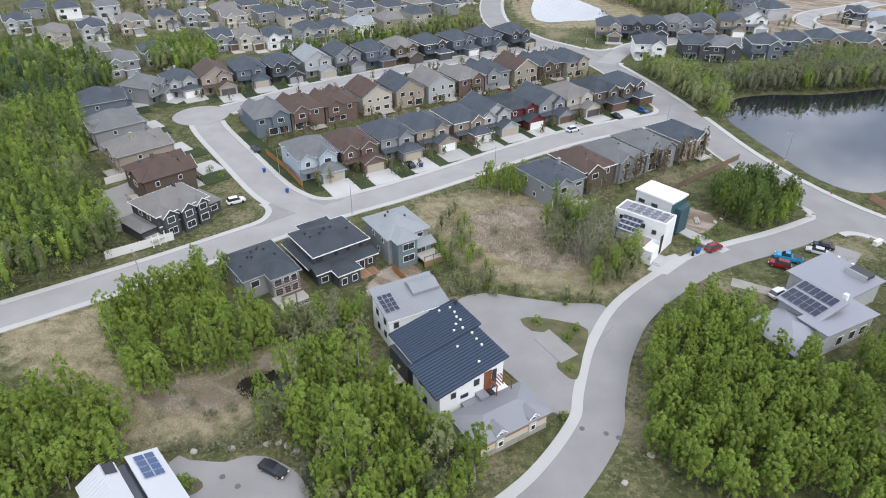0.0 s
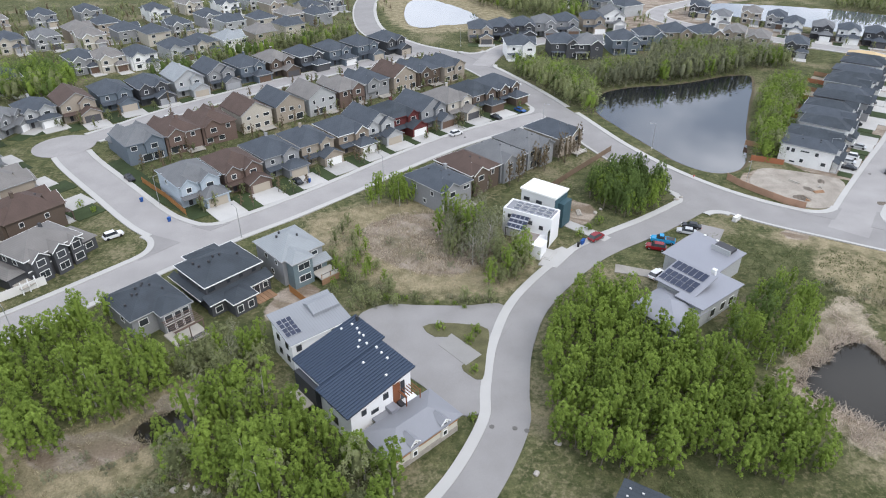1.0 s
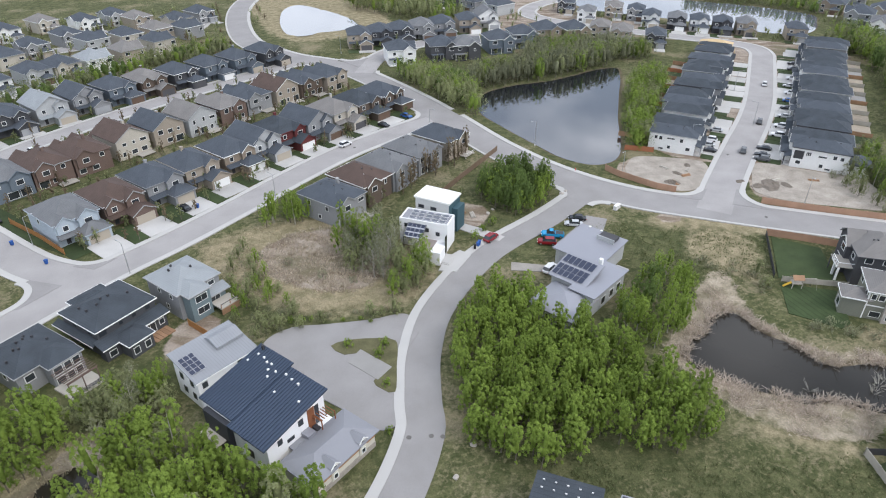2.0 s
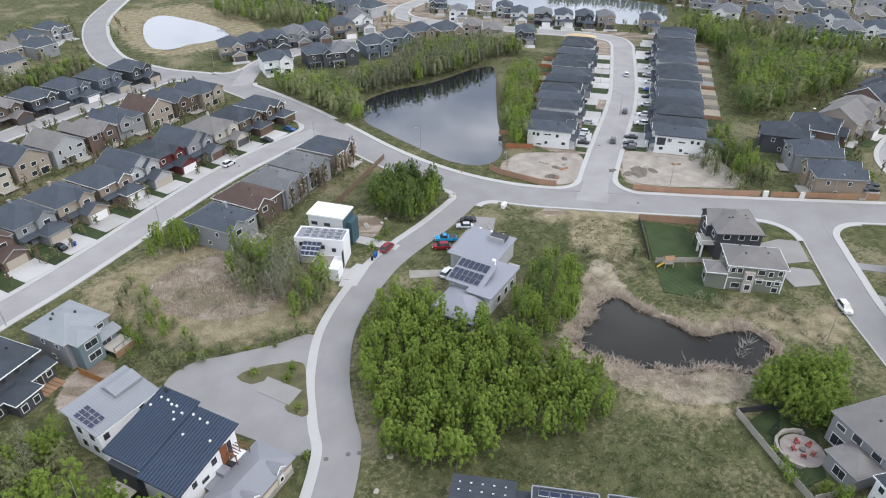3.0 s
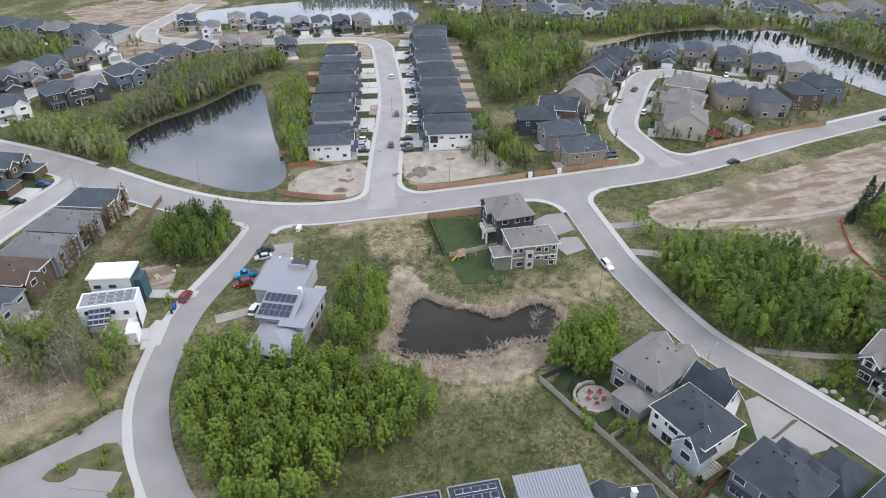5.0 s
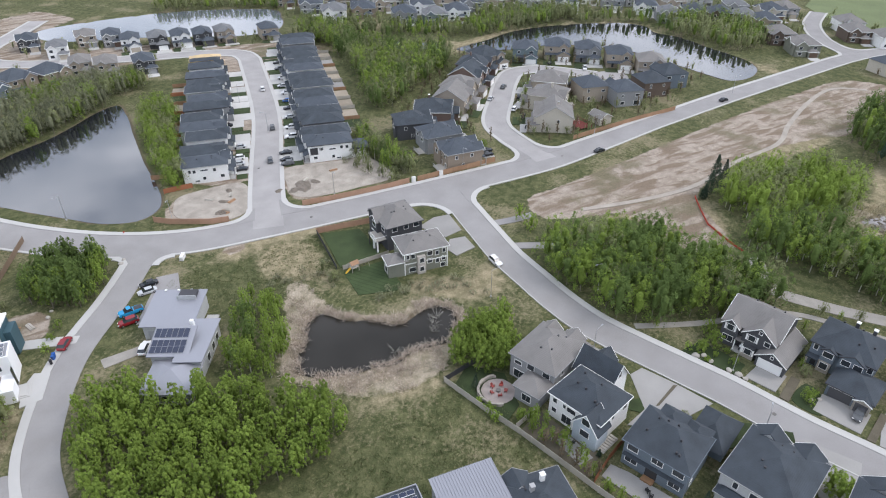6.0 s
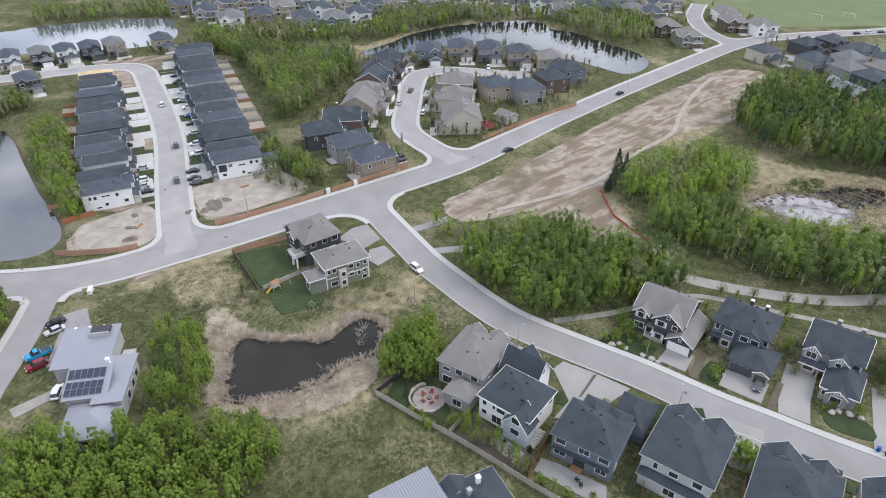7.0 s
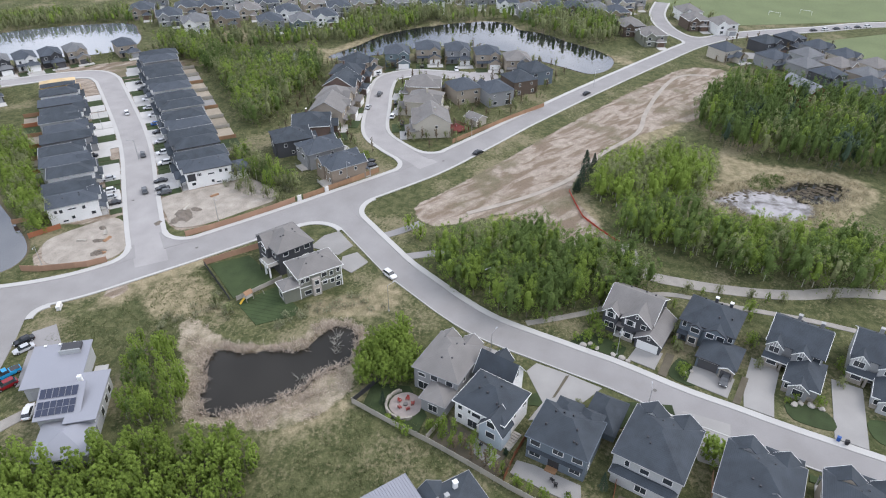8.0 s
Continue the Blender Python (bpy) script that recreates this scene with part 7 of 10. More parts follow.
bright_roof = material("bright_white_membrane", (0.86, 0.85, 0.80), 0.7, vary=0.04, scale=0.5)
paver = material("stone_pavers", (0.30, 0.26, 0.24), 0.9, vary=0.25, scale=3, fine=4, bump=0.3)


# this glass carries the sky's reflection as a paler base colour
solar_sky_pale = glass_like("sky_pale_solar_glass", (0.13, 0.14, 0.165), 0.25, 0.7)
solar_blue = glass_like("blue_solar_glass", (0.03, 0.07, 0.17), 0.15, 0.6)


def slope_roof(h, name, x0, x1, y0, y1, z0, z1, mat, th=0.22, label=""):
    """A single slope that rises from z0 at y0 to z1 at y1."""
    g = geo()
    solid(g, [(x0, y0, z0), (x1, y0, z0), (x1, y1, z1), (x0, y1, z1)], th)
    return part(name, g, mat, h, label)


def slope_wall(h, name, x0, x1, y0, y1, z0, z1, mat, base=-0.3, label=""):
    g = geo()
    v = [(x0, y0, base), (x1, y0, base), (x1, y1, base), (x0, y1, base), (x0, y0, z0), (x1, y0, z0), (x1, y1, z1), (x0, y1, z1)]
    g["v"], g["f"], g["m"] = v, [(3, 2, 1, 0), (4, 5, 6, 7), (0, 1, 5, 4), (1, 2, 6, 5), (2, 3, 7, 6), (3, 0, 4, 7)], [0] * 6
    return part(name, g, mat, h, label)


def seams(roof, x0, x1, y0, y1, z0, z1, gap, mat, along='y', rib=0.05):
    """Standing seams on a single slope, joined: too many to count."""
    g = geo()
    if along == 'y':
        n = int((x1 - x0) / gap)
        for k in range(n + 1):
            xx = x0 + (x1 - x0) * k / n
            solid(g, [(xx - rib, y0, z0 + 0.11), (xx + rib, y0, z0 + 0.11), (xx + rib, y1, z1 + 0.11), (xx - rib, y1, z1 + 0.11)], 0.12)
    else:
        n = int((y1 - y0) / gap)
        for k in range(n + 1):
            yy = y0 + (y1 - y0) * k / n
            zz = z0 + (z1 - z0) * k / n + 0.06
            solid(g, [(x0, yy - 0.025, zz), (x1, yy - 0.025, zz), (x1, yy + 0.025, zz), (x0, yy + 0.025, zz)], 0.07)
    ob = part("seams", g, mat, roof)
    ob["kind"] = "stuff"
    return ob


def solar_panels(h, x0, x1, y0, y1, z0, z1, nx, ny, gap=0.06, lift=0.12, frame_mat=None, glass=None):
    """A grid of dark glass panels with pale frames lying on a slope from z0 at y0 to z1 at y1."""
    for i in range(nx):
        for j in range(ny):
            a, b = x0 + (x1 - x0) * i / nx + gap / 2, x0 + (x1 - x0) * (i + 1) / nx - gap / 2
            c, d = j / ny, (j + 1) / ny
            yc, yd = y0 + (y1 - y0) * c + gap / 2, y0 + (y1 - y0) * d - gap / 2
            zc, zd = z0 + (z1 - z0) * c + lift, z0 + (z1 - z0) * d + lift
            g = geo()
            solid(g, [(a, yc, zc), (b, yc, zc), (b, yd, zd), (a, yd, zd)], 0.05)
            p = part("solar_panel", g, frame_mat or rim_mat, h)
            q = geo()
            e = 0.04
            solid(q, [(a + e, yc + e, zc + 0.012), (b - e, yc + e, zc + 0.012), (b - e, yd - e, zd + 0.012), (a + e, yd - e, zd + 0.012)], 0.015)
            part("glass", q, glass or solar_mat, p)


def big_house():
    """White house with a blue-grey seamed roof, a pale-roofed wing and a low garage building."""
    h = thing("modern_house", pose(0.5, 79.0, 0, 0, 0, -58), "white stucco house with a blue-grey standing-seam metal roof", "house")
    # local x: along the length, towards the lane; local y: north-east, uphill of the roof
    slope_wall(h, "wall", -7.6, 7.6, -5.8, 5.8, 6.9, 9.2, stucco)
    r1 = slope_roof(h, "roof", -8.2, -0.1, -6.0, 6.9, 7.35, 9.75, seam_blue, label="blue-grey standing-seam metal roof")
    seams(r1, -8.1, -0.2, -6.0, 6.9, 7.35, 9.75, 0.56, seam_blue, rib=0.11)
    r2 = slope_roof(h, "roof", -0.1, 8.4, -6.9, 6.2, 7.0, 9.45, seam_blue, label="blue-grey standing-seam metal roof")
    seams(r2, 0.0, 8.3, -6.9, 6.2, 7.0, 9.45, 0.56, seam_blue, rib=0.11)
    for k, (vx, vy) in enumerate([(-7.2, 3.2), (-6.6, 5.0), (-5.2, 5.0), (-4.0, 4.6), (-3.0, 4.7), (-2.6, 3.6), (-1.2, 4.0), (-1.6, 2.6), (0.6, 4.6), (2.2, 4.4), (3.8, 4.3), (1.6, 1.2), (6.4, 2.0)]):
        z = 7.35 + (vy + 6.0) / 12.9 * 2.4 if vx < -0.1 else 7.0 + (vy + 6.9) / 13.1 * 2.45
        part("roof_vent", block(vx - 0.16, vx + 0.16, vy - 0.16, vy + 0.16, z - 0.1, z + 0.3), white_trim, h, "white roof vent")
    part("dark_bay", block(-6.6, -0.6, -6.7, -5.8, 0.4, 6.4), dark_panel, h, "dark clad bay under the eaves")
    part("balcony", block(-6.4, -1.6, -8.6, -6.7, 2.5, 2.7), grey_fence, h)
    for qx in (-6.3, -1.8):
        part("post", block(qx - 0.08, qx + 0.08, -8.5, -8.3, -0.3, 2.5), dark_trim, h)
    part("rail", block(-6.4, -1.6, -8.62, -8.54, 3.5, 3.58), dark_trim, h)
    for wx, wz, ww, wh in ((2.0, 4.6, 1.0, 1.3), (5.4, 4.8, 0.8, 0.8), (3.2, 1.6, 1.2, 1.4)):
        window(h, wx, -5.8, wz, ww, wh, 'f', True, dark_trim)
    for wy, wz, ww, wh in ((-3.4, 5.0, 0.7, 0.9), (-1.4, 4.2, 1.2, 0.5), (0.8, 5.6, 0.8, 1.0)):
        window(h, 7.6, wy, wz, ww, wh, 'r', True, dark_trim)
    part("entrance", block(7.6, 7.68, 2.2, 3.6, 3.2, 7.4), rust_steel, h, "rust-coloured panel beside glazing")
    part("glazing", block(7.6, 7.72, 3.7, 4.5, 3.2, 7.2), pane_mat, h)
    part("porch_wall", block(7.6, 9.6, 3.2, 6.2, -0.3, 3.4), stucco, h)
    pg = part("pergola", block(7.6, 9.7, 3.1, 3.25, 5.6, 5.75), rust_steel, h, "rust-red steel pergola")
    for k in range(6):
        part("slat", block(7.6, 9.7, 3.3 + k * 0.5, 3.42 + k * 0.5, 5.65, 5.75), rust_steel, pg)
    for qy in (3.2, 6.0):
        part("post", block(9.5, 9.64, qy, qy + 0.14, 3.4, 5.6), rust_steel, pg)
    part("flue", block(-7.0, -6.6, 6.0, 6.4, 8.5, 10.6), dark_trim, h)
    # the wing with the pale roof and solar panels
    w = thing("house_wing", pose(-6.0, 93.8, 0, 0, 0, 29), "white stucco wing with a pale metal tile roof and solar panels", "house")
    slope_wall(w, "wall", -5.7, 5.7, -3.6, 3.6, 6.2, 7.8, stucco)
    slope_roof(w, "roof", -6.2, 6.2, -4.2, 4.2, 6.35, 8.15, pale_tile, label="pale grey metal tile roof")
    solar_panels(w, -5.7, -2.9, -2.4, 1.8, 6.75, 7.65, 3, 4)
    part("gutter", block(-6.2, 6.2, -4.28, -4.18, 6.1, 6.3), white_trim, w)
    part("roof_plane", gable_wall(0.5, 5.9, -0.5, 3.9, 7.2, 7.75, 0.9, 'x'), pale_tile, w)
    for wx, wz in ((-4.4, 4.2), (-1.0, 1.6), (2.6, 4.4)):
        window(w, wx, -3.6, wz, 0.8, 1.0, 'f', True, dark_trim)
    for wy, wz in ((-1.8, 1.4), (-1.8, 4.2), (1.4, 4.2), (1.0, 1.4)):
        window(w, -5.7, wy, wz, 0.8, 1.1, 'l', True, dark_trim)
    # the low building towards the lane
    c = thing("garage_building", pose(8.7, 69.2, 0, 0, 0, 32), "low building with a grey roof, cedar band and stone base", "garage")
    part("wall", block(-6.4, 6.4, -3.3, 3.3, -0.3, 3.4), material("cream_render", (0.55, 0.52, 0.44), 0.9, vary=0.1), c)
    part("stone_base", block(-6.46, 6.46, -3.36, -3.3, -0.3, 1.0), stone_veneer, c)
    part("cedar_band", block(-6.46, 6.46, -3.38, -3.3, 2.2, 3.25), wood_clad, c, "orange cedar cladding band")
    part("roof", hip_roof(-6.4, 6.4, -3.3, 3.3, 3.42, 0.36, 0.55), membrane, c, "smooth grey metal roof")
    part("eave_board", eave_board(-6.4, 6.4, -3.3, 3.3, 3.42, 0.55), seam_grey, c)
    for wx in (-2.4, 3.6):
        gabled(c, wx - 0.75, wx + 0.75, -3.5, -1.2, 0.9, 3.9, 0.9, MATS["cream_render"], membrane, 'y', ("dormer_wall", "dormer_roof"), 0.2, False)
        window(c, wx, -3.5, 2.7, 0.7, 1.1, 'f')
        window(c, wx, -3.5, 1.2, 0.7, 0.9, 'f')
    part("link_roof", block(-3.8, 2.2, 3.3, 5.2, 3.0, 3.3), membrane, c)
    part("plant_box", block(-1.2, 0.4, 3.4, 5.0, 3.3, 4.1), seam_grey, c)
    part("roof_duct", block(0.9, 1.7, 3.6, 4.8, 3.3, 3.8), dark_trim, c)


def white_modern():
    """Stacked white boxes beside the lane, with a panelled roof and a small solar canopy."""
    h = thing("white_box_house", pose(45.1, 126.2, 0, 0, 0, -40), "white modern box house with a glazed roof array", "house")
    part("wall", block(-6.0, 6.0, -2.7, 2.7, -0.3, 6.6), stucco, h)
    roof = part("roof", block(-5.7, 5.7, -2.4, 2.4, 6.6, 6.72), membrane, h)
    for a, b, c, d in ((-6.0, 6.0, -2.7, -2.4), (-6.0, 6.0, 2.4, 2.7), (-6.0, -5.7, -2.4, 2.4), (5.7, 6.0, -2.4, 2.4)):
        part("parapet", block(a, b, c, d, 6.6, 7.0), stucco, h)
    solar_panels(roof, -4.2, 5.2, -2.0, 2.1, 6.72, 6.95, 5, 3, 0.35, 0.12, white_trim, solar_sky_pale)
    g = geo()
    solid(g, [(-3.7, -6.5, 4.3), (0.9, -6.5, 4.3), (0.9, -2.72, 6.1), (-3.7, -2.72, 6.1)], 0.1)
    can = part("canopy", g, dark_trim, h, "sloping solar canopy")
    solar_panels(can, -3.6, 0.8, -6.4, -2.8, 4.3, 6.05, 4, 3, 0.06, 0.1)
    for qx in (-3.6, 0.7):
        part("post", block(qx, qx + 0.12, -6.4, -6.28, -0.3, 4.25), dark_trim, can)
    for wx, ww, wz in ((-4.2, 0.9, 4.9), (0.6, 1.4, 4.4), (3.6, 0.8, 3.8)):
        window(h, wx, -2.7, wz, ww, 0.8, 'f', True, dark_trim)
    part("lower_wall", block(-1.0, 6.0, -7.6, -2.7, -0.3, 2.5), stucco, h)
    part("stair_wall", block(4.0, 6.4, -9.2, -5.6, -0.3, 3.2), stucco, h)
    part("door_glazing", block(6.0, 6.06, -4.6, -3.2, 0.2, 4.8), pane_mat, h)
    part("patio", block(-0.6, 3.6, -7.2, -2.9, 2.5, 2.56), paver, h)
    for k in range(3):
        part("step", block(6.0, 9.0 - k * 0.5, -9.0 + k * 0.4, -4.4, -0.2, 0.12 + 0.15 * k), concrete, h)
    c = thing("box_house_under_construction", pose(50.4, 133.2, 0, 0, 0, -48), "unfinished box house in pale wrap with a white roof", "house")
    part("wall", block(-4.6, 4.6, -3.0, 3.0, -0.3, 8.1), house_wrap, c)
    part("roof", block(-4.9, 4.9, -3.3, 3.3, 8.1, 8.5), bright_roof, c, "bright white roof membrane")
    part("side_panel", block(4.6, 4.72, -3.0, 3.0, 1.2, 7.6), teal_panel, c, "dark teal wall panel")
    part("side_bay", block(4.7, 6.2, -1.4, 2.6, 0.2, 6.4), teal_panel, c)
    for wx in (-3.0, 0.4):
        window(c, wx, -3.0, 5.6, 1.4, 0.7, 'f', True, dark_trim)
    window(c, -4.6, 0.0, 5.0, 0.6, 1.4, 'l', True, dark_trim)


def grey_house():
    """Grey metal-roofed house between the lane and the thicket."""
    # local x runs north-west, local y south-west
    h = thing("grey_metal_house", pose(74.0, 98.0, 0, 0, 0, 118), "low grey house with several metal roofs and solar panels", "house")
    W = SIDING["light_grey"]
    slope_wall(h, "garage_wall", -1.0, 10.0, -11.6, 0.0, 4.6, 3.9, W)
    slope_roof(h, "garage_roof", -1.5, 10.6, -12.2, 0.6, 4.9, 4.1, seam_grey, label="broad grey metal roof")
    for k in range(3):
        part("roof_seam_cap", block(2.0 + 3 * k, 2.5 + 3 * k, -12.1, -11.6, 4.9, 5.1), white_trim, h)
    for k in range(2):
        part("garage_door", block(1.2 + k * 4.4, 4.6 + k * 4.4, 0.0, 0.07, 0.05, 2.5), GARAGE["grey"], h)
    # no real hole: the stair opening's shade is a solid dark box
    part("stairwell", block(0.4, 4.4, -11.4, -8.6, 4.4, 5.5), dark_trim, h, "solid dark box in place of a shaded rooftop stair opening")
    part("stairwell_wall", block(0.2, 4.6, -8.6, -8.3, 4.3, 5.8), W, h)
    slope_wall(h, "wing_wall", -6.6, -1.6, -1.0, 12.6, 4.2, 4.6, W)
    slope_roof(h, "wing_roof", -7.2, -1.0, -1.6, 13.2, 4.5, 5.0, seam_grey, label="grey standing-seam metal roof")
    slope_wall(h, "clerestory_wall", -3.0, 4.4, 3.8, 10.6, 6.0, 4.6, W)
    r = slope_roof(h, "clerestory_roof", -3.8, 5.0, 3.2, 11.2, 6.5, 4.8, seam_grey, label="raised grey roof with solar panels")
    solar_panels(r, -2.6, 4.7, 4.0, 6.4, 6.33, 5.82, 6, 1, 0.05, 0.12, seam_grey, solar_mat)
    solar_panels(r, -2.6, 4.7, 7.0, 10.4, 5.69, 4.97, 6, 2, 0.05, 0.12, seam_grey, solar_mat)
    part("south_wall", block(-6.2, 3.2, 11.0, 20.0, -0.3, 3.2), W, h)
    part("south_roof", hip_roof(-6.2, 3.2, 10.6, 20.0, 3.2, 0.42, 0.6), seam_grey, h, "hipped grey metal roof")
    part("chimney", block(-2.6, -1.8, 1.6, 2.4, 4.2, 7.0), white_trim, h)
    part("terrace", block(-4.4, -1.6, -8.2, -2.6, -0.3, 0.25), concrete, h)
    for wx in (-4.0, -1.0, 1.6):
        window(h, wx, 20.0, 0.8, 1.4, 1.4, 'b')
    for wy in (1.5, 4.5, 8.0):
        window(h, -6.6, wy, 0.8, 1.6, 1.8, 'l')


def near_roofs():
    """Houses under the walk's near side, seen from above along their back eaves."""
    ang = -41
    specs = [(34.8, 44.5, 8.6, 12.0, "charcoal", "dark"), (43.3, 36.2, 9.4, 12.0, "charcoal", "solar"), (51.2, 29.6, 8.2, 12.0, "slate_blue", "solar"), (60.2, 21.6, 10.6, 11.0, "light_grey", "metal")]
    for x, y, w, d, wall, kind in specs:
        h = thing("house", pose(x, y, 0, 0, 0, ang), {"dark": "house with a dark shingle roof behind the meadow", "solar": "flat-roofed dark house with solar panels", "metal": "house with a pale grey metal roof"}[kind], "house", "houses below the meadow")
        if kind == "dark":
            part("wall", block(-w / 2, w / 2, -d / 2, d / 2, -0.3, 5.2), SIDING[wall], h)
            slope_roof(h, "roof", -w / 2 - 0.5, w / 2 + 0.5, -d / 2 - 0.5, d / 2 + 0.5, 7.6, 5.3, ROOF["charcoal"])
            slope_roof(h, "lower_roof", w / 2 + 0.5, w / 2 + 3.8, -d / 2, d / 2 - 0.8, 7.0, 5.0, ROOF["charcoal"])
            part("side_wall", block(w / 2, w / 2 + 3.4, -d / 2, d / 2 - 1.4, -0.3, 4.8), SIDING[wall], h)
            for k in range(10):
                vx = -w / 2 + 0.6 + (k % 5) * 1.7
                part("snow_guard", block(vx, vx + 0.3, d / 2 - 1.2 - (k // 5) * 1.6, d / 2 - 1.1 - (k // 5) * 1.6, 5.5 + (k // 5) * 0.28, 5.82 + (k // 5) * 0.28), white_trim, h)
        elif kind == "solar":
            part("wall", block(-w / 2, w / 2, -d / 2, d / 2, -0.3, 5.9), SIDING[wall], h)
            r = part("roof", block(-w / 2, w / 2, -d / 2, d / 2, 5.9, 6.05), ROOF["charcoal"], h)
            for a, b, c, e in ((-w / 2 - 0.1, w / 2 + 0.1, d / 2, d / 2 + 0.2), (-w / 2 - 0.1, w / 2 + 0.1, -d / 2 - 0.2, -d / 2), (-w / 2 - 0.2, -w / 2, -d / 2, d / 2), (w / 2, w / 2 + 0.2, -d / 2, d / 2)):
                part("parapet", block(a, b, c, e, 5.7, 6.3), seam_grey, h)
            solar_panels(r, -w / 2 + 0.8, w / 2 - 0.6, d / 2 - 3.4, d / 2 - 2.2, 6.1, 6.5, 5, 1, 0.1)
            solar_panels(r, -w / 2 + 0.8, w / 2 - 0.6, d / 2 - 1.6, d / 2 - 0.7, 6.1, 6.4, 5, 1, 0.1)
        else:
            slope_wall(h, "wall", -w / 2, w / 2, -d / 2, d / 2, 5.2, 6.4, SIDING[wall])
            r = slope_roof(h, "roof", -w / 2 - 0.4, w / 2 + 0.4, -d / 2 - 0.5, d / 2 + 0.4, 5.4, 6.8, seam_grey)
            seams(r, -w / 2 - 0.4, w / 2 + 0.4, -d / 2 - 0.5, d / 2 + 0.4, 5.4, 6.8, 0.5, seam_grey)
    h = house(65.0, 12.0, 225, 11.5, 11.0, "grey", "charcoal", 0, 2, eave=4.8, group="houses below the meadow", pitch=0.5)
    c = part("chimney", block(1.2, 1.9, 2.6, 3.3, 5.0, 7.9), white_trim, h, "white boxed chimney")
    part("chimney_cap", block(1.1, 2.0, 2.5, 3.4, 7.9, 8.1), white_trim, c)


def farm_house():
    """White metal-roofed house with dark glazed strips at the end of a paved yard."""
    # local x runs across the ridge (north-east), local y along it (north-west)
    h = thing("white_metal_house", pose(-40.8, 54.0, -0.6, 0, 0, 42), "white house with white metal roofs and a solar roof", "house")
    part("wall", gable_wall(-4.4, 1.4, -7.0, 4.2, -0.3, 5.4, 1.6, 'y'), stucco, h)
    g = geo()
    solid(g, [(-4.7, -7.4, 5.6), (-1.5, -7.4, 7.4), (-1.5, 4.8, 7.4), (-4.7, 4.8, 5.6)], 0.18)
    r = part("roof", g, seam_white, h, "white standing-seam metal roof")
    sg = geo()
    for k in range(20):
        yy = -7.2 + k * 0.62
        solid(sg, [(-4.6, yy - 0.04, 5.72), (-1.6, yy - 0.04, 7.42), (-1.6, yy + 0.04, 7.42), (-4.6, yy + 0.04, 5.72)], 0.1)
    part("seams", sg, seam_white, r)["kind"] = "stuff"
    g = geo()
    solid(g, [(-1.5, -7.4, 7.4), (0.4, -7.4, 6.5), (0.4, 4.8, 6.5), (-1.5, 4.8, 7.4)], 0.18)
    part("roof", g, seam_white, h)
    g = geo()
    solid(g, [(0.4, -7.4, 6.2), (1.7, -7.4, 5.9), (1.7, 4.0, 5.9), (0.4, 4.0, 6.2)], 0.2)
    part("glazed_band", g, pane_mat, h, "dark glazed roof strip")
    g = geo()
    solid(g, [(-1.2, 2.6, 7.40), (0.2, 2.6, 6.74), (0.2, 4.7, 6.74), (-1.2, 4.7, 7.40)], 0.06)
    part("dark_patch", g, dark_panel, h)
    part("side_wall", block(1.7, 5.2, -6.4, 3.6, -0.3, 5.2), stucco, h)
    g = geo()
    solid(g, [(1.7, -7.0, 6.7), (5.8, -7.0, 5.4), (5.8, 4.6, 5.4), (1.7, 4.6, 6.7)], 0.2)
    sr = part("solar_roof", g, seam_white, h, "white roof plane under solar panels")
    for i in range(2):
        for j in range(4):
            a, b = 2.5 + i * 1.3, 3.72 + i * 1.3
            c, d = -0.8 + j * 1.2, 0.32 + j * 1.2
            za, zb = 6.7 - (a - 1.7) * 0.317 + 0.14, 6.7 - (b - 1.7) * 0.317 + 0.14
            q = geo()
            solid(q, [(a, c, za), (b, c, zb), (b, d, zb), (a, d, za)], 0.06)
            p = part("solar_panel", q, rim_mat, sr)
            q = geo()
            solid(q, [(a + 0.05, c + 0.05, za + 0.0), (b - 0.05, c + 0.05, zb + 0.03), (b - 0.05, d - 0.05, zb + 0.03), (a + 0.05, d - 0.05, za + 0.0)], 0.02)
            part("glass", q, solar_blue, p)
    part("low_wall", block(-8.8, -4.4, -6.6, 3.2, -0.3, 4.6), stucco, h)
    part("low_roof", block(-9.2, -4.5, -7.0, 3.6, 4.6, 4.85), seam_white, h)
    for wx in (2.6, 4.2):
        window(h, wx, 3.6, 1.0, 1.0, 2.0, 'b')
    window(h, 5.2, 1.0, 0.8, 2.2, 2.2, 'r')


def corner_garage():
    h = thing("garage", pose(242.5, 48.5, 0, 0, 0, 58), "small white garage with a taupe gabled roof", "garage")
    gabled(h, -3.2, 3.2, -3.0, 3.0, -0.3, 2.7, 0.5, SIDING["cream"], ROOF["taupe"], 'x')
    part("garage_door", block(-2.4, 2.4, -3.07, -3.0, 0.05, 2.3), white_trim, h)
    d = thing("garden_deck", pose(234.5, 54.5, 0, 0, 0, 55), "red-stained timber deck with a railing", "deck")
    red_stain = material("red_deck_stain", (0.15, 0.035, 0.028), 0.8, vary=0.25, scale=2)
    for k in range(9):
        part("board", block(-4.0, 4.0, -3.0 + k * 0.66, -2.4 + k * 0.66, 0.6, 0.68), red_stain, d)
    for qx in (-3.9, -1.3, 1.3, 3.9):
        part("post", block(qx - 0.08, qx + 0.08, -3.08, -2.92, -0.3, 1.6), red_stain, d)
    part("rail", block(-4.0, 4.0, -3.1, -2.96, 1.6, 1.7), red_stain, d)
    for qx in (-3.9, 3.9):
        part("post", block(qx - 0.08, qx + 0.08, 2.7, 2.86, -0.3, 1.6), red_stain, d)


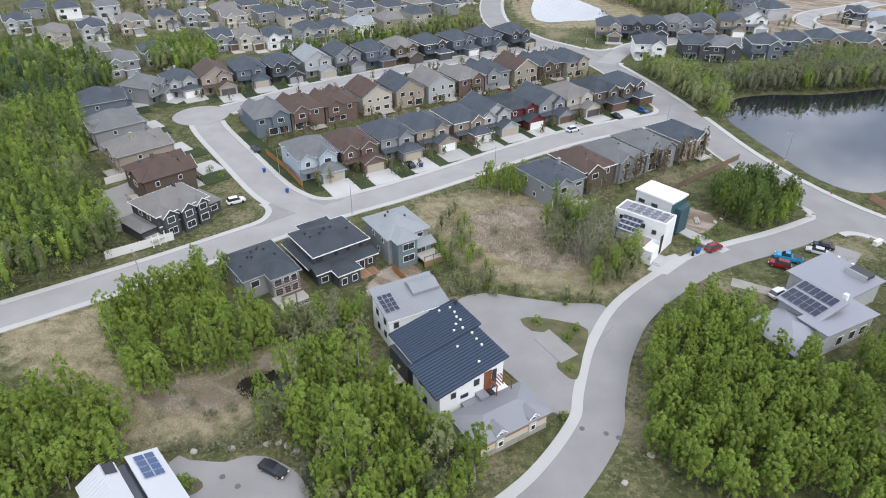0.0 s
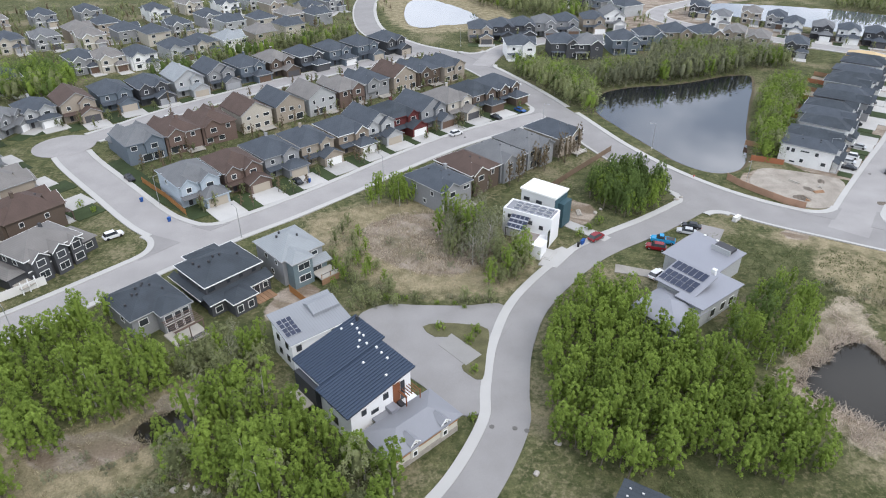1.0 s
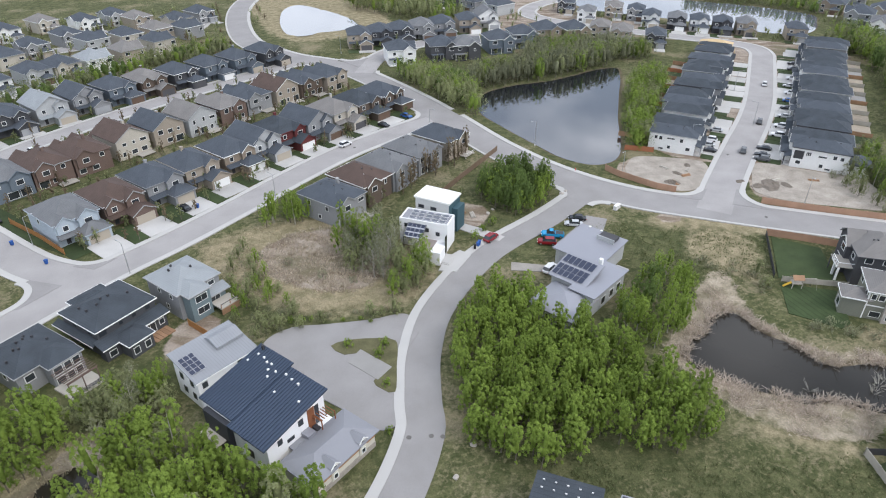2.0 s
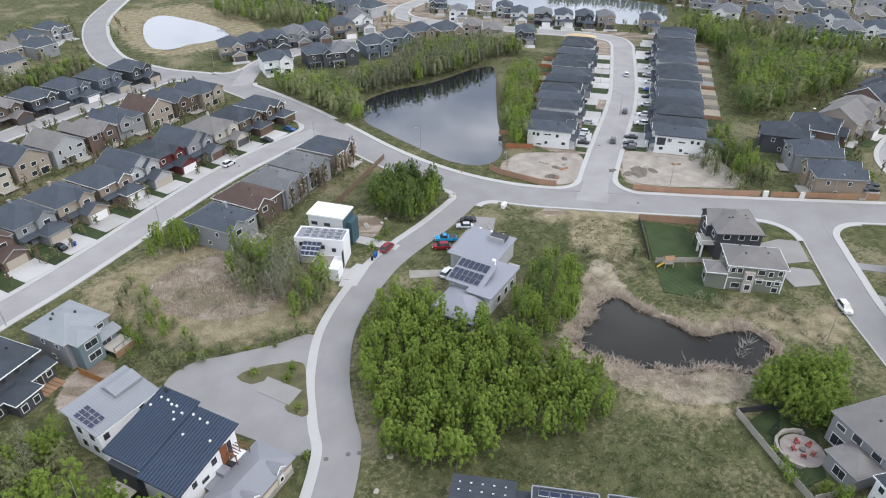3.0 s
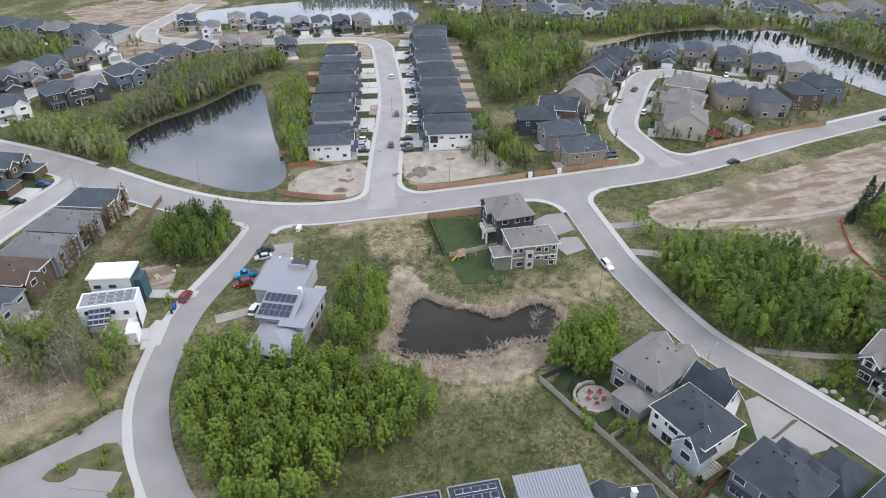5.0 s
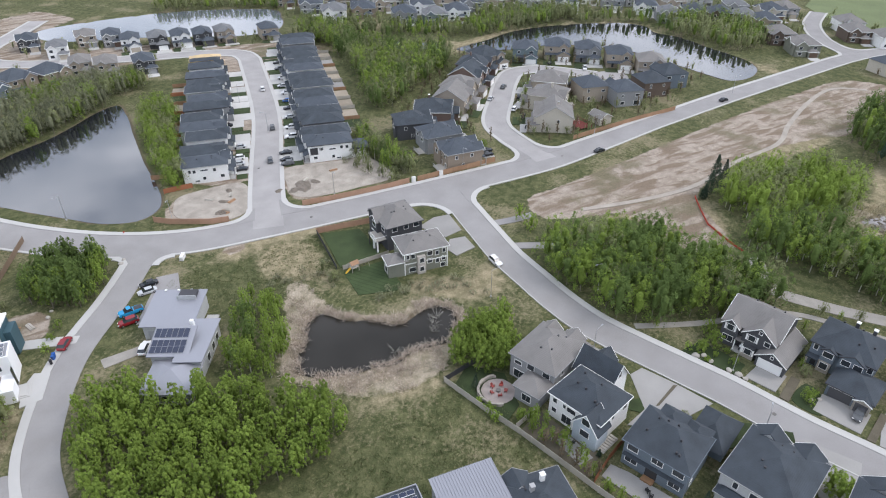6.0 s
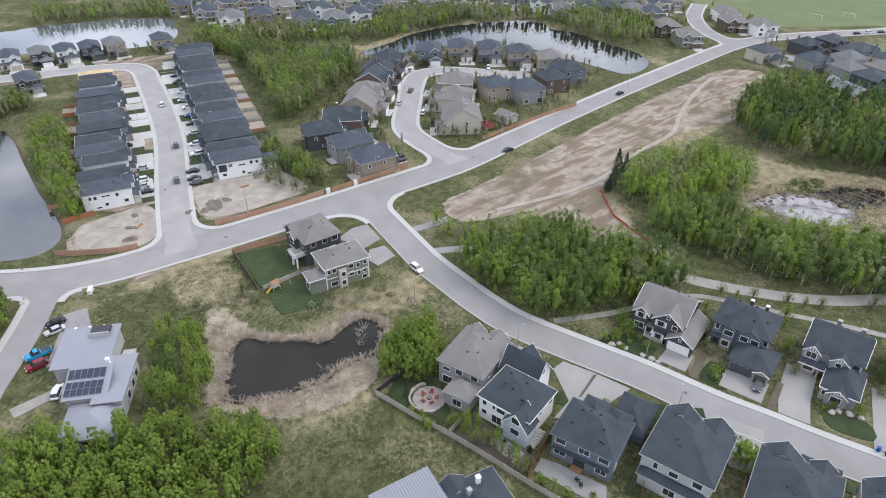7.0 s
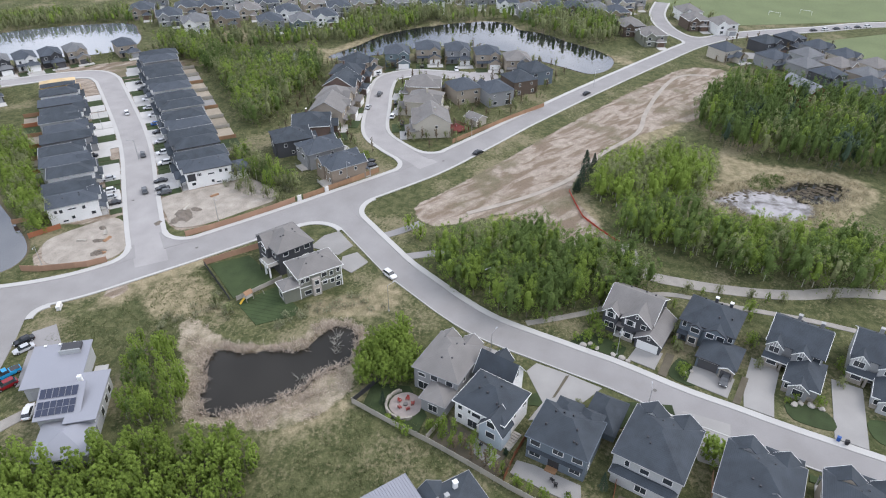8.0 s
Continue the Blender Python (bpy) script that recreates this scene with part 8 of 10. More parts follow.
def barn():
    h = thing("barn", pose(304, -84, 0, 0, 0, -58), "long barn with a grey metal roof and red ends", "barn")
    part("wall", gable_wall(-4.2, 4.2, -9.0, 9.0, -0.3, 7.6, 2.6, 'y'), material("barn_red", (0.22, 0.07, 0.05), 0.8, vary=0.2, scale=2), h, "dull red boarded walls")
    part("roof", chevron(-4.2, 4.2, -9.6, 9.6, 7.6, 2.65, 0.5, 0.63, 0.16, 'y'), seam_grey, h)


corner_garage()
big_house()
barn()
white_modern()
grey_house()
near_roofs()
farm_house()


# ---- yards, drives and paths ----
def patch(name, pts, z, mat, label, category, smooth=True, step=1.5):
    line = spline(pts, step, True) if smooth else np.array(pts, float)
    p = [tuple(q) for q in line]
    area = sum(a[0] * b[1] - a[1] * b[0] for a, b in zip(p, p[1:] + p[:1]))
    g = geo()
    prism(g, p if area > 0 else p[::-1], -0.4, z + layer() * 0.6)
    return tagged(part(name, g, mat), label, category, kind="structure")


def path(name, pts, width, mat, label, z=0.03):
    g = geo()
    ribbon(g, spline(pts, 1.5), width / 2, -width / 2, -0.4, z)
    return tagged(part(name, weld(g), mat), label, "path", kind="structure")


soil = material("garden_soil", (0.115, 0.10, 0.072), 0.95, vary=0.35, scale=2, fine=5, bump=0.4)
patch("forecourt", [(2.5, 101.5), (8.4, 104.6), (15, 103.2), (24, 101.4), (31, 100.8), (32.5, 95.5), (26.5, 88), (22.6, 78), (20, 72.5), (16, 73.5), (13, 79), (8, 86), (3.5, 93)], 0.045, asphalt, "smooth grey asphalt forecourt loop beside a white house", "driveway")
island_grass = material("rough_island_grass", (0.075, 0.085, 0.036), 0.95, vary=0.5, scale=2.0, fine=3, bump=0.5, tint=(0.125, 0.115, 0.06))
patch("planted_island", [(14.6, 96.2), (18, 96.7), (23, 95.4), (26.7, 93.2), (24.6, 86), (22.4, 80), (20.4, 81.6), (19.6, 84), (22.6, 87), (20.2, 92), (16.4, 92.8)], 0.12, island_grass, "grassy island with shrubs in a forecourt", "lawn")
patch("parking_pad", [(19.6, 93.2), (23.8, 86.3), (20.4, 84.0), (16.6, 90.4)], 0.13, drive_mat, "worn grey pad set in a grassy island", "pavement", False)
patch("paved_yard", [(-39.4, 62.7), (-36.5, 63.1), (-31.4, 62.8), (-29, 63.8), (-25.6, 63.8), (-21.3, 61.5), (-18.9, 58.6), (-18, 54), (-20, 46), (-36, 46)], 0.02, asphalt, "smooth grey yard beside a white house", "driveway")
patch("planted_island", [(-37.4, 60.2), (-34.3, 59.8), (-33.2, 58.4), (-34.8, 57), (-36.8, 58.2)], 0.1, soil, "small planted bed at the end of a yard", "flower bed")
patch("drive", [(72, 113), (82, 119), (88, 123.5), (92, 120), (85, 112), (78, 108.5)], 0.03, asphalt, "asphalt parking apron before a grey house", "driveway", False)
patch("drive", [(58.5, 107.5), (60, 110.5), (70, 104.6), (69, 102.4)], 0.02, gravel, "gravel drive beside a thicket", "driveway", False)
patch("drive", [(43, 113.2), (46.5, 117.5), (50.8, 119.5), (52.5, 116.6), (46.6, 111.2)], 0.13, concrete, "pale concrete apron before a white box house", "driveway", False)
patch("drive", [(56, 132), (60, 127), (63.6, 121.4), (61.4, 120.0), (57.6, 124.6), (54, 129.6)], 0.02, concrete, "concrete drive beside an unfinished house", "driveway", False)
patch("forecourt", [(92.4, 3.4), (98, 1.2), (106.5, 6.0), (109.6, 4.2), (108.0, -3), (105.6, -10.8), (98.6, -6.0), (94, -1)], 0.03, drive_mat, "broad pale concrete drive between two houses", "driveway", False)
patch("drive", [(91, -30), (103.5, -27.5), (102.2, -37), (90, -36)], 0.03, drive_mat, "pale concrete drive beside a house", "driveway", False)
patch("drive", [(114.6, -40.8), (124.6, -43.6), (122.2, -49.4), (113.6, -47.0)], 0.03, drive_mat, "pale concrete drive between two houses", "driveway", False)
patch("drive", [(108.2, -40.2), (114.8, -40.9), (113.8, -47.0), (106.6, -46)], 0.034, drive_mat, "pale concrete drive meeting the road", "driveway", False)
patch("drive", [(104.0, -57.0), (122, -60), (120.4, -66), (102.6, -63)], 0.03, drive_mat, "pale concrete drive between two houses", "driveway", False)
patch("drive", [(133.2, 62.4), (138, 63.6), (141.2, 60.4), (137.4, 55.6), (131.3, 58.3)], 0.03, drive_mat, "pale concrete drive beside corner houses", "driveway", False)
patch("drive", [(140.2, 74.6), (146.8, 73.2), (150.4, 69.8), (144.0, 62.8), (138.4, 65.2)], 0.03, drive_mat, "pale concrete drive beside corner houses", "driveway", False)
striped_lawn = material("striped_lawn", (0.046, 0.070, 0.026), 0.9, vary=0.45, scale=1.5, fine=6, bump=0.4, stripes=(0, 1.3, 0.45))
patch("lawn", [(112.6, 83.4), (124.5, 97.8), (131.5, 89.5), (124, 78), (121.5, 76.5)], 0.02, lawn_mat, "fenced mown lawn behind a corner house", "lawn", False)
patch("lawn", [(104.6, 72.6), (111.2, 81.6), (120.5, 74.8), (113.5, 65.5), (110.5, 65)], 0.02, striped_lawn, "striped mown lawn with a play set", "lawn", False)
patch("lawn", [(86.6, 38.0), (94, 38.2), (95, 30), (88, 24), (82.6, 24.6)], 0.02, lawn_mat, "dark green back lawn inside a fence", "lawn", False)
patch("patio", [(86.4, 30.4), (88.4, 32.6), (91.6, 32.2), (93.2, 29.4), (91.8, 26.4), (88.6, 25.8), (86.4, 27.6)], 0.12, paver, "round paved patio behind a house", "patio")
patch("patio", [(78.6, 4.8), (81.8, 4.0), (81.5, 0.5), (79.2, -8.5), (74.6, -9), (76.4, -2.0)], 0.08, drive_mat, "pale concrete back patio", "patio", False)
patch("patio", [(82.6, 14.8), (85, 13), (81.8, 7.2), (79, 9)], 0.08, drive_mat, "pale concrete back patio", "patio", False)
patch("lawn", [(118.8, -2.4), (124.5, -6), (120.4, -15.6), (116.2, -14.4)], 0.02, lawn_mat, "mown front lawn with boulders", "lawn", False)
patch("drive", [(116.6, -15.9), (122.1, -18.2), (120.6, -23.8), (114.6, -21.9)], 0.03, drive_mat, "pale concrete drive before a white garage door", "driveway", False)
patch("drive", [(112.6, -28.8), (118.2, -30.5), (116.2, -39.2), (109.8, -37.1)], 0.035, drive_mat, "pale concrete drive before a triple garage", "driveway", False)
patch("soil_bed", [(99.8, -0.6), (107.2, -2.7), (107.6, -3.5), (100.2, -1.2)], 0.1, soil, "narrow dark planting strip between two drives", "flower bed", False)
patch("soil_bed", [(113.4, -22.6), (121.0, -24.6), (120.6, -26.4), (112.8, -24.4)], 0.06, soil, "brown planting bed between two gardens", "flower bed", False)
patch("soil_bed", [(108.8, -38.0), (117.6, -40.9), (117.2, -42.2), (108.5, -39.5)], 0.06, soil, "brown planting bed between two gardens", "flower bed", False)
patch("soil_bed", [(81.4, 21.6), (88.4, 19.8), (83.0, 6.2), (76.6, 7.6)], 0.015, soil, "bare brown back garden with young trees", "flower bed", False)
patch("soil_bed", [(69.0, -15), (79, -15.4), (77, -31), (67.6, -29.6)], 0.015, soil, "bare brown back garden", "flower bed", False)
patch("lawn", [(113.6, -25), (120, -27.4), (117.6, -30.4), (111.6, -30.4)], 0.02, lawn_mat, "mown front lawn beside a winding path", "lawn")
patch("lawn", [(107.2, -49.8), (112.2, -49.4), (110.8, -57), (106, -57.4)], 0.04, lawn_mat, "dark mown lawn in front of a garage", "lawn")
patch("lawn", [(105, -65.6), (111, -65), (110.4, -74), (104.4, -74)], 0.04, lawn_mat, "dark mown lawn with a flower bed", "lawn")
patch("lawn", [(96, 8.4), (100.8, 2.4), (97.2, -1.6)], 0.0, lawn_mat, "corner of mown lawn", "lawn", False)
patch("lawn", [(95, -14.5), (102.4, -13), (104.5, -25.5), (99.6, -26.5)], 0.02, lawn_mat, "mown lawn between drives", "lawn", False)
patch("lawn", [(-53.6, 171.6), (-48, 163.6), (-37, 151.4), (-33, 154.4), (-43.4, 166.6), (-60.6, 190.4), (-64.4, 187.4)], 0.02, lawn_mat, "mown verge beside a side street", "lawn", False)
patch("patio", [(-87.5, 148.6), (-82, 155.4), (-78.6, 146), (-74, 139.4), (-72.6, 131.4), (-77.4, 129.6), (-83, 139)], 0.02, drive_mat, "pale paved back yards behind two houses", "patio", False)
site_earth = material("pale_graded_earth", (0.255, 0.222, 0.182), 0.95, vary=0.4, scale=1.3, fine=2.2, bump=0.4, tint=(0.36, 0.325, 0.28))
patch("graded_lot", [(113.2, 142), (117.5, 147.6), (122.6, 150.6), (130.6, 147), (139, 140), (134.5, 132), (127, 126.4), (121, 126), (114.6, 131.2)], 0.012, site_earth, "pale graded earth of an empty building lot", "lot")
patch("graded_lot", [(139.4, 118.4), (146, 127), (152, 133), (158, 131), (166, 122), (173.6, 114.6), (170.6, 104.6), (164, 97.4), (153, 103.8), (144, 110.6)], 0.012, site_earth, "pale graded earth of an empty building lot", "lot")
yard_earth = material("trodden_yard_earth", (0.33, 0.285, 0.225), 0.95, vary=0.35, scale=0.8, fine=6, bump=0.3, per_object=0.5)
for k in range(9):
    (ax, ay), (bx, by) = [(131.6 + 69 * f, 160.4 + 64 * f) for f in (k / 9 + 0.01, (k + 1) / 9 - 0.01)]
    mat, words = ((lawn_mat, "small mown back lawn between cedar fences"), (yard_earth, "trodden bare earth back yard between cedar fences"), (drive_mat, "grey paved back yard between cedar fences"))[(0, 1, 0, 2, 1, 0, 1, 0, 1)[k]]
    patch("back_yard", [(ax, ay), (bx, by), (bx - 3.6, by + 4.6), (ax - 3.6, ay + 4.6)], 0.03, mat, words, "yard", False)
for k in range(9):
    (ax, ay), (bx, by) = [(190.5 + 78 * f, 132.5 + 71 * f) for f in (k / 9 + 0.008, (k + 1) / 9 - 0.008)]
    mat, words = ((lawn_mat, "small mown back lawn between fences"), (yard_earth, "trodden bare earth back yard between fences"), (drive_mat, "pale paved back yard between fences"))[(0, 1, 1, 1, 2, 1, 1, 2, 1)[k]]
    patch("back_yard", [(ax, ay), (bx, by), (bx + 4.4, by - 5.2), (ax + 4.4, ay - 5.2)], 0.03, mat, words, "yard", False)
patch("forecourt", [(368, -64), (375, -68), (376, -88), (371, -92), (366, -84), (364, -70)], 0.03, drive_mat, "pale concrete court between far houses", "driveway", False)
field_mat = material("mown_field_grass", (0.135, 0.165, 0.075), 0.9, vary=0.3, scale=0.25, fine=4)
patch("sports_field", [(432, -72), (448, -50), (470, -30), (495, -20), (560, -30), (640, -120), (600, -230), (490, -215), (456, -133)], 0.02, field_mat, "broad mown sports field", "field", False)
patch("sports_field", [(405, -108), (440, -160), (380, -170), (360, -140)], 0.02, field_mat, "mown school field beside a road", "field", False)
path("track", [(166, -14), (153, -19), (150.6, -30), (150.8, -45), (153, -58), (158, -72), (160, -90)], 4.2, gravel, "grey gravel service track below a wood")
path("footpath", [(123, 8.6), (128, -0.4), (133, -8), (140, -16), (144.4, -26), (143.4, -42), (142.6, -60), (140, -78), (138, -95)], 1.8, gravel, "narrow gravel footpath behind gardens")
path("footpath", [(151.4, 56.2), (156, 51.6), (161.5, 47.3)], 3.0, asphalt, "grey asphalt footpath leaving the road")
path("footpath", [(142.6, 46.6), (145.6, 41), (147.8, 36)], 3.0, asphalt, "grey asphalt footpath beside a wood")
track_earth = material("trodden_earth", (0.34, 0.305, 0.26), 0.95, vary=0.3, scale=1.2, fine=8, bump=0.3)
path("track", [(171, 35), (182, 23), (193, 13), (205.4, 5), (226, -3), (250, -15.6), (271, -18.5), (296, -23.5), (319, -30.5), (328, -38), (330, -48)], 1.8, track_earth, "pale worn track over bare earth", 0.02)
path("footpath", [(-12, 330), (-30, 318), (-60, 300), (-90, 292)], 2.0, concrete, "pale footpath through a tree belt")


# low hummocks of wet mud in the bog
wet_mud = material("wet_mud", (0.075, 0.060, 0.040), 0.9, vary=0.6, scale=2, fine=3, bump=0.5)
mud_rng = random.Random(5)
g = geo()
for k in range(210):
    bog = k < 130
    f, o = mud_rng.random(), mud_rng.gauss(0, 0.5)
    if bog:
        mx, my = 210 + 12.5 * f + 5.0 * o, -63.5 - 19 * f + 7.0 * o
    else:
        a = mud_rng.uniform(-0.6, 2.4)
        mx, my = 203 + 8.6 * math.cos(a) + 2.0 * o, -57.5 + 14.0 * math.sin(a) * (0.8 + 0.2 * f) + 2.0 * o
    mr = mud_rng.uniform(0.15, 0.75) * (1.0 if bog else 0.7)
    n = 7
    ring = [(mx + mr * mud_rng.uniform(0.6, 1.4) * math.cos(i * 6.2832 / n), my + 1.6 * mr * mud_rng.uniform(0.6, 1.4) * math.sin(i * 6.2832 / n)) for i in range(n)]
    prism(g, ring, -0.9, mud_rng.uniform(-0.43, -0.30))
tagged(part("mud_flats", g, wet_mud), "dark wet mud hummocks scattered through a shallow bog", "mud", kind="stuff")


# ---- fences ----
def fence(pts, height, mat, label, name="fence", bay=3.0, group=""):
    """Posts with board panels between them, each a part."""
    f = thing(name, pose(pts[0][0], pts[0][1], 0), label, "fence", group)
    ox, oy = pts[0]
    post = mesh_of("post", block(-0.07, 0.07, -0.07, 0.07, -0.3, height + 0.1), mat)
    first = True
    for (ax, ay), (bx, by) in zip(pts[:-1], pts[1:]):
        n = max(1, round(math.hypot(bx - ax, by - ay) / bay))
        ang = math.atan2(by - ay, bx - ax)
        length = math.hypot(bx - ax, by - ay) / n
        g = block(0.07, length - 0.07, -0.025, 0.025, -0.05, height)
        box(g, 0.07, length - 0.07, 0.025, 0.06, 0.3, 0.4)
        box(g, 0.07, length - 0.07, 0.025, 0.06, height - 0.35, height - 0.25)
        panel = mesh_of("panel", g, mat)
        for k in range(n + 1):
            m = Matrix.Translation((ax - ox + (bx - ax) * k / n, ay - oy + (by - ay) * k / n, 0)) @ Matrix.Rotation(ang, 4, 'Z')
            if k < n:
                p = new("panel", panel)
                p.parent, p.matrix_basis = f, m
            if first or k > 0:
                q = new("post", post)
                q.parent, q.matrix_basis = f, m
        first = False
    return f


cedar_dark = material("weathered_cedar", (0.19, 0.135, 0.095), 0.85, vary=0.3, scale=2, fine=5)
orange_board = material("orange_board", (0.34, 0.135, 0.07), 0.8, vary=0.2, scale=2)
# a lighter, warmer cedar copy with sunlight put into its colour
pink_fence = material("sunlit_cedar", (0.40, 0.245, 0.165), 0.85, vary=0.18, scale=2, per_object=0.3)
fence([(87.2, 40.4), (83.8, 30.5), (81.2, 21.5), (78.2, 13), (75.0, 4.5), (71.6, -6), (69.4, -16), (66.8, -28)], 1.5, grey_fence, "weathered grey board fence behind gardens")
fence([(87.2, 40.4), (96, 36.5), (102.5, 32.5)], 1.4, dark_trim, "low dark metal garden fence")
fence([(82, 22.4), (88.6, 20.2)], 1.5, grey_fence, "weathered fence between two gardens")
fence([(76.6, 5.6), (82.4, 4.6), (91.4, 2.2)], 1.6, rust_steel, "red-brown fence between two gardens")
fence([(70.4, -13), (77, -14.4), (88, -15.4), (94, -15.6)], 1.6, rust_steel, "red-brown fence between two gardens")
fence([(68, -29.5), (79, -31.4), (88, -32.4)], 1.6, fence_mat, "brown board fence between two gardens")
fence([(108.2, 145.8), (109.4, 140.6), (112, 135.3), (114.8, 129.8), (118.2, 126.2)], 1.8, pink_fence, "cedar fence beside the main road")
fence([(135.6, 112.6), (142, 106.6), (150, 100.2), (157, 94.8), (163.4, 90.6)], 1.8, pink_fence, "long cedar fence beside the main road")
fence([(165.6, 88.6), (171.6, 84.4), (181, 77.8), (190.5, 71.6)], 1.8, fence_mat, "brown cedar fence beside the main road")
fence([(124, 99), (130, 93.8), (135.6, 88.6)], 1.8, pink_fence, "cedar fence along a lawn")
fence([(112.2, 82.2), (118, 78.6), (123.6, 75.2)], 1.3, grey_fence, "weathered rail fence between lawns")
fence([(111.8, 84), (118, 91.6), (124, 99)], 1.2, dark_trim, "thin dark fence along a lawn")
fence([(-72.4, 116.4), (-66.5, 120.6), (-60.8, 124.8)], 2.0, vinyl, "white vinyl fence beside a road")
fence([(-88.5, 152.5), (-81, 159)], 1.9, vinyl, "white vinyl fence between gardens")
fence([(57.6, 148.6), (66, 155.6), (75, 162.8), (84.2, 170.2)], 1.7, cedar_dark, "weathered brown fence behind houses")
fence([(122.4, 156.6), (129.6, 151.6)], 1.6, orange_board, "bright orange board fence")
fence([(221, 52.6), (236, 44), (252, 34.5), (268, 24)], 1.7, fence_mat, "cedar fence behind houses beside the main road")
fence([(-10.5, 112.8), (-6.5, 106.6)], 1.6, wood_clad, "new orange cedar fence")
fence([(-51, 172.5), (-43, 161.5), (-36.5, 151)], 1.6, wood_clad, "orange cedar fence beside a side street")
for k in range(9):
    f = k / 8
    fence([(132.0 + 70 * f, 162 + 62 * f), (127.5 + 70 * f, 167.5 + 62 * f)], 1.6, orange_board if k % 2 else fence_mat, "cedar fence between terrace gardens", group="terrace garden fences")
for k in range(10):
    f = k / 9
    fence([(190.5 + 78 * f, 132.5 + 71 * f), (194.9 + 78 * f, 127.3 + 71 * f)], 1.4, fence_mat if k % 3 == 1 else grey_fence, "cedar fence between terrace gardens", group="terrace garden fences")
red_mesh = material("red_mesh", (0.46, 0.075, 0.05), 0.7, vary=0.3, scale=1.5)
fence([(194, 5.4), (186, 2.6), (178.4, -0.4), (172, -6), (166.4, -12)], 0.62, red_mesh, "sagging red plastic barrier fence", "barrier_fence", 3.2)


# ---- vehicles ----
def car_kind(name, label, paint, kind="saloon", close=True):
    ob = thing(name, pose(0, 0, -900), label, "truck" if kind == "pickup" else "car")
    L, Wd = {"saloon": (4.6, 1.8), "suv": (4.6, 1.86), "pickup": (5.6, 1.95)}[kind]
    top = {"saloon": 1.42, "suv": 1.68, "pickup": 1.8}[kind]
    belt = {"saloon": 0.88, "suv": 1.02, "pickup": 1.12}[kind]
    g = geo()
    secs = [(-L / 2, 0.45, belt - 0.22, 0.80), (-L / 2 + 0.25, 0.3, belt - 0.08, 0.94), (-L / 4, 0.25, belt, 1.0), (L / 4, 0.25, belt - 0.02, 1.0), (L / 2 - 0.35, 0.28, belt - 0.1, 0.95), (L / 2, 0.4, belt - 0.3, 0.80)]
    for x, z0, z1, k in secs:
        w = Wd / 2 * k
        g["v"] += [(x, -w, z0), (x, w, z0), (x, w * 1.0, (z0 + z1) / 2), (x, w * 0.93, z1), (x, -w * 0.93, z1), (x, -w, (z0 + z1) / 2)]
    for i in range(len(secs) - 1):
        for k in range(6):
            a, b = i * 6 + k, i * 6 + (k + 1) % 6
            g["f"].append((a, b, b + 6, a + 6))
    g["f"] += [(5, 4, 3, 2, 1, 0), tuple(range(len(secs) * 6 - 6, len(secs) * 6))]
    g["m"] = [0] * len(g["f"])
    body = part("body", g, paint, ob)
    c0, c1 = {"saloon": (-1.55, 1.15), "suv": (-2.05, 1.1), "pickup": (-0.5, 1.5)}[kind]
    gl = geo()
    w = Wd / 2 * 0.92
    gl["v"] = [(c0, -w, belt - 0.03), (c1, -w, belt - 0.03), (c1, w, belt - 0.03), (c0, w, belt - 0.03), (c0 + 0.5, -w * 0.78, top - 0.04), (c1 - 0.75, -w * 0.78, top - 0.04), (c1 - 0.75, w * 0.78, top - 0.04), (c0 + 0.5, w * 0.78, top - 0.04)]
    gl["f"] = [(0, 3, 2, 1), (4, 5, 6, 7), (0, 1, 5, 4), (1, 2, 6, 5), (2, 3, 7, 6), (3, 0, 4, 7)]
    gl["m"] = [0] * 6
    part("glasshouse", gl, pane_mat, ob)
    rf = geo()
    prism(rf, [(c0 + 0.42, -w * 0.79), (c1 - 0.68, -w * 0.79), (c1 - 0.62, 0), (c1 - 0.68, w * 0.79), (c0 + 0.42, w * 0.79), (c0 + 0.36, 0)], top - 0.05, top)
    part("roof", rf, paint, ob)
    if kind == "pickup":
        part("load_bed", block(-L / 2 + 0.2, -0.7, -Wd / 2 * 0.8, Wd / 2 * 0.8, 0.9, 1.135), dark_trim, ob)
    for sx in (-L / 2 + 0.85, L / 2 - 0.85):
        for sy in (-1, 1):
            wg = geo()
            tube(wg, (sx, sy * (Wd / 2 - 0.2), 0.33), (sx, sy * (Wd / 2 + 0.01), 0.33), 0.33, 0.33, 14)
            wh = part("wheel", wg, tyre, ob)
            if not close:
                continue
            rg = geo()
            tube(rg, (sx, sy * (Wd / 2 - 0.02), 0.33), (sx, sy * (Wd / 2 + 0.025), 0.33), 0.2, 0.18, 10)
            part("rim", rg, rim_mat, wh)
    for sy in (-1, 1) if close else ():
        part("headlight", block(L / 2 - 0.14, L / 2 + 0.01, sy * 0.62 - 0.17, sy * 0.62 + 0.17, belt - 0.36, belt - 0.24), white_trim, ob)
        part("tail_light", block(-L / 2 - 0.01, -L / 2 + 0.1, sy * 0.64 - 0.14, sy * 0.64 + 0.14, belt - 0.36, belt - 0.22), red_mesh, ob)
    return ob


def paint(name, c):
    return material(name + "_car_paint", c, 0.25, vary=0.05, spec=0.6)


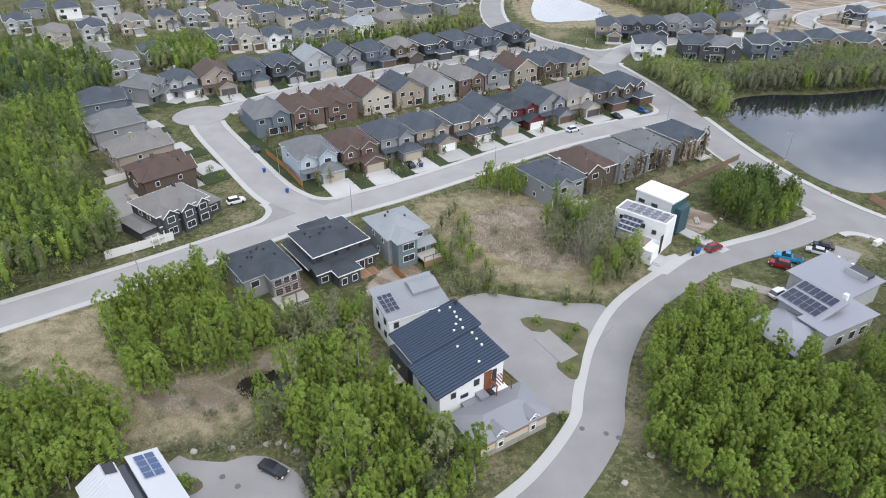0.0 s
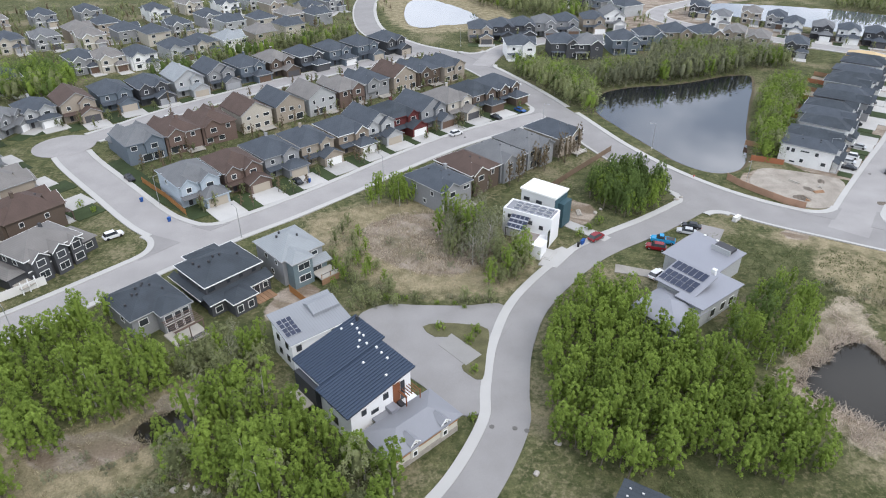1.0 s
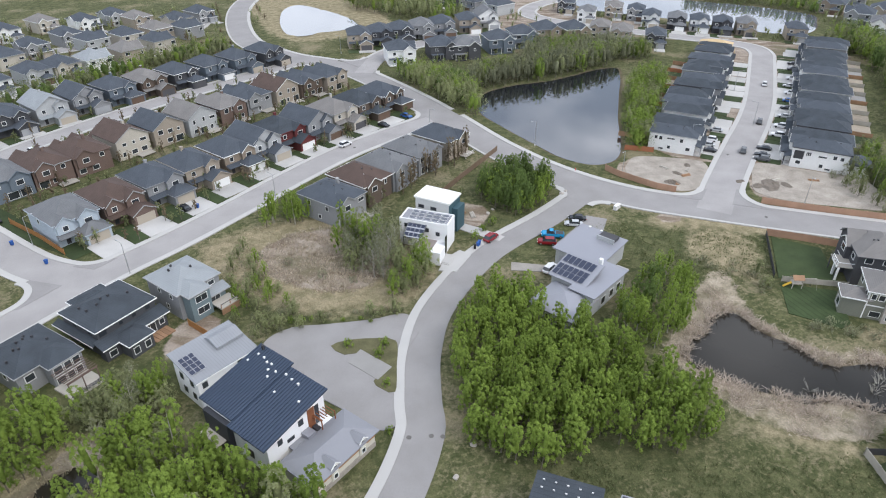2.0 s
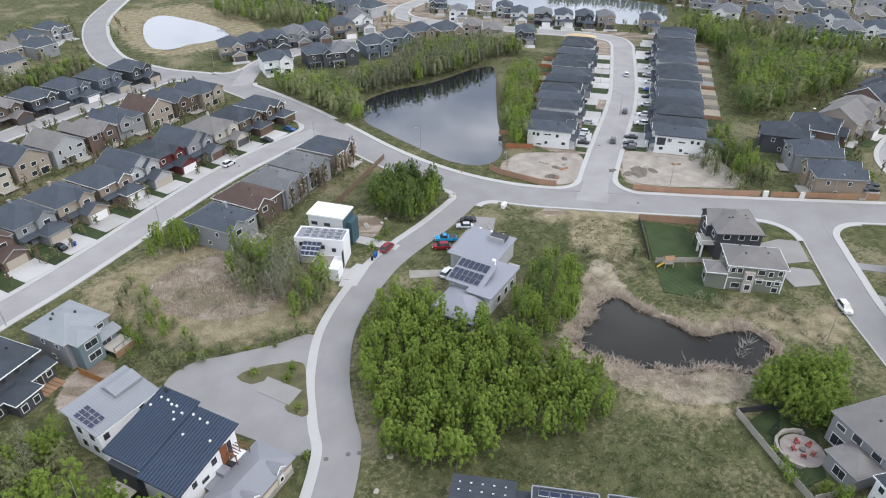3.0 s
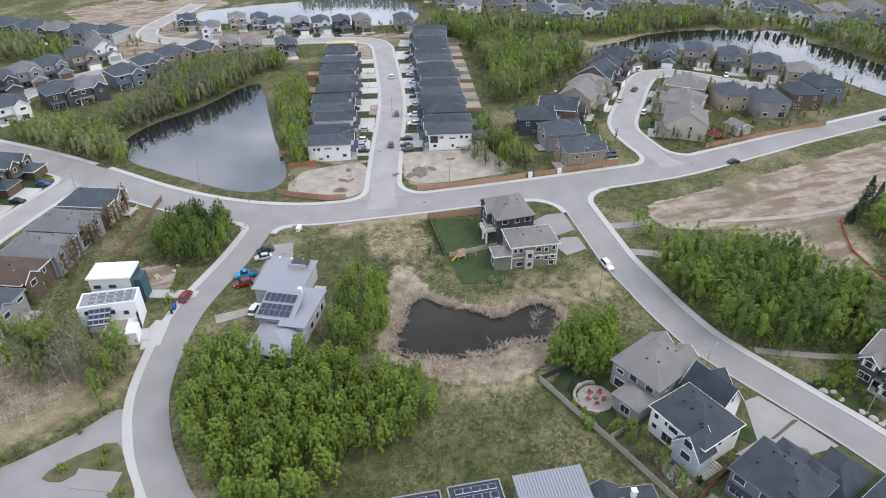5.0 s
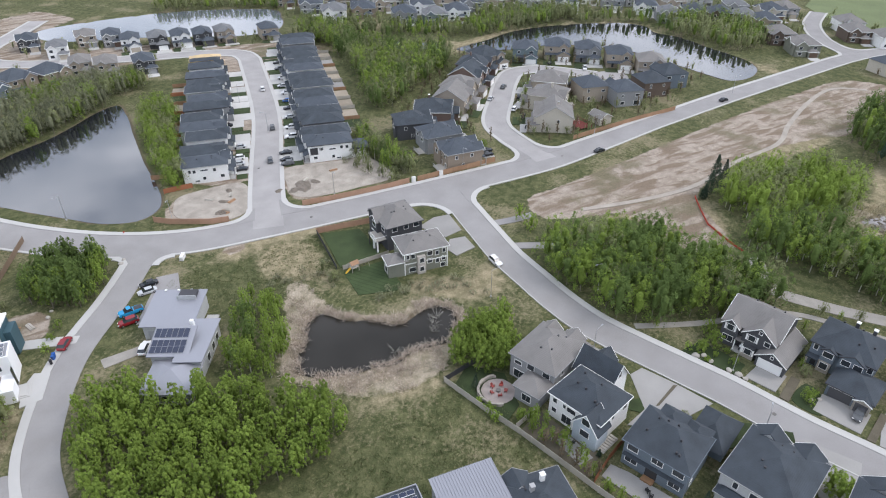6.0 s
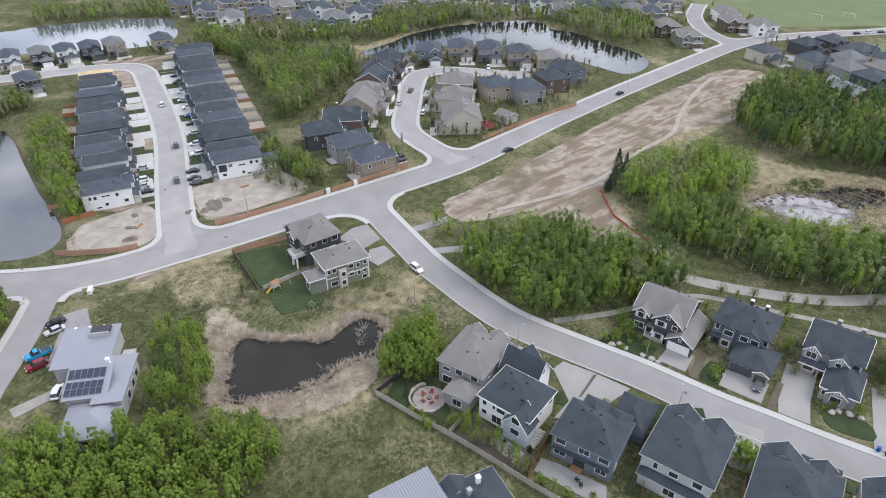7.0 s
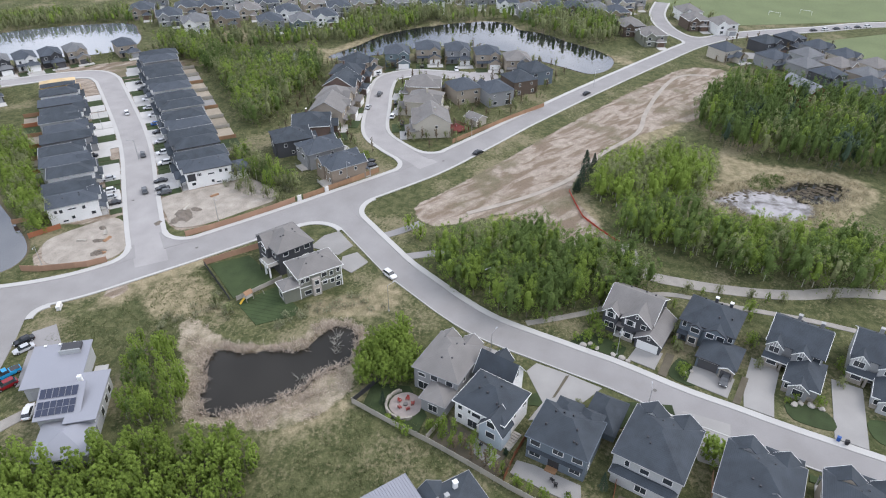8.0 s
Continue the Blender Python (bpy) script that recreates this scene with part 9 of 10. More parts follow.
def fleet(close):
    return {
        "black": car_kind("parked_car", "black saloon car parked at the kerb", PAINTS["black"], "saloon", close),
        "grey": car_kind("parked_car", "dark grey car parked on a drive", PAINTS["grey"], "suv", close),
        "silver": car_kind("parked_car", "silver car parked beside a house", PAINTS["silver"], "saloon", close),
        "white": car_kind("parked_car", "white car parked by the road", PAINTS["white"], "suv", close),
        "red": car_kind("parked_car", "dark red hatchback parked by the road", PAINTS["red"], "suv", close),
        "blue": car_kind("parked_car", "blue car parked on a drive", PAINTS["blue"], "saloon", close),
        "truck": car_kind("pickup_truck", "bright blue pickup truck parked on a drive", PAINTS["cyan"], "pickup", close),
    }


PAINTS = {k: paint(k, c) for k, c in {"black": (0.012, 0.013, 0.016), "grey": (0.09, 0.095, 0.10), "silver": (0.48, 0.49, 0.50), "white": (0.72, 0.72, 0.72), "red": (0.22, 0.012, 0.018), "blue": (0.02, 0.09, 0.28), "cyan": (0.02, 0.28, 0.52)}.items()}
FLEETS = {True: fleet(True), False: fleet(False)}
parked_first = set()


def park(kind, x, y, deg, z=0.06):
    close = math.hypot(x, y) < 150
    src = FLEETS[close][kind]
    m = pose(x, y, z, 0, 0, deg)
    if src.name not in parked_first:
        parked_first.add(src.name)
        src.matrix_world = m
        return src
    return copy_thing(src, m)


for kind, x, y, deg in (
        ("red", 59.8, 121.4, 30), ("truck", 74.6, 117.4, 152), ("red", 71.6, 114.8, 152), ("silver", 82.2, 120.2, 150), ("black", 84.6, 122.4, 150), ("white", 66.6, 104.2, 30),
        ("black", -9.3, 164.6, 122), ("white", -51.6, 222, 32), ("white", -42.8, 219.4, 35), ("black", -54.8, 175, -56), ("white", -51.6, 142.6, 32), ("black", -24, 61.2, -28), ("blue", 67, 209, -58), ("black", 57, 203.4, -58), ("white", 40.6, 191.4, 30),
        ("grey", 114.8, -36.8, 165), ("white", 132.7, 47.6, 236), ("black", 214.3, 41.2, -31), ("black", 288, 7.4, -31), ("grey", 179.6, 159.5, 42), ("grey", 156, 141.5, 42), ("white", 212.6, 191.4, 42),
        ("black", 146.2, 145.8, 133), ("silver", 149, 149.6, 133), ("white", 152.4, 152.6, 133), ("grey", 156.6, 134.4, 133), ("black", 159, 136.8, 133), ("blue", 206, 172.4, -47), ("white", 213.4, 179, 133), ("silver", 191.6, 160.4, 133), ("white", 228.6, 193, 133), ("grey", 239, 203, 133), ("black", 246, 209.6, 133), ("silver", 220, 186.2, 133), ("white", 176, 147.6, 133), ("blue", 166.6, 171, 133), ("black", 173.4, 176.6, 133), ("white", 186.6, 189, 133),
        ("silver", 246, 96.4, 5), ("white", 239, 83, 8), ("black", 254, 86.6, 10), ("grey", 262, 97, 5), ("black", 196.6, 77.4, -40), ("black", 193.6, 75.8, -40), ("white", 231, 72.4, 20), ("black", 224, 71.8, 12), ("grey", 233, 77, 12), ("silver", 262, 84, 6),
        ("black", 163.4, 140.6, 133), ("white", 183, 153.4, 133), ("black", 199, 166.6, 133), ("silver", 160.2, 158.8, 133), ("black", 194.4, 194.8, 133), ("white", 288, 108, 80), ("black", 305, 90, 200), ("white", 304, 72, 200),
        ("white", 448, -146, -62), ("black", 445, -140, -62), ("silver", 442, -134, -62), ("black", 438, -127, -62), ("white", 434, -120, -60), ("black", 430.6, -113, -60), ("silver", 410, -84, -52)):
    park(kind, x, y, deg)


# ---- reeds, tufts and low scrub on the open ground ----
def tufts(name, label, polys, per_m2, height, width, mat, seed, blades=5, bend=0.3, shy=0.0):
    """Dry stalks and grass in tufts, too many to count."""
    r = np.random.default_rng(seed)
    allpts = []
    for poly in polys:
        line = spline(poly, 3.0, True)
        lo, hi = line.min(0), line.max(0)
        n = int((hi - lo).prod() * per_m2)
        p = lo + r.uniform(size=(n, 2)) * (hi - lo)
        p = p[inside(p, line)]
        allpts.append(p)
    p = np.concatenate(allpts)
    # thinner and thicker stands
    thick = np.sin(p[:, 0] * 0.61 + 1.3 * np.sin(p[:, 1] * 0.37)) * np.sin(p[:, 1] * 0.53 + 1.1 * np.sin(p[:, 0] * 0.29))
    wet = np.max([signed(p, line) for line in POND_LINES.values()], 0)
    p = p[thick + r.normal(size=len(p)) * 0.5 + shy * np.clip(wet + 2.5, -6, 0) > -0.35]
    for name_, line in ROAD_LINES.items():
        p = p[edge_distance(p, line, False) > ROADS[name_][1] / 2 + 2.4]
    for line in POND_LINES.values():
        s = signed(p, line)
        p = p[s < 0.3]
    n = len(p)
    base = np.repeat(p, blades, 0) + r.normal(size=(n * blades, 2)) * width * 1.6
    h = np.repeat(r.uniform(0.6, 1.15, n), blades) * height * r.uniform(0.7, 1.1, n * blades)
    a = r.uniform(0, 2 * np.pi, n * blades)
    lean = r.normal(size=(n * blades, 2)) * bend * h[:, None]
    d = np.stack([np.cos(a), np.sin(a)], 1) * width * 0.5
    z0 = np.full(n * blades, -0.35)
    v = np.stack([np.column_stack([base - d, z0]), np.column_stack([base + d, z0]), np.column_stack([base + lean + d * 0.7, h]), np.column_stack([base + lean - d * 0.7, h * 0.94])], 1).reshape(-1, 3)
    m = n * blades
    me = bpy.data.meshes.new(name)
    me.vertices.add(m * 4)
    me.vertices.foreach_set("co", v.astype(np.float32).ravel())
    me.loops.add(m * 4)
    me.loops.foreach_set("vertex_index", np.arange(m * 4, dtype=np.int32))
    me.polygons.add(m)
    me.polygons.foreach_set("loop_start", np.arange(0, m * 4, 4, dtype=np.int32))
    me.update(calc_edges=True)
    me.materials.append(mat)
    return tagged(new(name, me), label, "grass" if "grass" in name else "reeds", kind="stuff")


tufts("reed_bed", "dry pale pinkish reeds round a dark pond", ZONES["reed"][:1], 6.0, 0.5, 0.09, LEAF["reed"], 71, 5, 1.5, 0.22)
tufts("reed_bed", "dry pale reeds filling a wet hollow", [[(10, 140), (27, 142), (36, 132), (36, 122), (26, 112), (14, 116), (6, 128)]], 4.2, 0.34, 0.14, LEAF["sedge"], 72, 5, 1.2)
tufts("sedge_bed", "matted dry sedge round a marsh", [[(190, -40), (203, -36), (216, -48), (228, -66), (230, -84), (220, -92), (206, -84), (196, -78), (188, -62)]], 2.2, 0.4, 0.16, LEAF["straw"], 75, 4, 1.3)
tufts("sedge_bed", "dark green sedge behind a bog", [[(214.5, -52.5), (222, -55.5), (226, -61.5), (223, -66), (217.5, -63.5), (212.6, -57)]], 3.5, 0.45, 0.16, LEAF["deep"], 76, 5, 1.2)
tufts("dry_grass", "tufts of dry straw-coloured grass", ZONES["dry"][:2], 1.6, 0.2, 0.08, LEAF["straw"], 73, 4, 1.3)
tufts("rough_grass", "tufts of rough grass on open ground", [[(44, 56), (62, 48), (86, 40), (84, 22), (70, 12), (58, 34), (40, 54)], [(88, 120), (104, 112), (122, 98), (110, 84), (94, 92), (86, 104)]], 2.0, 0.2, 0.14, LEAF["weed"], 74, 4, 1.4)

# dead branches lying in the dark pond
for i, (x, y, s) in enumerate(((91.4, 54.6, 1.0), (103.6, 51.0, 1.3), (106.0, 51.6, 1.1), (101.4, 50.0, 0.9))):
    g = geo()
    r = random.Random(i)
    for k in range(16):
        a, b = r.uniform(0, 6.28), r.uniform(0.8, 2.0) * s
        tube(g, (0.2 * math.cos(a), 0.2 * math.sin(a), -0.7), (b * math.cos(a), b * math.sin(a), r.uniform(0.1, 0.9) * s), 0.05, 0.012, 4)
    m = part("branches", g, pale_bark)
    ob = thing("drowned_bush", pose(x, y, 0), "bare grey drowned bush standing in pond water", "bush", "drowned bushes")
    m.parent = ob

# ---- garden planting ----
for key, s, spots_list in (
        ("column", 0.9, [(80.6, 16.4), (81.4, 14.4), (79.6, 12.6), (78.8, 9.6), (77.2, 7.2), (78.6, 5.4), (58.5, 165.5), (60.4, 163.4), (49.6, 158.6), (51.4, 160.6), (70.6, 168.6), (72.4, 170.4), (98.4, -55), (97.6, -58), (-56, 186), (-52.4, 181), (-48.6, 186.4), (-41.8, 192.6), (-30.6, 201), (-46, 178), (-41.4, 171), (312, 52), (306, 38), (283, 50), (276, 41), (258, 52), (308, 30)]),
        ("column", 1.35, [(57.0, 161.4), (59.0, 163.0), (60.0, 160.4), (61.6, 164.4), (66.0, 166.0), (67.6, 164.4), (74.0, 171.0), (77.0, 173.6), (50.6, 155.0), (52.6, 157.4), (47.4, 152.4)]),
        ("copse", 0.42, [(84.6, 22), (82.6, 19.4), (81.4, 17.2), (76.2, 3.4), (75.0, 0.6), (73.6, -3), (96.6, -13.8), (99.2, -14.6), (124.2, -26.2), (138.4, -26.4), (138.2, -44.4), (137.2, -61.4), (139.4, -18.4), (125.6, -61.8), (71.6, -24), (73, -29), (94.4, -34.6), (92.6, -36.2), (141.4, -10), (146.6, -14), (146.8, -34), (147.2, -50), (124.8, 4.2)]),
        ("scrub", 0.9, [(-38.6, 65), (-36.8, 66), (-34.8, 65.4), (-33, 66.2), (-31, 65), (-29, 66), (-27.6, 65.6), (-22, 64.4), (-20, 62.6), (-40.6, 63.6), (-19, 60.6), (-18, 57.6)]),
        ("spruce", 0.5, [(-17.4, 58.2), (-16.2, 55.4)]),
        ("bare", 0.95, [(127.6, 15.0)]),
        ("tall", 0.42, [(84.4, 20.6), (83.6, 18.9), (82.9, 17.1), (82.2, 15.4), (80.2, 11.2), (79.4, 9.2), (78.0, 6.4), (84.9, 17.4), (82.6, 12.6), (80.9, 8.4)]),
        ("copse", 0.5, [(83.9, 22.6), (85.6, 19.8), (81.6, 13.4), (78.6, 8.0), (74.4, -6.4), (73.2, -10.4)]),
        ("lime", 0.62, [(122.6, -8.6)]),
        ("shrub", 0.8, [(-36.2, 59.2), (-35, 58.4), (-79, 136), (-84, 143), (-77, 131), (-75.6, 146), (120.4, -3.6), (121.6, -6.4), (122.8, -11.4), (119.6, -13.4), (115.6, -27.6), (117.2, -29.2), (112.0, -49.2), (113.2, -51), (112.6, -55.6), (124, -62.8), (85.4, 31.6), (84.0, 29.0), (82.2, 26.6), (83.4, 27.8), (120.6, -9.4), (116.8, -4.2), (118.2, -8), (113.8, -28), (100.6, 12.6), (104.6, 20), (75.2, -2), (76.4, 2.6), (73, -12), (72.2, -20), (24.2, 92.6), (22.4, 90.4), (23.6, 84.4), (21.6, 82.4), (17.6, 95), (18.8, 71.6), (59.8, 126), (63.4, 128.4), (56.6, 123.8), (-33.6, 156.4), (-22.4, 163.8), (-1.6, 176.4), (26, 194.6), (36, 200.4), (-63.4, 160), (-59.6, 157), (233, 76.6), (226, 79.4), (239, 100), (214, 96)]),
        ("lime", 0.85, [(92.4, -31.0), (93.6, -33.0), (91.0, -32.6)]),
        ("lime", 0.6, [(126.9, -7.0), (128.4, -43.8), (104.0, -13.6), (141.5, -44.9), (120.4, -6.2), (108.6, 24.4), (255, 84), (262, 86.2), (270, 87.4), (197.8, 79.2), (-13.6, 172), (-3, 178.8)]),
        ("olive", 0.55, [(36.6, 148.2), (41, 152), (62, 146), (103.4, 10.8), (98.6, -6), (128, -26.4), (122.6, -27), (121.4, -44.6), (120, -61.5), (146, -30), (147.6, -38), (148, -46), (149, -54), (152, -66), (-66.4, 176), (-70, 158)]),
        ("scrub", 0.8, [(112.6, 88), (108.2, 85.6), (104.4, 88.8), (118.4, 52.6), (120, 49.8), (117.6, 47.4), (121.4, 54.4), (115.8, 55.4), (119.8, 44.6), (107, 82), (100.8, 92.4), (97, 94), (12, 128), (18, 120), (24, 116), (6, 134), (-40, 74), (-36, 71.6), (-44, 71), (-33, 72.8), (-29, 72)]),
        ("spruce", 0.45, [(79.4, -12.6), (82.6, 6.4), (99.6, -51.4), (88.6, 34)])):
    for x, y in spots_list:
        if off_roads([(x, y)], 0.4):
            plant(key, x, y, s)


def garden_trees(label, poly, gap, leaf, height, radius, seed):
    """Small trees scattered between far houses, clear of their walls."""
    homes = np.array(HOUSE_SPOTS)
    r = np.random.default_rng(seed)
    rows, g = [], geo()
    for x, y in spots(poly, gap, seed, 0.5):
        if np.hypot(homes[:, 0] - x, homes[:, 1] - y).min() < 8.0:
            continue
        h = height * r.uniform(0.6, 1.3)
        rows.append((x, y, h, radius * r.uniform(0.7, 1.25), h * 0.1))
        tube(g, (x, y, -0.3), (x, y, h * 0.8), 0.1, 0.03, 4)
    ob = thing("garden_trees", pose(0, 0, 0), label, "trees", kind="stuff")
    part("trunks", g, bark, ob)
    c = new("crowns", crown_mesh("crowns", rows, 30, 0.2, LEAF[leaf], seed, 0.4))
    c.parent = ob


FAR = [(-230, 330), (-200, 400), (-60, 420), (40, 420), (30, 350), (10, 320), (-60, 285), (-100, 285), (-150, 290)]
garden_trees("small green trees between far houses", FAR, 9.0, "olive", 5.0, 1.5, 81)
garden_trees("rusty budding trees between far houses", FAR, 12.0, "rusty", 5.0, 1.0, 82)
ROWS = [(-60, 190), (-90, 225), (-70, 270), (30, 310), (75, 240), (60, 200), (0, 165), (-30, 150)]
garden_trees("small green trees between rows of houses", ROWS, 8.0, "olive", 3.6, 1.0, 83)
garden_trees("rusty columnar trees between rows of houses", ROWS, 9.0, "rusty", 4.4, 0.7, 84)
EAST = [(205, 60), (200, 110), (230, 130), (300, 135), (345, 95), (340, 60), (318, 20), (270, 30)]
garden_trees("small budding trees round the cul-de-sac", EAST, 8.0, "olive", 4.0, 1.2, 85)
garden_trees("rusty budding trees round the cul-de-sac", EAST, 9.0, "rusty", 4.8, 0.8, 86)
LAKE = [(330, 300), (420, 260), (470, 120), (480, -30), (430, -60), (405, -30), (425, 60), (400, 160), (330, 220)]
garden_trees("small green trees between houses past the lagoon", LAKE, 9.0, "olive", 5.5, 1.7, 87)
garden_trees("small trees between terraces and pond", [(70, 300), (90, 330), (220, 350), (290, 250), (270, 235), (200, 270), (110, 262)], 10.0, "olive", 4.0, 1.2, 88)
garden_trees("budding trees below the school field", [(330, -60), (410, -60), (400, -110), (310, -140)], 9.0, "rusty", 5.0, 1.0, 89)


# ---- street furniture and small things ----
galv = material("galvanised_steel", (0.42, 0.43, 0.44), 0.4, metal=0.7, vary=0.08)
sign_red = material("sign_red", (0.5, 0.02, 0.02), 0.5, vary=0.05)
plastic_blue = material("blue_plastic", (0.02, 0.09, 0.32), 0.5, vary=0.05)
plastic_black = material("black_plastic", (0.02, 0.02, 0.022), 0.6, vary=0.1)
boulder_mat = material("pale_boulder", (0.40, 0.37, 0.33), 0.9, vary=0.3, scale=2, bump=0.5)
iron = material("cast_iron", (0.17, 0.16, 0.15), 0.7, metal=0.4, vary=0.2)
play_yellow = material("yellow_plastic", (0.62, 0.38, 0.03), 0.5, vary=0.05)


def street_lamp(x, y, deg, h=8.0):
    ob = thing("street_lamp", pose(x, y, 0, 0, 0, deg), "slim grey steel street lamp with a short arm", "street lamp", "street lamps")
    g = geo()
    tube(g, (0, 0, -0.2), (0, 0, h), 0.09, 0.05, 8)
    part("pole", g, galv, ob)
    g = geo()
    tube(g, (0, 0, h - 0.1), (1.7, 0, h + 0.25), 0.04, 0.035, 6)
    part("arm", g, galv, ob)
    part("lamp_head", block(1.5, 2.2, -0.13, 0.13, h + 0.18, h + 0.30), galv, ob)
    part("base", block(-0.18, 0.18, -0.18, 0.18, -0.2, 0.25), concrete, ob)


for x, y, deg in ((108.0, 14.6, -20), (99.6, -20, 0), (117.4, -13.4, 170), (118.6, 43, -36), (133.0, 20, 150), (-44, 158, 20), (70, 193, -60), (14, 160.4, 120), (-22, 137, 125), (-60, 105.6, 125), (97.6, 170, 190), (110, 140, 215), (146, 108, 235), (180, 79, 235), (229, 47, 240), (142, 150, -45), (176, 158.6, 135), (196, 190, -45), (300, 5, 240), (65, 300, 200), (46, 205, -58)):
    street_lamp(x, y, deg)


def lid(x, y, rad=0.42):
    g = geo()
    prism(g, [(rad * math.cos(a * math.pi / 10), rad * math.sin(a * math.pi / 10)) for a in range(20)], -0.1, 0.02)
    prism(g, [(0.72 * rad * math.cos(a * math.pi / 10), 0.72 * rad * math.sin(a * math.pi / 10)) for a in range(20)], 0.0, 0.028)
    ob = tagged(part("manhole_cover", g, iron), "round iron manhole cover set in asphalt", "manhole cover", "manhole covers")
    ob.matrix_world = pose(x, y, 0.05)


for x, y in ((24.9, 68.4), (26.6, 67.6), (21.4, 69.4), (-53, 146), (131, 106), (205, 52), (140, 44), (108, -22), (-31, 60.2), (-28.4, 58.6), (150, 141.6), (43, 189)):
    lid(x, y)


def bin_box(x, y, mat, words):
    ob = thing("wheeled_bin", pose(x, y, 0.14, 0, 0, random.Random(int(x * 9)).uniform(0, 360)), words, "bin")
    g = geo()
    g["v"] = [(-0.24, -0.28, 0), (0.24, -0.28, 0), (0.24, 0.28, 0), (-0.24, 0.28, 0), (-0.3, -0.36, 1.0), (0.3, -0.36, 1.0), (0.3, 0.36, 1.0), (-0.3, 0.36, 1.0)]
    g["f"], g["m"] = [(3, 2, 1, 0), (4, 5, 6, 7), (0, 1, 5, 4), (1, 2, 6, 5), (2, 3, 7, 6), (3, 0, 4, 7)], [0] * 6
    part("body", g, mat, ob)
    part("lid", block(-0.32, 0.32, -0.38, 0.38, 1.0, 1.08), mat, ob)


for x, y, mat, w in ((55.6, 119.6, plastic_blue, "blue wheeled bin at the kerb"), (54.4, 118.8, plastic_black, "black wheeled bin at the kerb"), (56.2, 120.2, plastic_blue, "blue wheeled bin at the kerb"), (103.4, -57.4, plastic_blue, "blue wheeled bin on the pavement"), (102.8, -58.8, plastic_black, "black wheeled bin on the pavement"), (94.2, -55.6, plastic_blue, "blue wheeled bin on the pavement"), (93.8, -57, plastic_black, "black wheeled bin on the pavement"), (-48.8, 160.4, plastic_blue, "blue wheeled bin beside a drive"), (-40.0, 148.2, plastic_blue, "blue wheeled bin beside a drive"), (-6, 164.2, plastic_blue, "blue wheeled bin beside a drive")):
    bin_box(x, y, mat, w)


def boulder(x, y, s, seed):
    bm = bmesh.new()
    bmesh.ops.create_icosphere(bm, subdivisions=2, radius=s)
    for v in bm.verts:
        k = 1 + 0.28 * noise.noise(v.co * (1.3 / s) + Vector((seed * 3.1, 0, 0)))
        v.co = Vector((v.co.x * k * 1.25, v.co.y * k, v.co.z * k * 0.7))
    me = bpy.data.meshes.new("boulder")
    bm.to_mesh(me)
    bm.free()
    me.materials.append(boulder_mat)
    ob = tagged(new("boulder", me), "rough pale garden boulder on grass", "boulder", "boulders")
    ob.matrix_world = pose(x, y, s * 0.3, 0, 0, seed * 40)


for i, (x, y, s) in enumerate(((30.6, 64.2, 0.5), (25.6, 59.4, 0.45), (118.6, -5.6, 0.7), (119.4, -7.2, 0.6), (118.2, -8.8, 0.55), (117.0, -12.6, 0.6), (116.4, -14.6, 0.7), (115.8, -16, 0.5), (111.4, -50.6, 0.7), (112.2, -52, 0.6), (112, -54, 0.7), (111.6, -56, 0.6), (115.4, -28.4, 0.4), (116.2, -30, 0.4), (-26, 66, 0.5), (-24.4, 66.4, 0.45), (-23, 65.8, 0.5), (-31, 65.2, 0.5), (-36.5, 64.6, 0.5), (-21.4, 64.8, 0.45), (64.6, 133.6, 0.5), (66.6, 135.2, 0.4), (88.2, 136.6, 0.6), (90, 137.6, 0.5))):
    boulder(x, y, s, i)


# low curved wall of rough stone round the patio
stone_wall = thing("garden_wall", pose(89.6, 29.3, 0), "low curved garden wall of rough grey stone", "wall")
wall_rng = random.Random(3)
for row in range(2):
    for k in range(15):
        a0 = radians(28 + 12.4 * k + 5 * row)
        a1 = a0 + radians(11.6)
        r0, r1 = 3.75 + wall_rng.uniform(0, 0.08), 4.25 + wall_rng.uniform(-0.06, 0.1)
        g = geo()
        prism(g, [(r0 * math.cos(a0), r0 * math.sin(a0)), (r1 * math.cos(a0), r1 * math.sin(a0)), (r1 * math.cos(a1), r1 * math.sin(a1)), (r0 * math.cos(a1), r0 * math.sin(a1))], -0.2 if row == 0 else 0.365, 0.36 if row == 0 else 0.66 + wall_rng.uniform(0, 0.1))
        part("stone", g, stone_veneer, stone_wall)


def utility_box(x, y, deg, words, size=(2.4, 0.9, 1.0), mat=None):
    ob = thing("utility_box", pose(x, y, 0, 0, 0, deg), words, "utility box")
    a, b, c = size
    part("plinth", block(-a / 2 - 0.1, a / 2 + 0.1, -b / 2 - 0.1, b / 2 + 0.1, -0.3, 0.08), concrete, ob)
    part("cabinet", block(-a / 2, a / 2, -b / 2, b / 2, 0.08, c), mat or vinyl, ob)
    part("lid", block(-a / 2 - 0.04, a / 2 + 0.04, -b / 2 - 0.04, b / 2 + 0.04, c, c + 0.06), mat or vinyl, ob)


utility_box(97.6, 124.0, 30, "pale utility box on the grass beside the road")
utility_box(101.4, 32.4, -20, "small green utility box by the hill road", (1.0, 0.9, 0.9), LEAF["deep"])
utility_box(164.6, 89.6, -35, "pale stone-faced post box by the cedar fence", (1.3, 0.6, 1.7))
utility_box(172.6, 83.6, -35, "pale stone-faced post box by the cedar fence", (1.3, 0.6, 1.7))


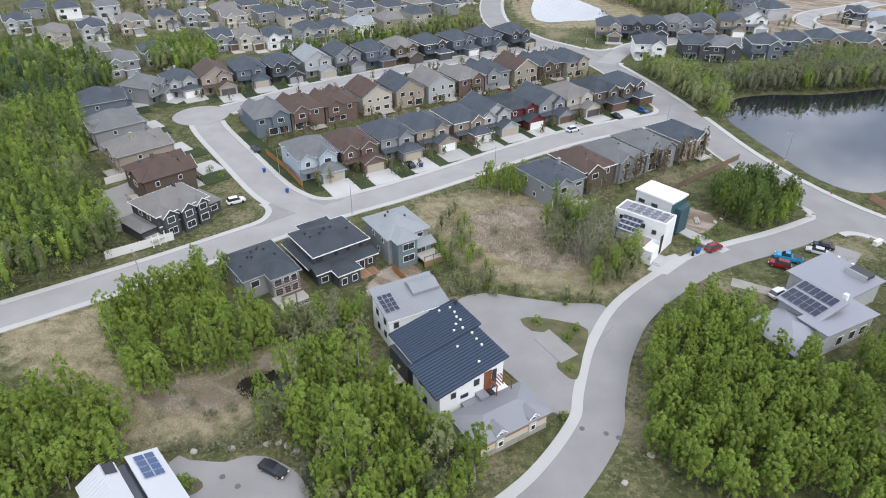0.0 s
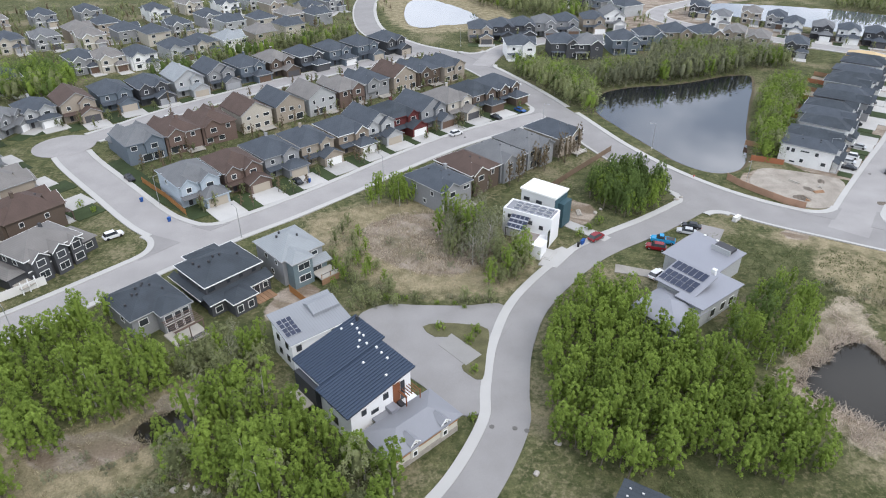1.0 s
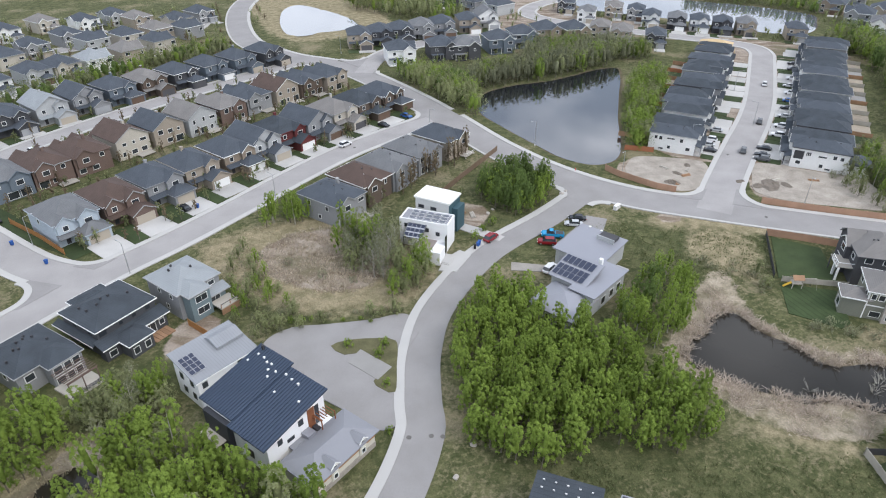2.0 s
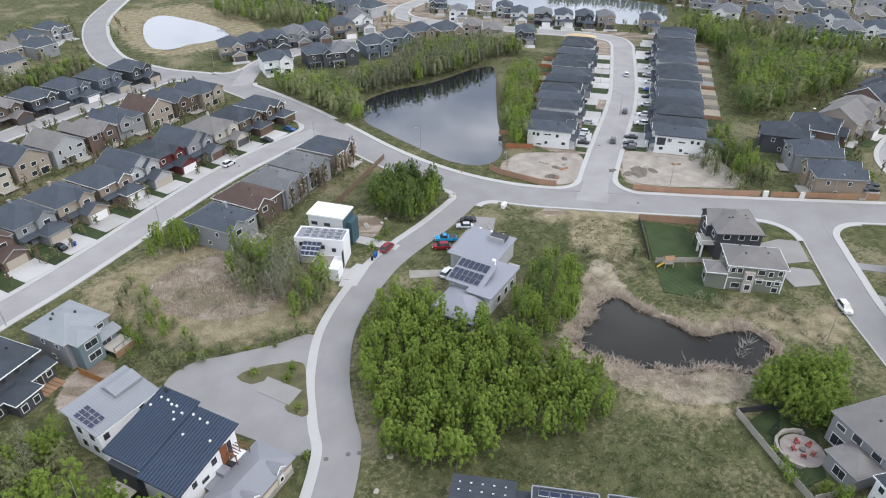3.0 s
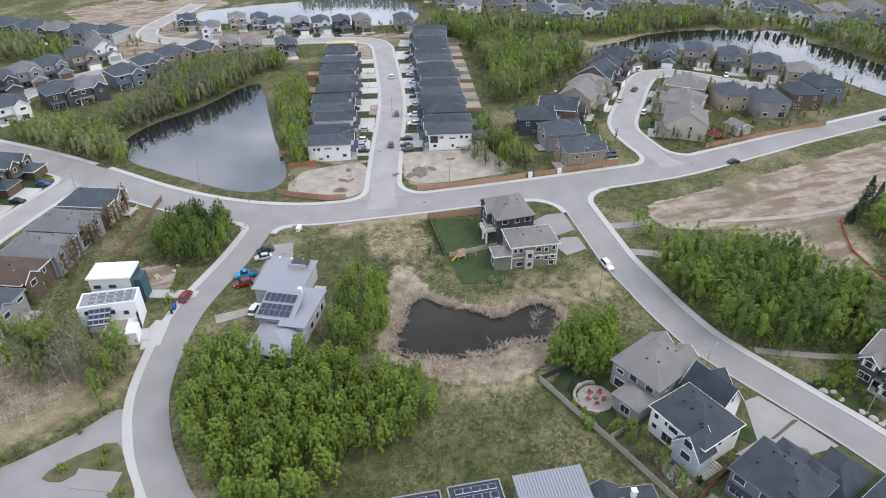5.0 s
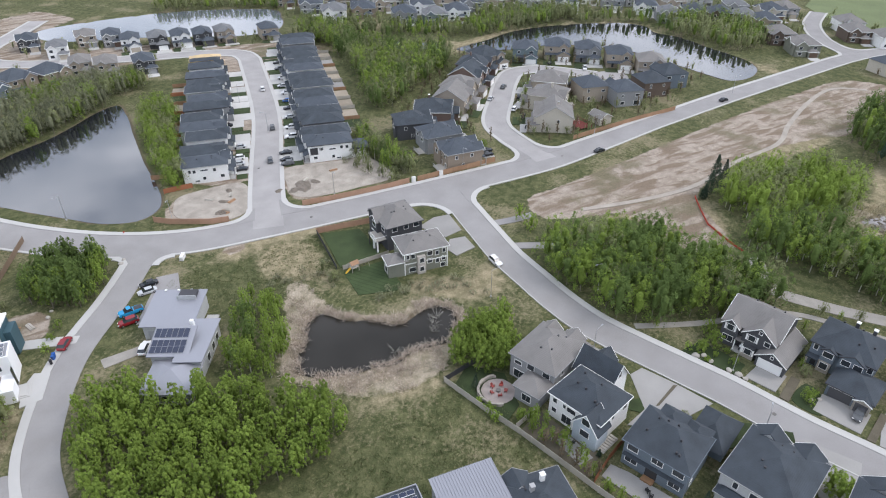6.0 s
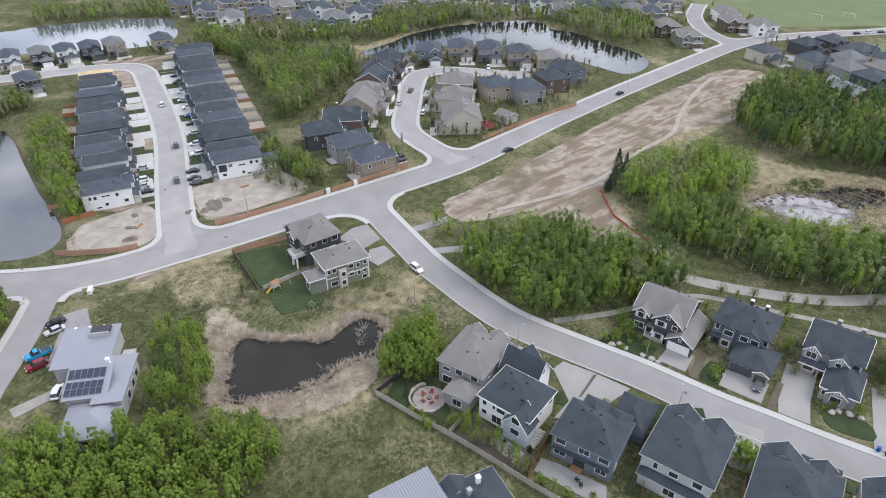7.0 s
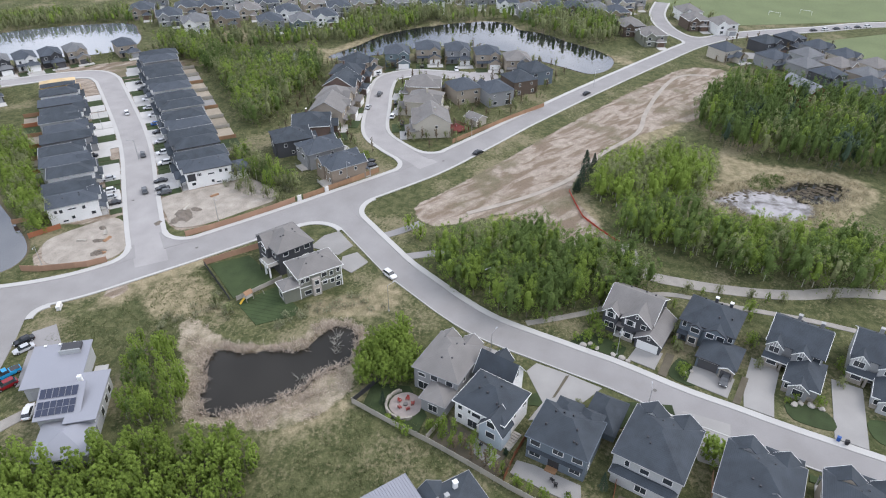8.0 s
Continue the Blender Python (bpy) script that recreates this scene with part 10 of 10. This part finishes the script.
def play_set(x, y):
    ob = thing("play_set", pose(x, y, 0, 0, 0, -25), "yellow and wooden garden play set on a lawn", "play set")
    for px, py in ((-1, -0.8), (1, -0.8), (1, 0.8), (-1, 0.8)):
        part("post", block(px - 0.06, px + 0.06, py - 0.06, py + 0.06, -0.2, 2.4), grey_fence, ob)
    part("platform", block(-1.06, 1.06, -0.86, 0.86, 1.2, 1.3), grey_fence, ob)
    part("roof", chevron(-0.86, 0.86, -1.2, 1.2, 2.3, 0.7, 0.1, 0.8, 0.06, 'x'), fence_mat, ob)
    g = geo()
    solid(g, [(-1.0, -0.35, 1.3), (-1.0, 0.35, 1.3), (-2.6, 0.3, 0.15), (-2.6, -0.3, 0.15)], 0.06)
    part("slide", g, play_yellow, ob)
    g = geo()
    tube(g, (1.0, 0, 2.3), (4.0, 0, 2.3), 0.06, 0.06, 6)
    part("beam", g, grey_fence, ob)
    for sy in (-1, 1):
        g = geo()
        tube(g, (4.0, 0, 2.3), (4.2, sy * 1.1, -0.2), 0.05, 0.05, 6)
        part("leg", g, grey_fence, ob)
    for sx in (2.0, 3.0):
        part("swing_seat", block(sx - 0.25, sx + 0.25, -0.1, 0.1, 0.5, 0.55), plastic_black, ob)


play_set(113.2, 79.4)


def garden_chair(x, y, deg, mat, words):
    ob = thing("garden_chair", pose(x, y, 0.12, 0, 0, deg), words, "chair", "patio chairs")
    part("seat", block(-0.3, 0.3, -0.3, 0.3, 0.34, 0.40), mat, ob)
    g = geo()
    g["v"] = [(-0.3, 0.26, 0.36), (0.3, 0.26, 0.36), (0.3, 0.32, 0.36), (-0.3, 0.32, 0.36), (-0.24, 0.42, 1.0), (0.24, 0.42, 1.0), (0.24, 0.48, 1.0), (-0.24, 0.48, 1.0)]
    g["f"], g["m"] = [(3, 2, 1, 0), (4, 5, 6, 7), (0, 1, 5, 4), (1, 2, 6, 5), (2, 3, 7, 6), (3, 0, 4, 7)], [0] * 6
    part("backrest", g, mat, ob)
    for sx in (-1, 1):
        part("arm", block(sx * 0.36 - 0.06, sx * 0.36 + 0.06, -0.32, 0.3, 0.56, 0.6), mat, ob)
        part("leg", block(sx * 0.34 - 0.04, sx * 0.34 + 0.04, -0.3, -0.2, 0, 0.56), mat, ob)
        part("leg", block(sx * 0.34 - 0.04, sx * 0.34 + 0.04, 0.2, 0.3, 0, 0.56), mat, ob)


red_paint = material("red_paint", (0.28, 0.06, 0.05), 0.5, vary=0.1)
for k in range(5):
    a = k * 1.2566
    garden_chair(89.6 + 1.5 * math.cos(a), 29.2 + 1.5 * math.sin(a), math.degrees(a) - 90, red_paint, "red slatted garden chair round a fire pit")
fp = thing("fire_pit", pose(89.6, 29.2, 0.13), "dark round fire pit on a patio", "fire pit")
g = geo()
prism(g, [(0.5 * math.cos(a * math.pi / 8), 0.5 * math.sin(a * math.pi / 8)) for a in range(16)], 0, 0.4)
part("bowl", g, iron, fp)
for k, (x, y) in enumerate(((77.8, -4.0), (78.8, -3.2), (76.6, -6.4), (83.2, 11.6))):
    garden_chair(x, y, 50 * k, plastic_black, "dark metal garden chair on a concrete patio")


def hydrant(x, y):
    ob = thing("fire_hydrant", pose(x, y, 0.0), "small red fire hydrant beside the pavement", "hydrant")
    g = geo()
    tube(g, (0, 0, -0.1), (0, 0, 0.7), 0.13, 0.12, 8)
    part("barrel", g, sign_red, ob)
    g = geo()
    tube(g, (0, 0, 0.7), (0, 0, 0.86), 0.15, 0.05, 8)
    part("bonnet", g, sign_red, ob)
    g = geo()
    tube(g, (-0.22, 0, 0.5), (0.22, 0, 0.5), 0.06, 0.06, 6)
    part("outlet", g, sign_red, ob)


hydrant(99.6, 148.4)

# goals on the sports field
for x, y, d in ((462, -96, 60), (472, -116, 60)):
    ob = thing("football_goal", pose(x, y, 0.03, 0, 0, d), "white metal football goal on a mown field", "goal", "goals")
    for a, b in (((-3.6, 0, 0), (-3.6, 0, 2.4)), ((3.6, 0, 0), (3.6, 0, 2.4))):
        g = geo()
        tube(g, a, b, 0.08, 0.08, 6)
        part("post", g, white_trim, ob)
    g = geo()
    tube(g, (-3.6, 0, 2.4), (3.6, 0, 2.4), 0.08, 0.08, 6)
    part("crossbar", g, white_trim, ob)

def spoil_mound(x, y, radius, height, seed):
    """A low mound of dug earth with a lumpy slope."""
    r = random.Random(seed)
    g = geo()
    rings, n = 5, 18
    g["v"].append((0, 0, height))
    for i in range(1, rings + 1):
        t = i / rings
        for j in range(n):
            a = 2 * math.pi * j / n
            rr = radius * t * r.uniform(0.85, 1.15) * (1.0 + 0.25 * math.sin(2 * a + seed))
            g["v"].append((rr * math.cos(a), rr * math.sin(a), height * (1 - t ** 1.4) * r.uniform(0.7, 1.2) - 0.12 * t))
    for j in range(n):
        g["f"].append((0, 1 + j, 1 + (j + 1) % n))
        for i in range(rings - 1):
            b = 1 + i * n
            g["f"].append((b + j, b + n + j, b + n + (j + 1) % n, b + (j + 1) % n))
    g["m"] = [0] * len(g["f"])
    ob = tagged(part("spoil_mound", g, dug_earth), "low grey-brown mound of dug earth on a bare lot", "mound", "spoil mounds")
    ob.matrix_world = pose(x, y, 0.02)


dug_earth = material("dug_earth", (0.17, 0.145, 0.12), 0.95, vary=0.5, scale=2.5, fine=4, bump=0.6)
for k, (x, y, rad, hh) in enumerate(((146.3, 120.2, 3.6, 0.9), (142.6, 121.0, 2.0, 0.5), (140.1, 125.1, 1.6, 0.4), (121.4, 131.6, 2.0, 0.8), (126.6, 136.0, 1.6, 0.4), (150.4, 118.6, 1.8, 0.5), (133.0, 139.6, 1.4, 0.5))):
    spoil_mound(x, y, rad, hh, k)
# building rubble and stacks on the bare lots
for i, (x, y) in enumerate(((128, 134), (131, 137), (122, 131), (125.4, 140.6), (160, 118), (150, 122), (156, 305), (60.6, 134.4), (58.4, 137.2))):
    ob = thing("lumber_stack", pose(x, y, 0, 0, 0, 37 * i), "loose stack of building lumber on bare earth", "lumber", "lumber stacks")
    for k in range(4):
        part("plank", block(-1.4, 1.4, -0.6 + 0.3 * k, -0.36 + 0.3 * k, -0.1, 0.18 + 0.12 * (k % 3)), grey_fence if i % 2 else fence_mat, ob)


# a kind that found no place goes again
for near_fleet in FLEETS.values():
    for src in near_fleet.values():
        if src.name not in parked_first:
            for o in [*src.children_recursive, src]:
                bpy.data.objects.remove(o)
for kinds in KINDS.values():
    for src in kinds:
        if src.name not in placed:
            for o in [*src.children_recursive, src]:
                bpy.data.objects.remove(o)
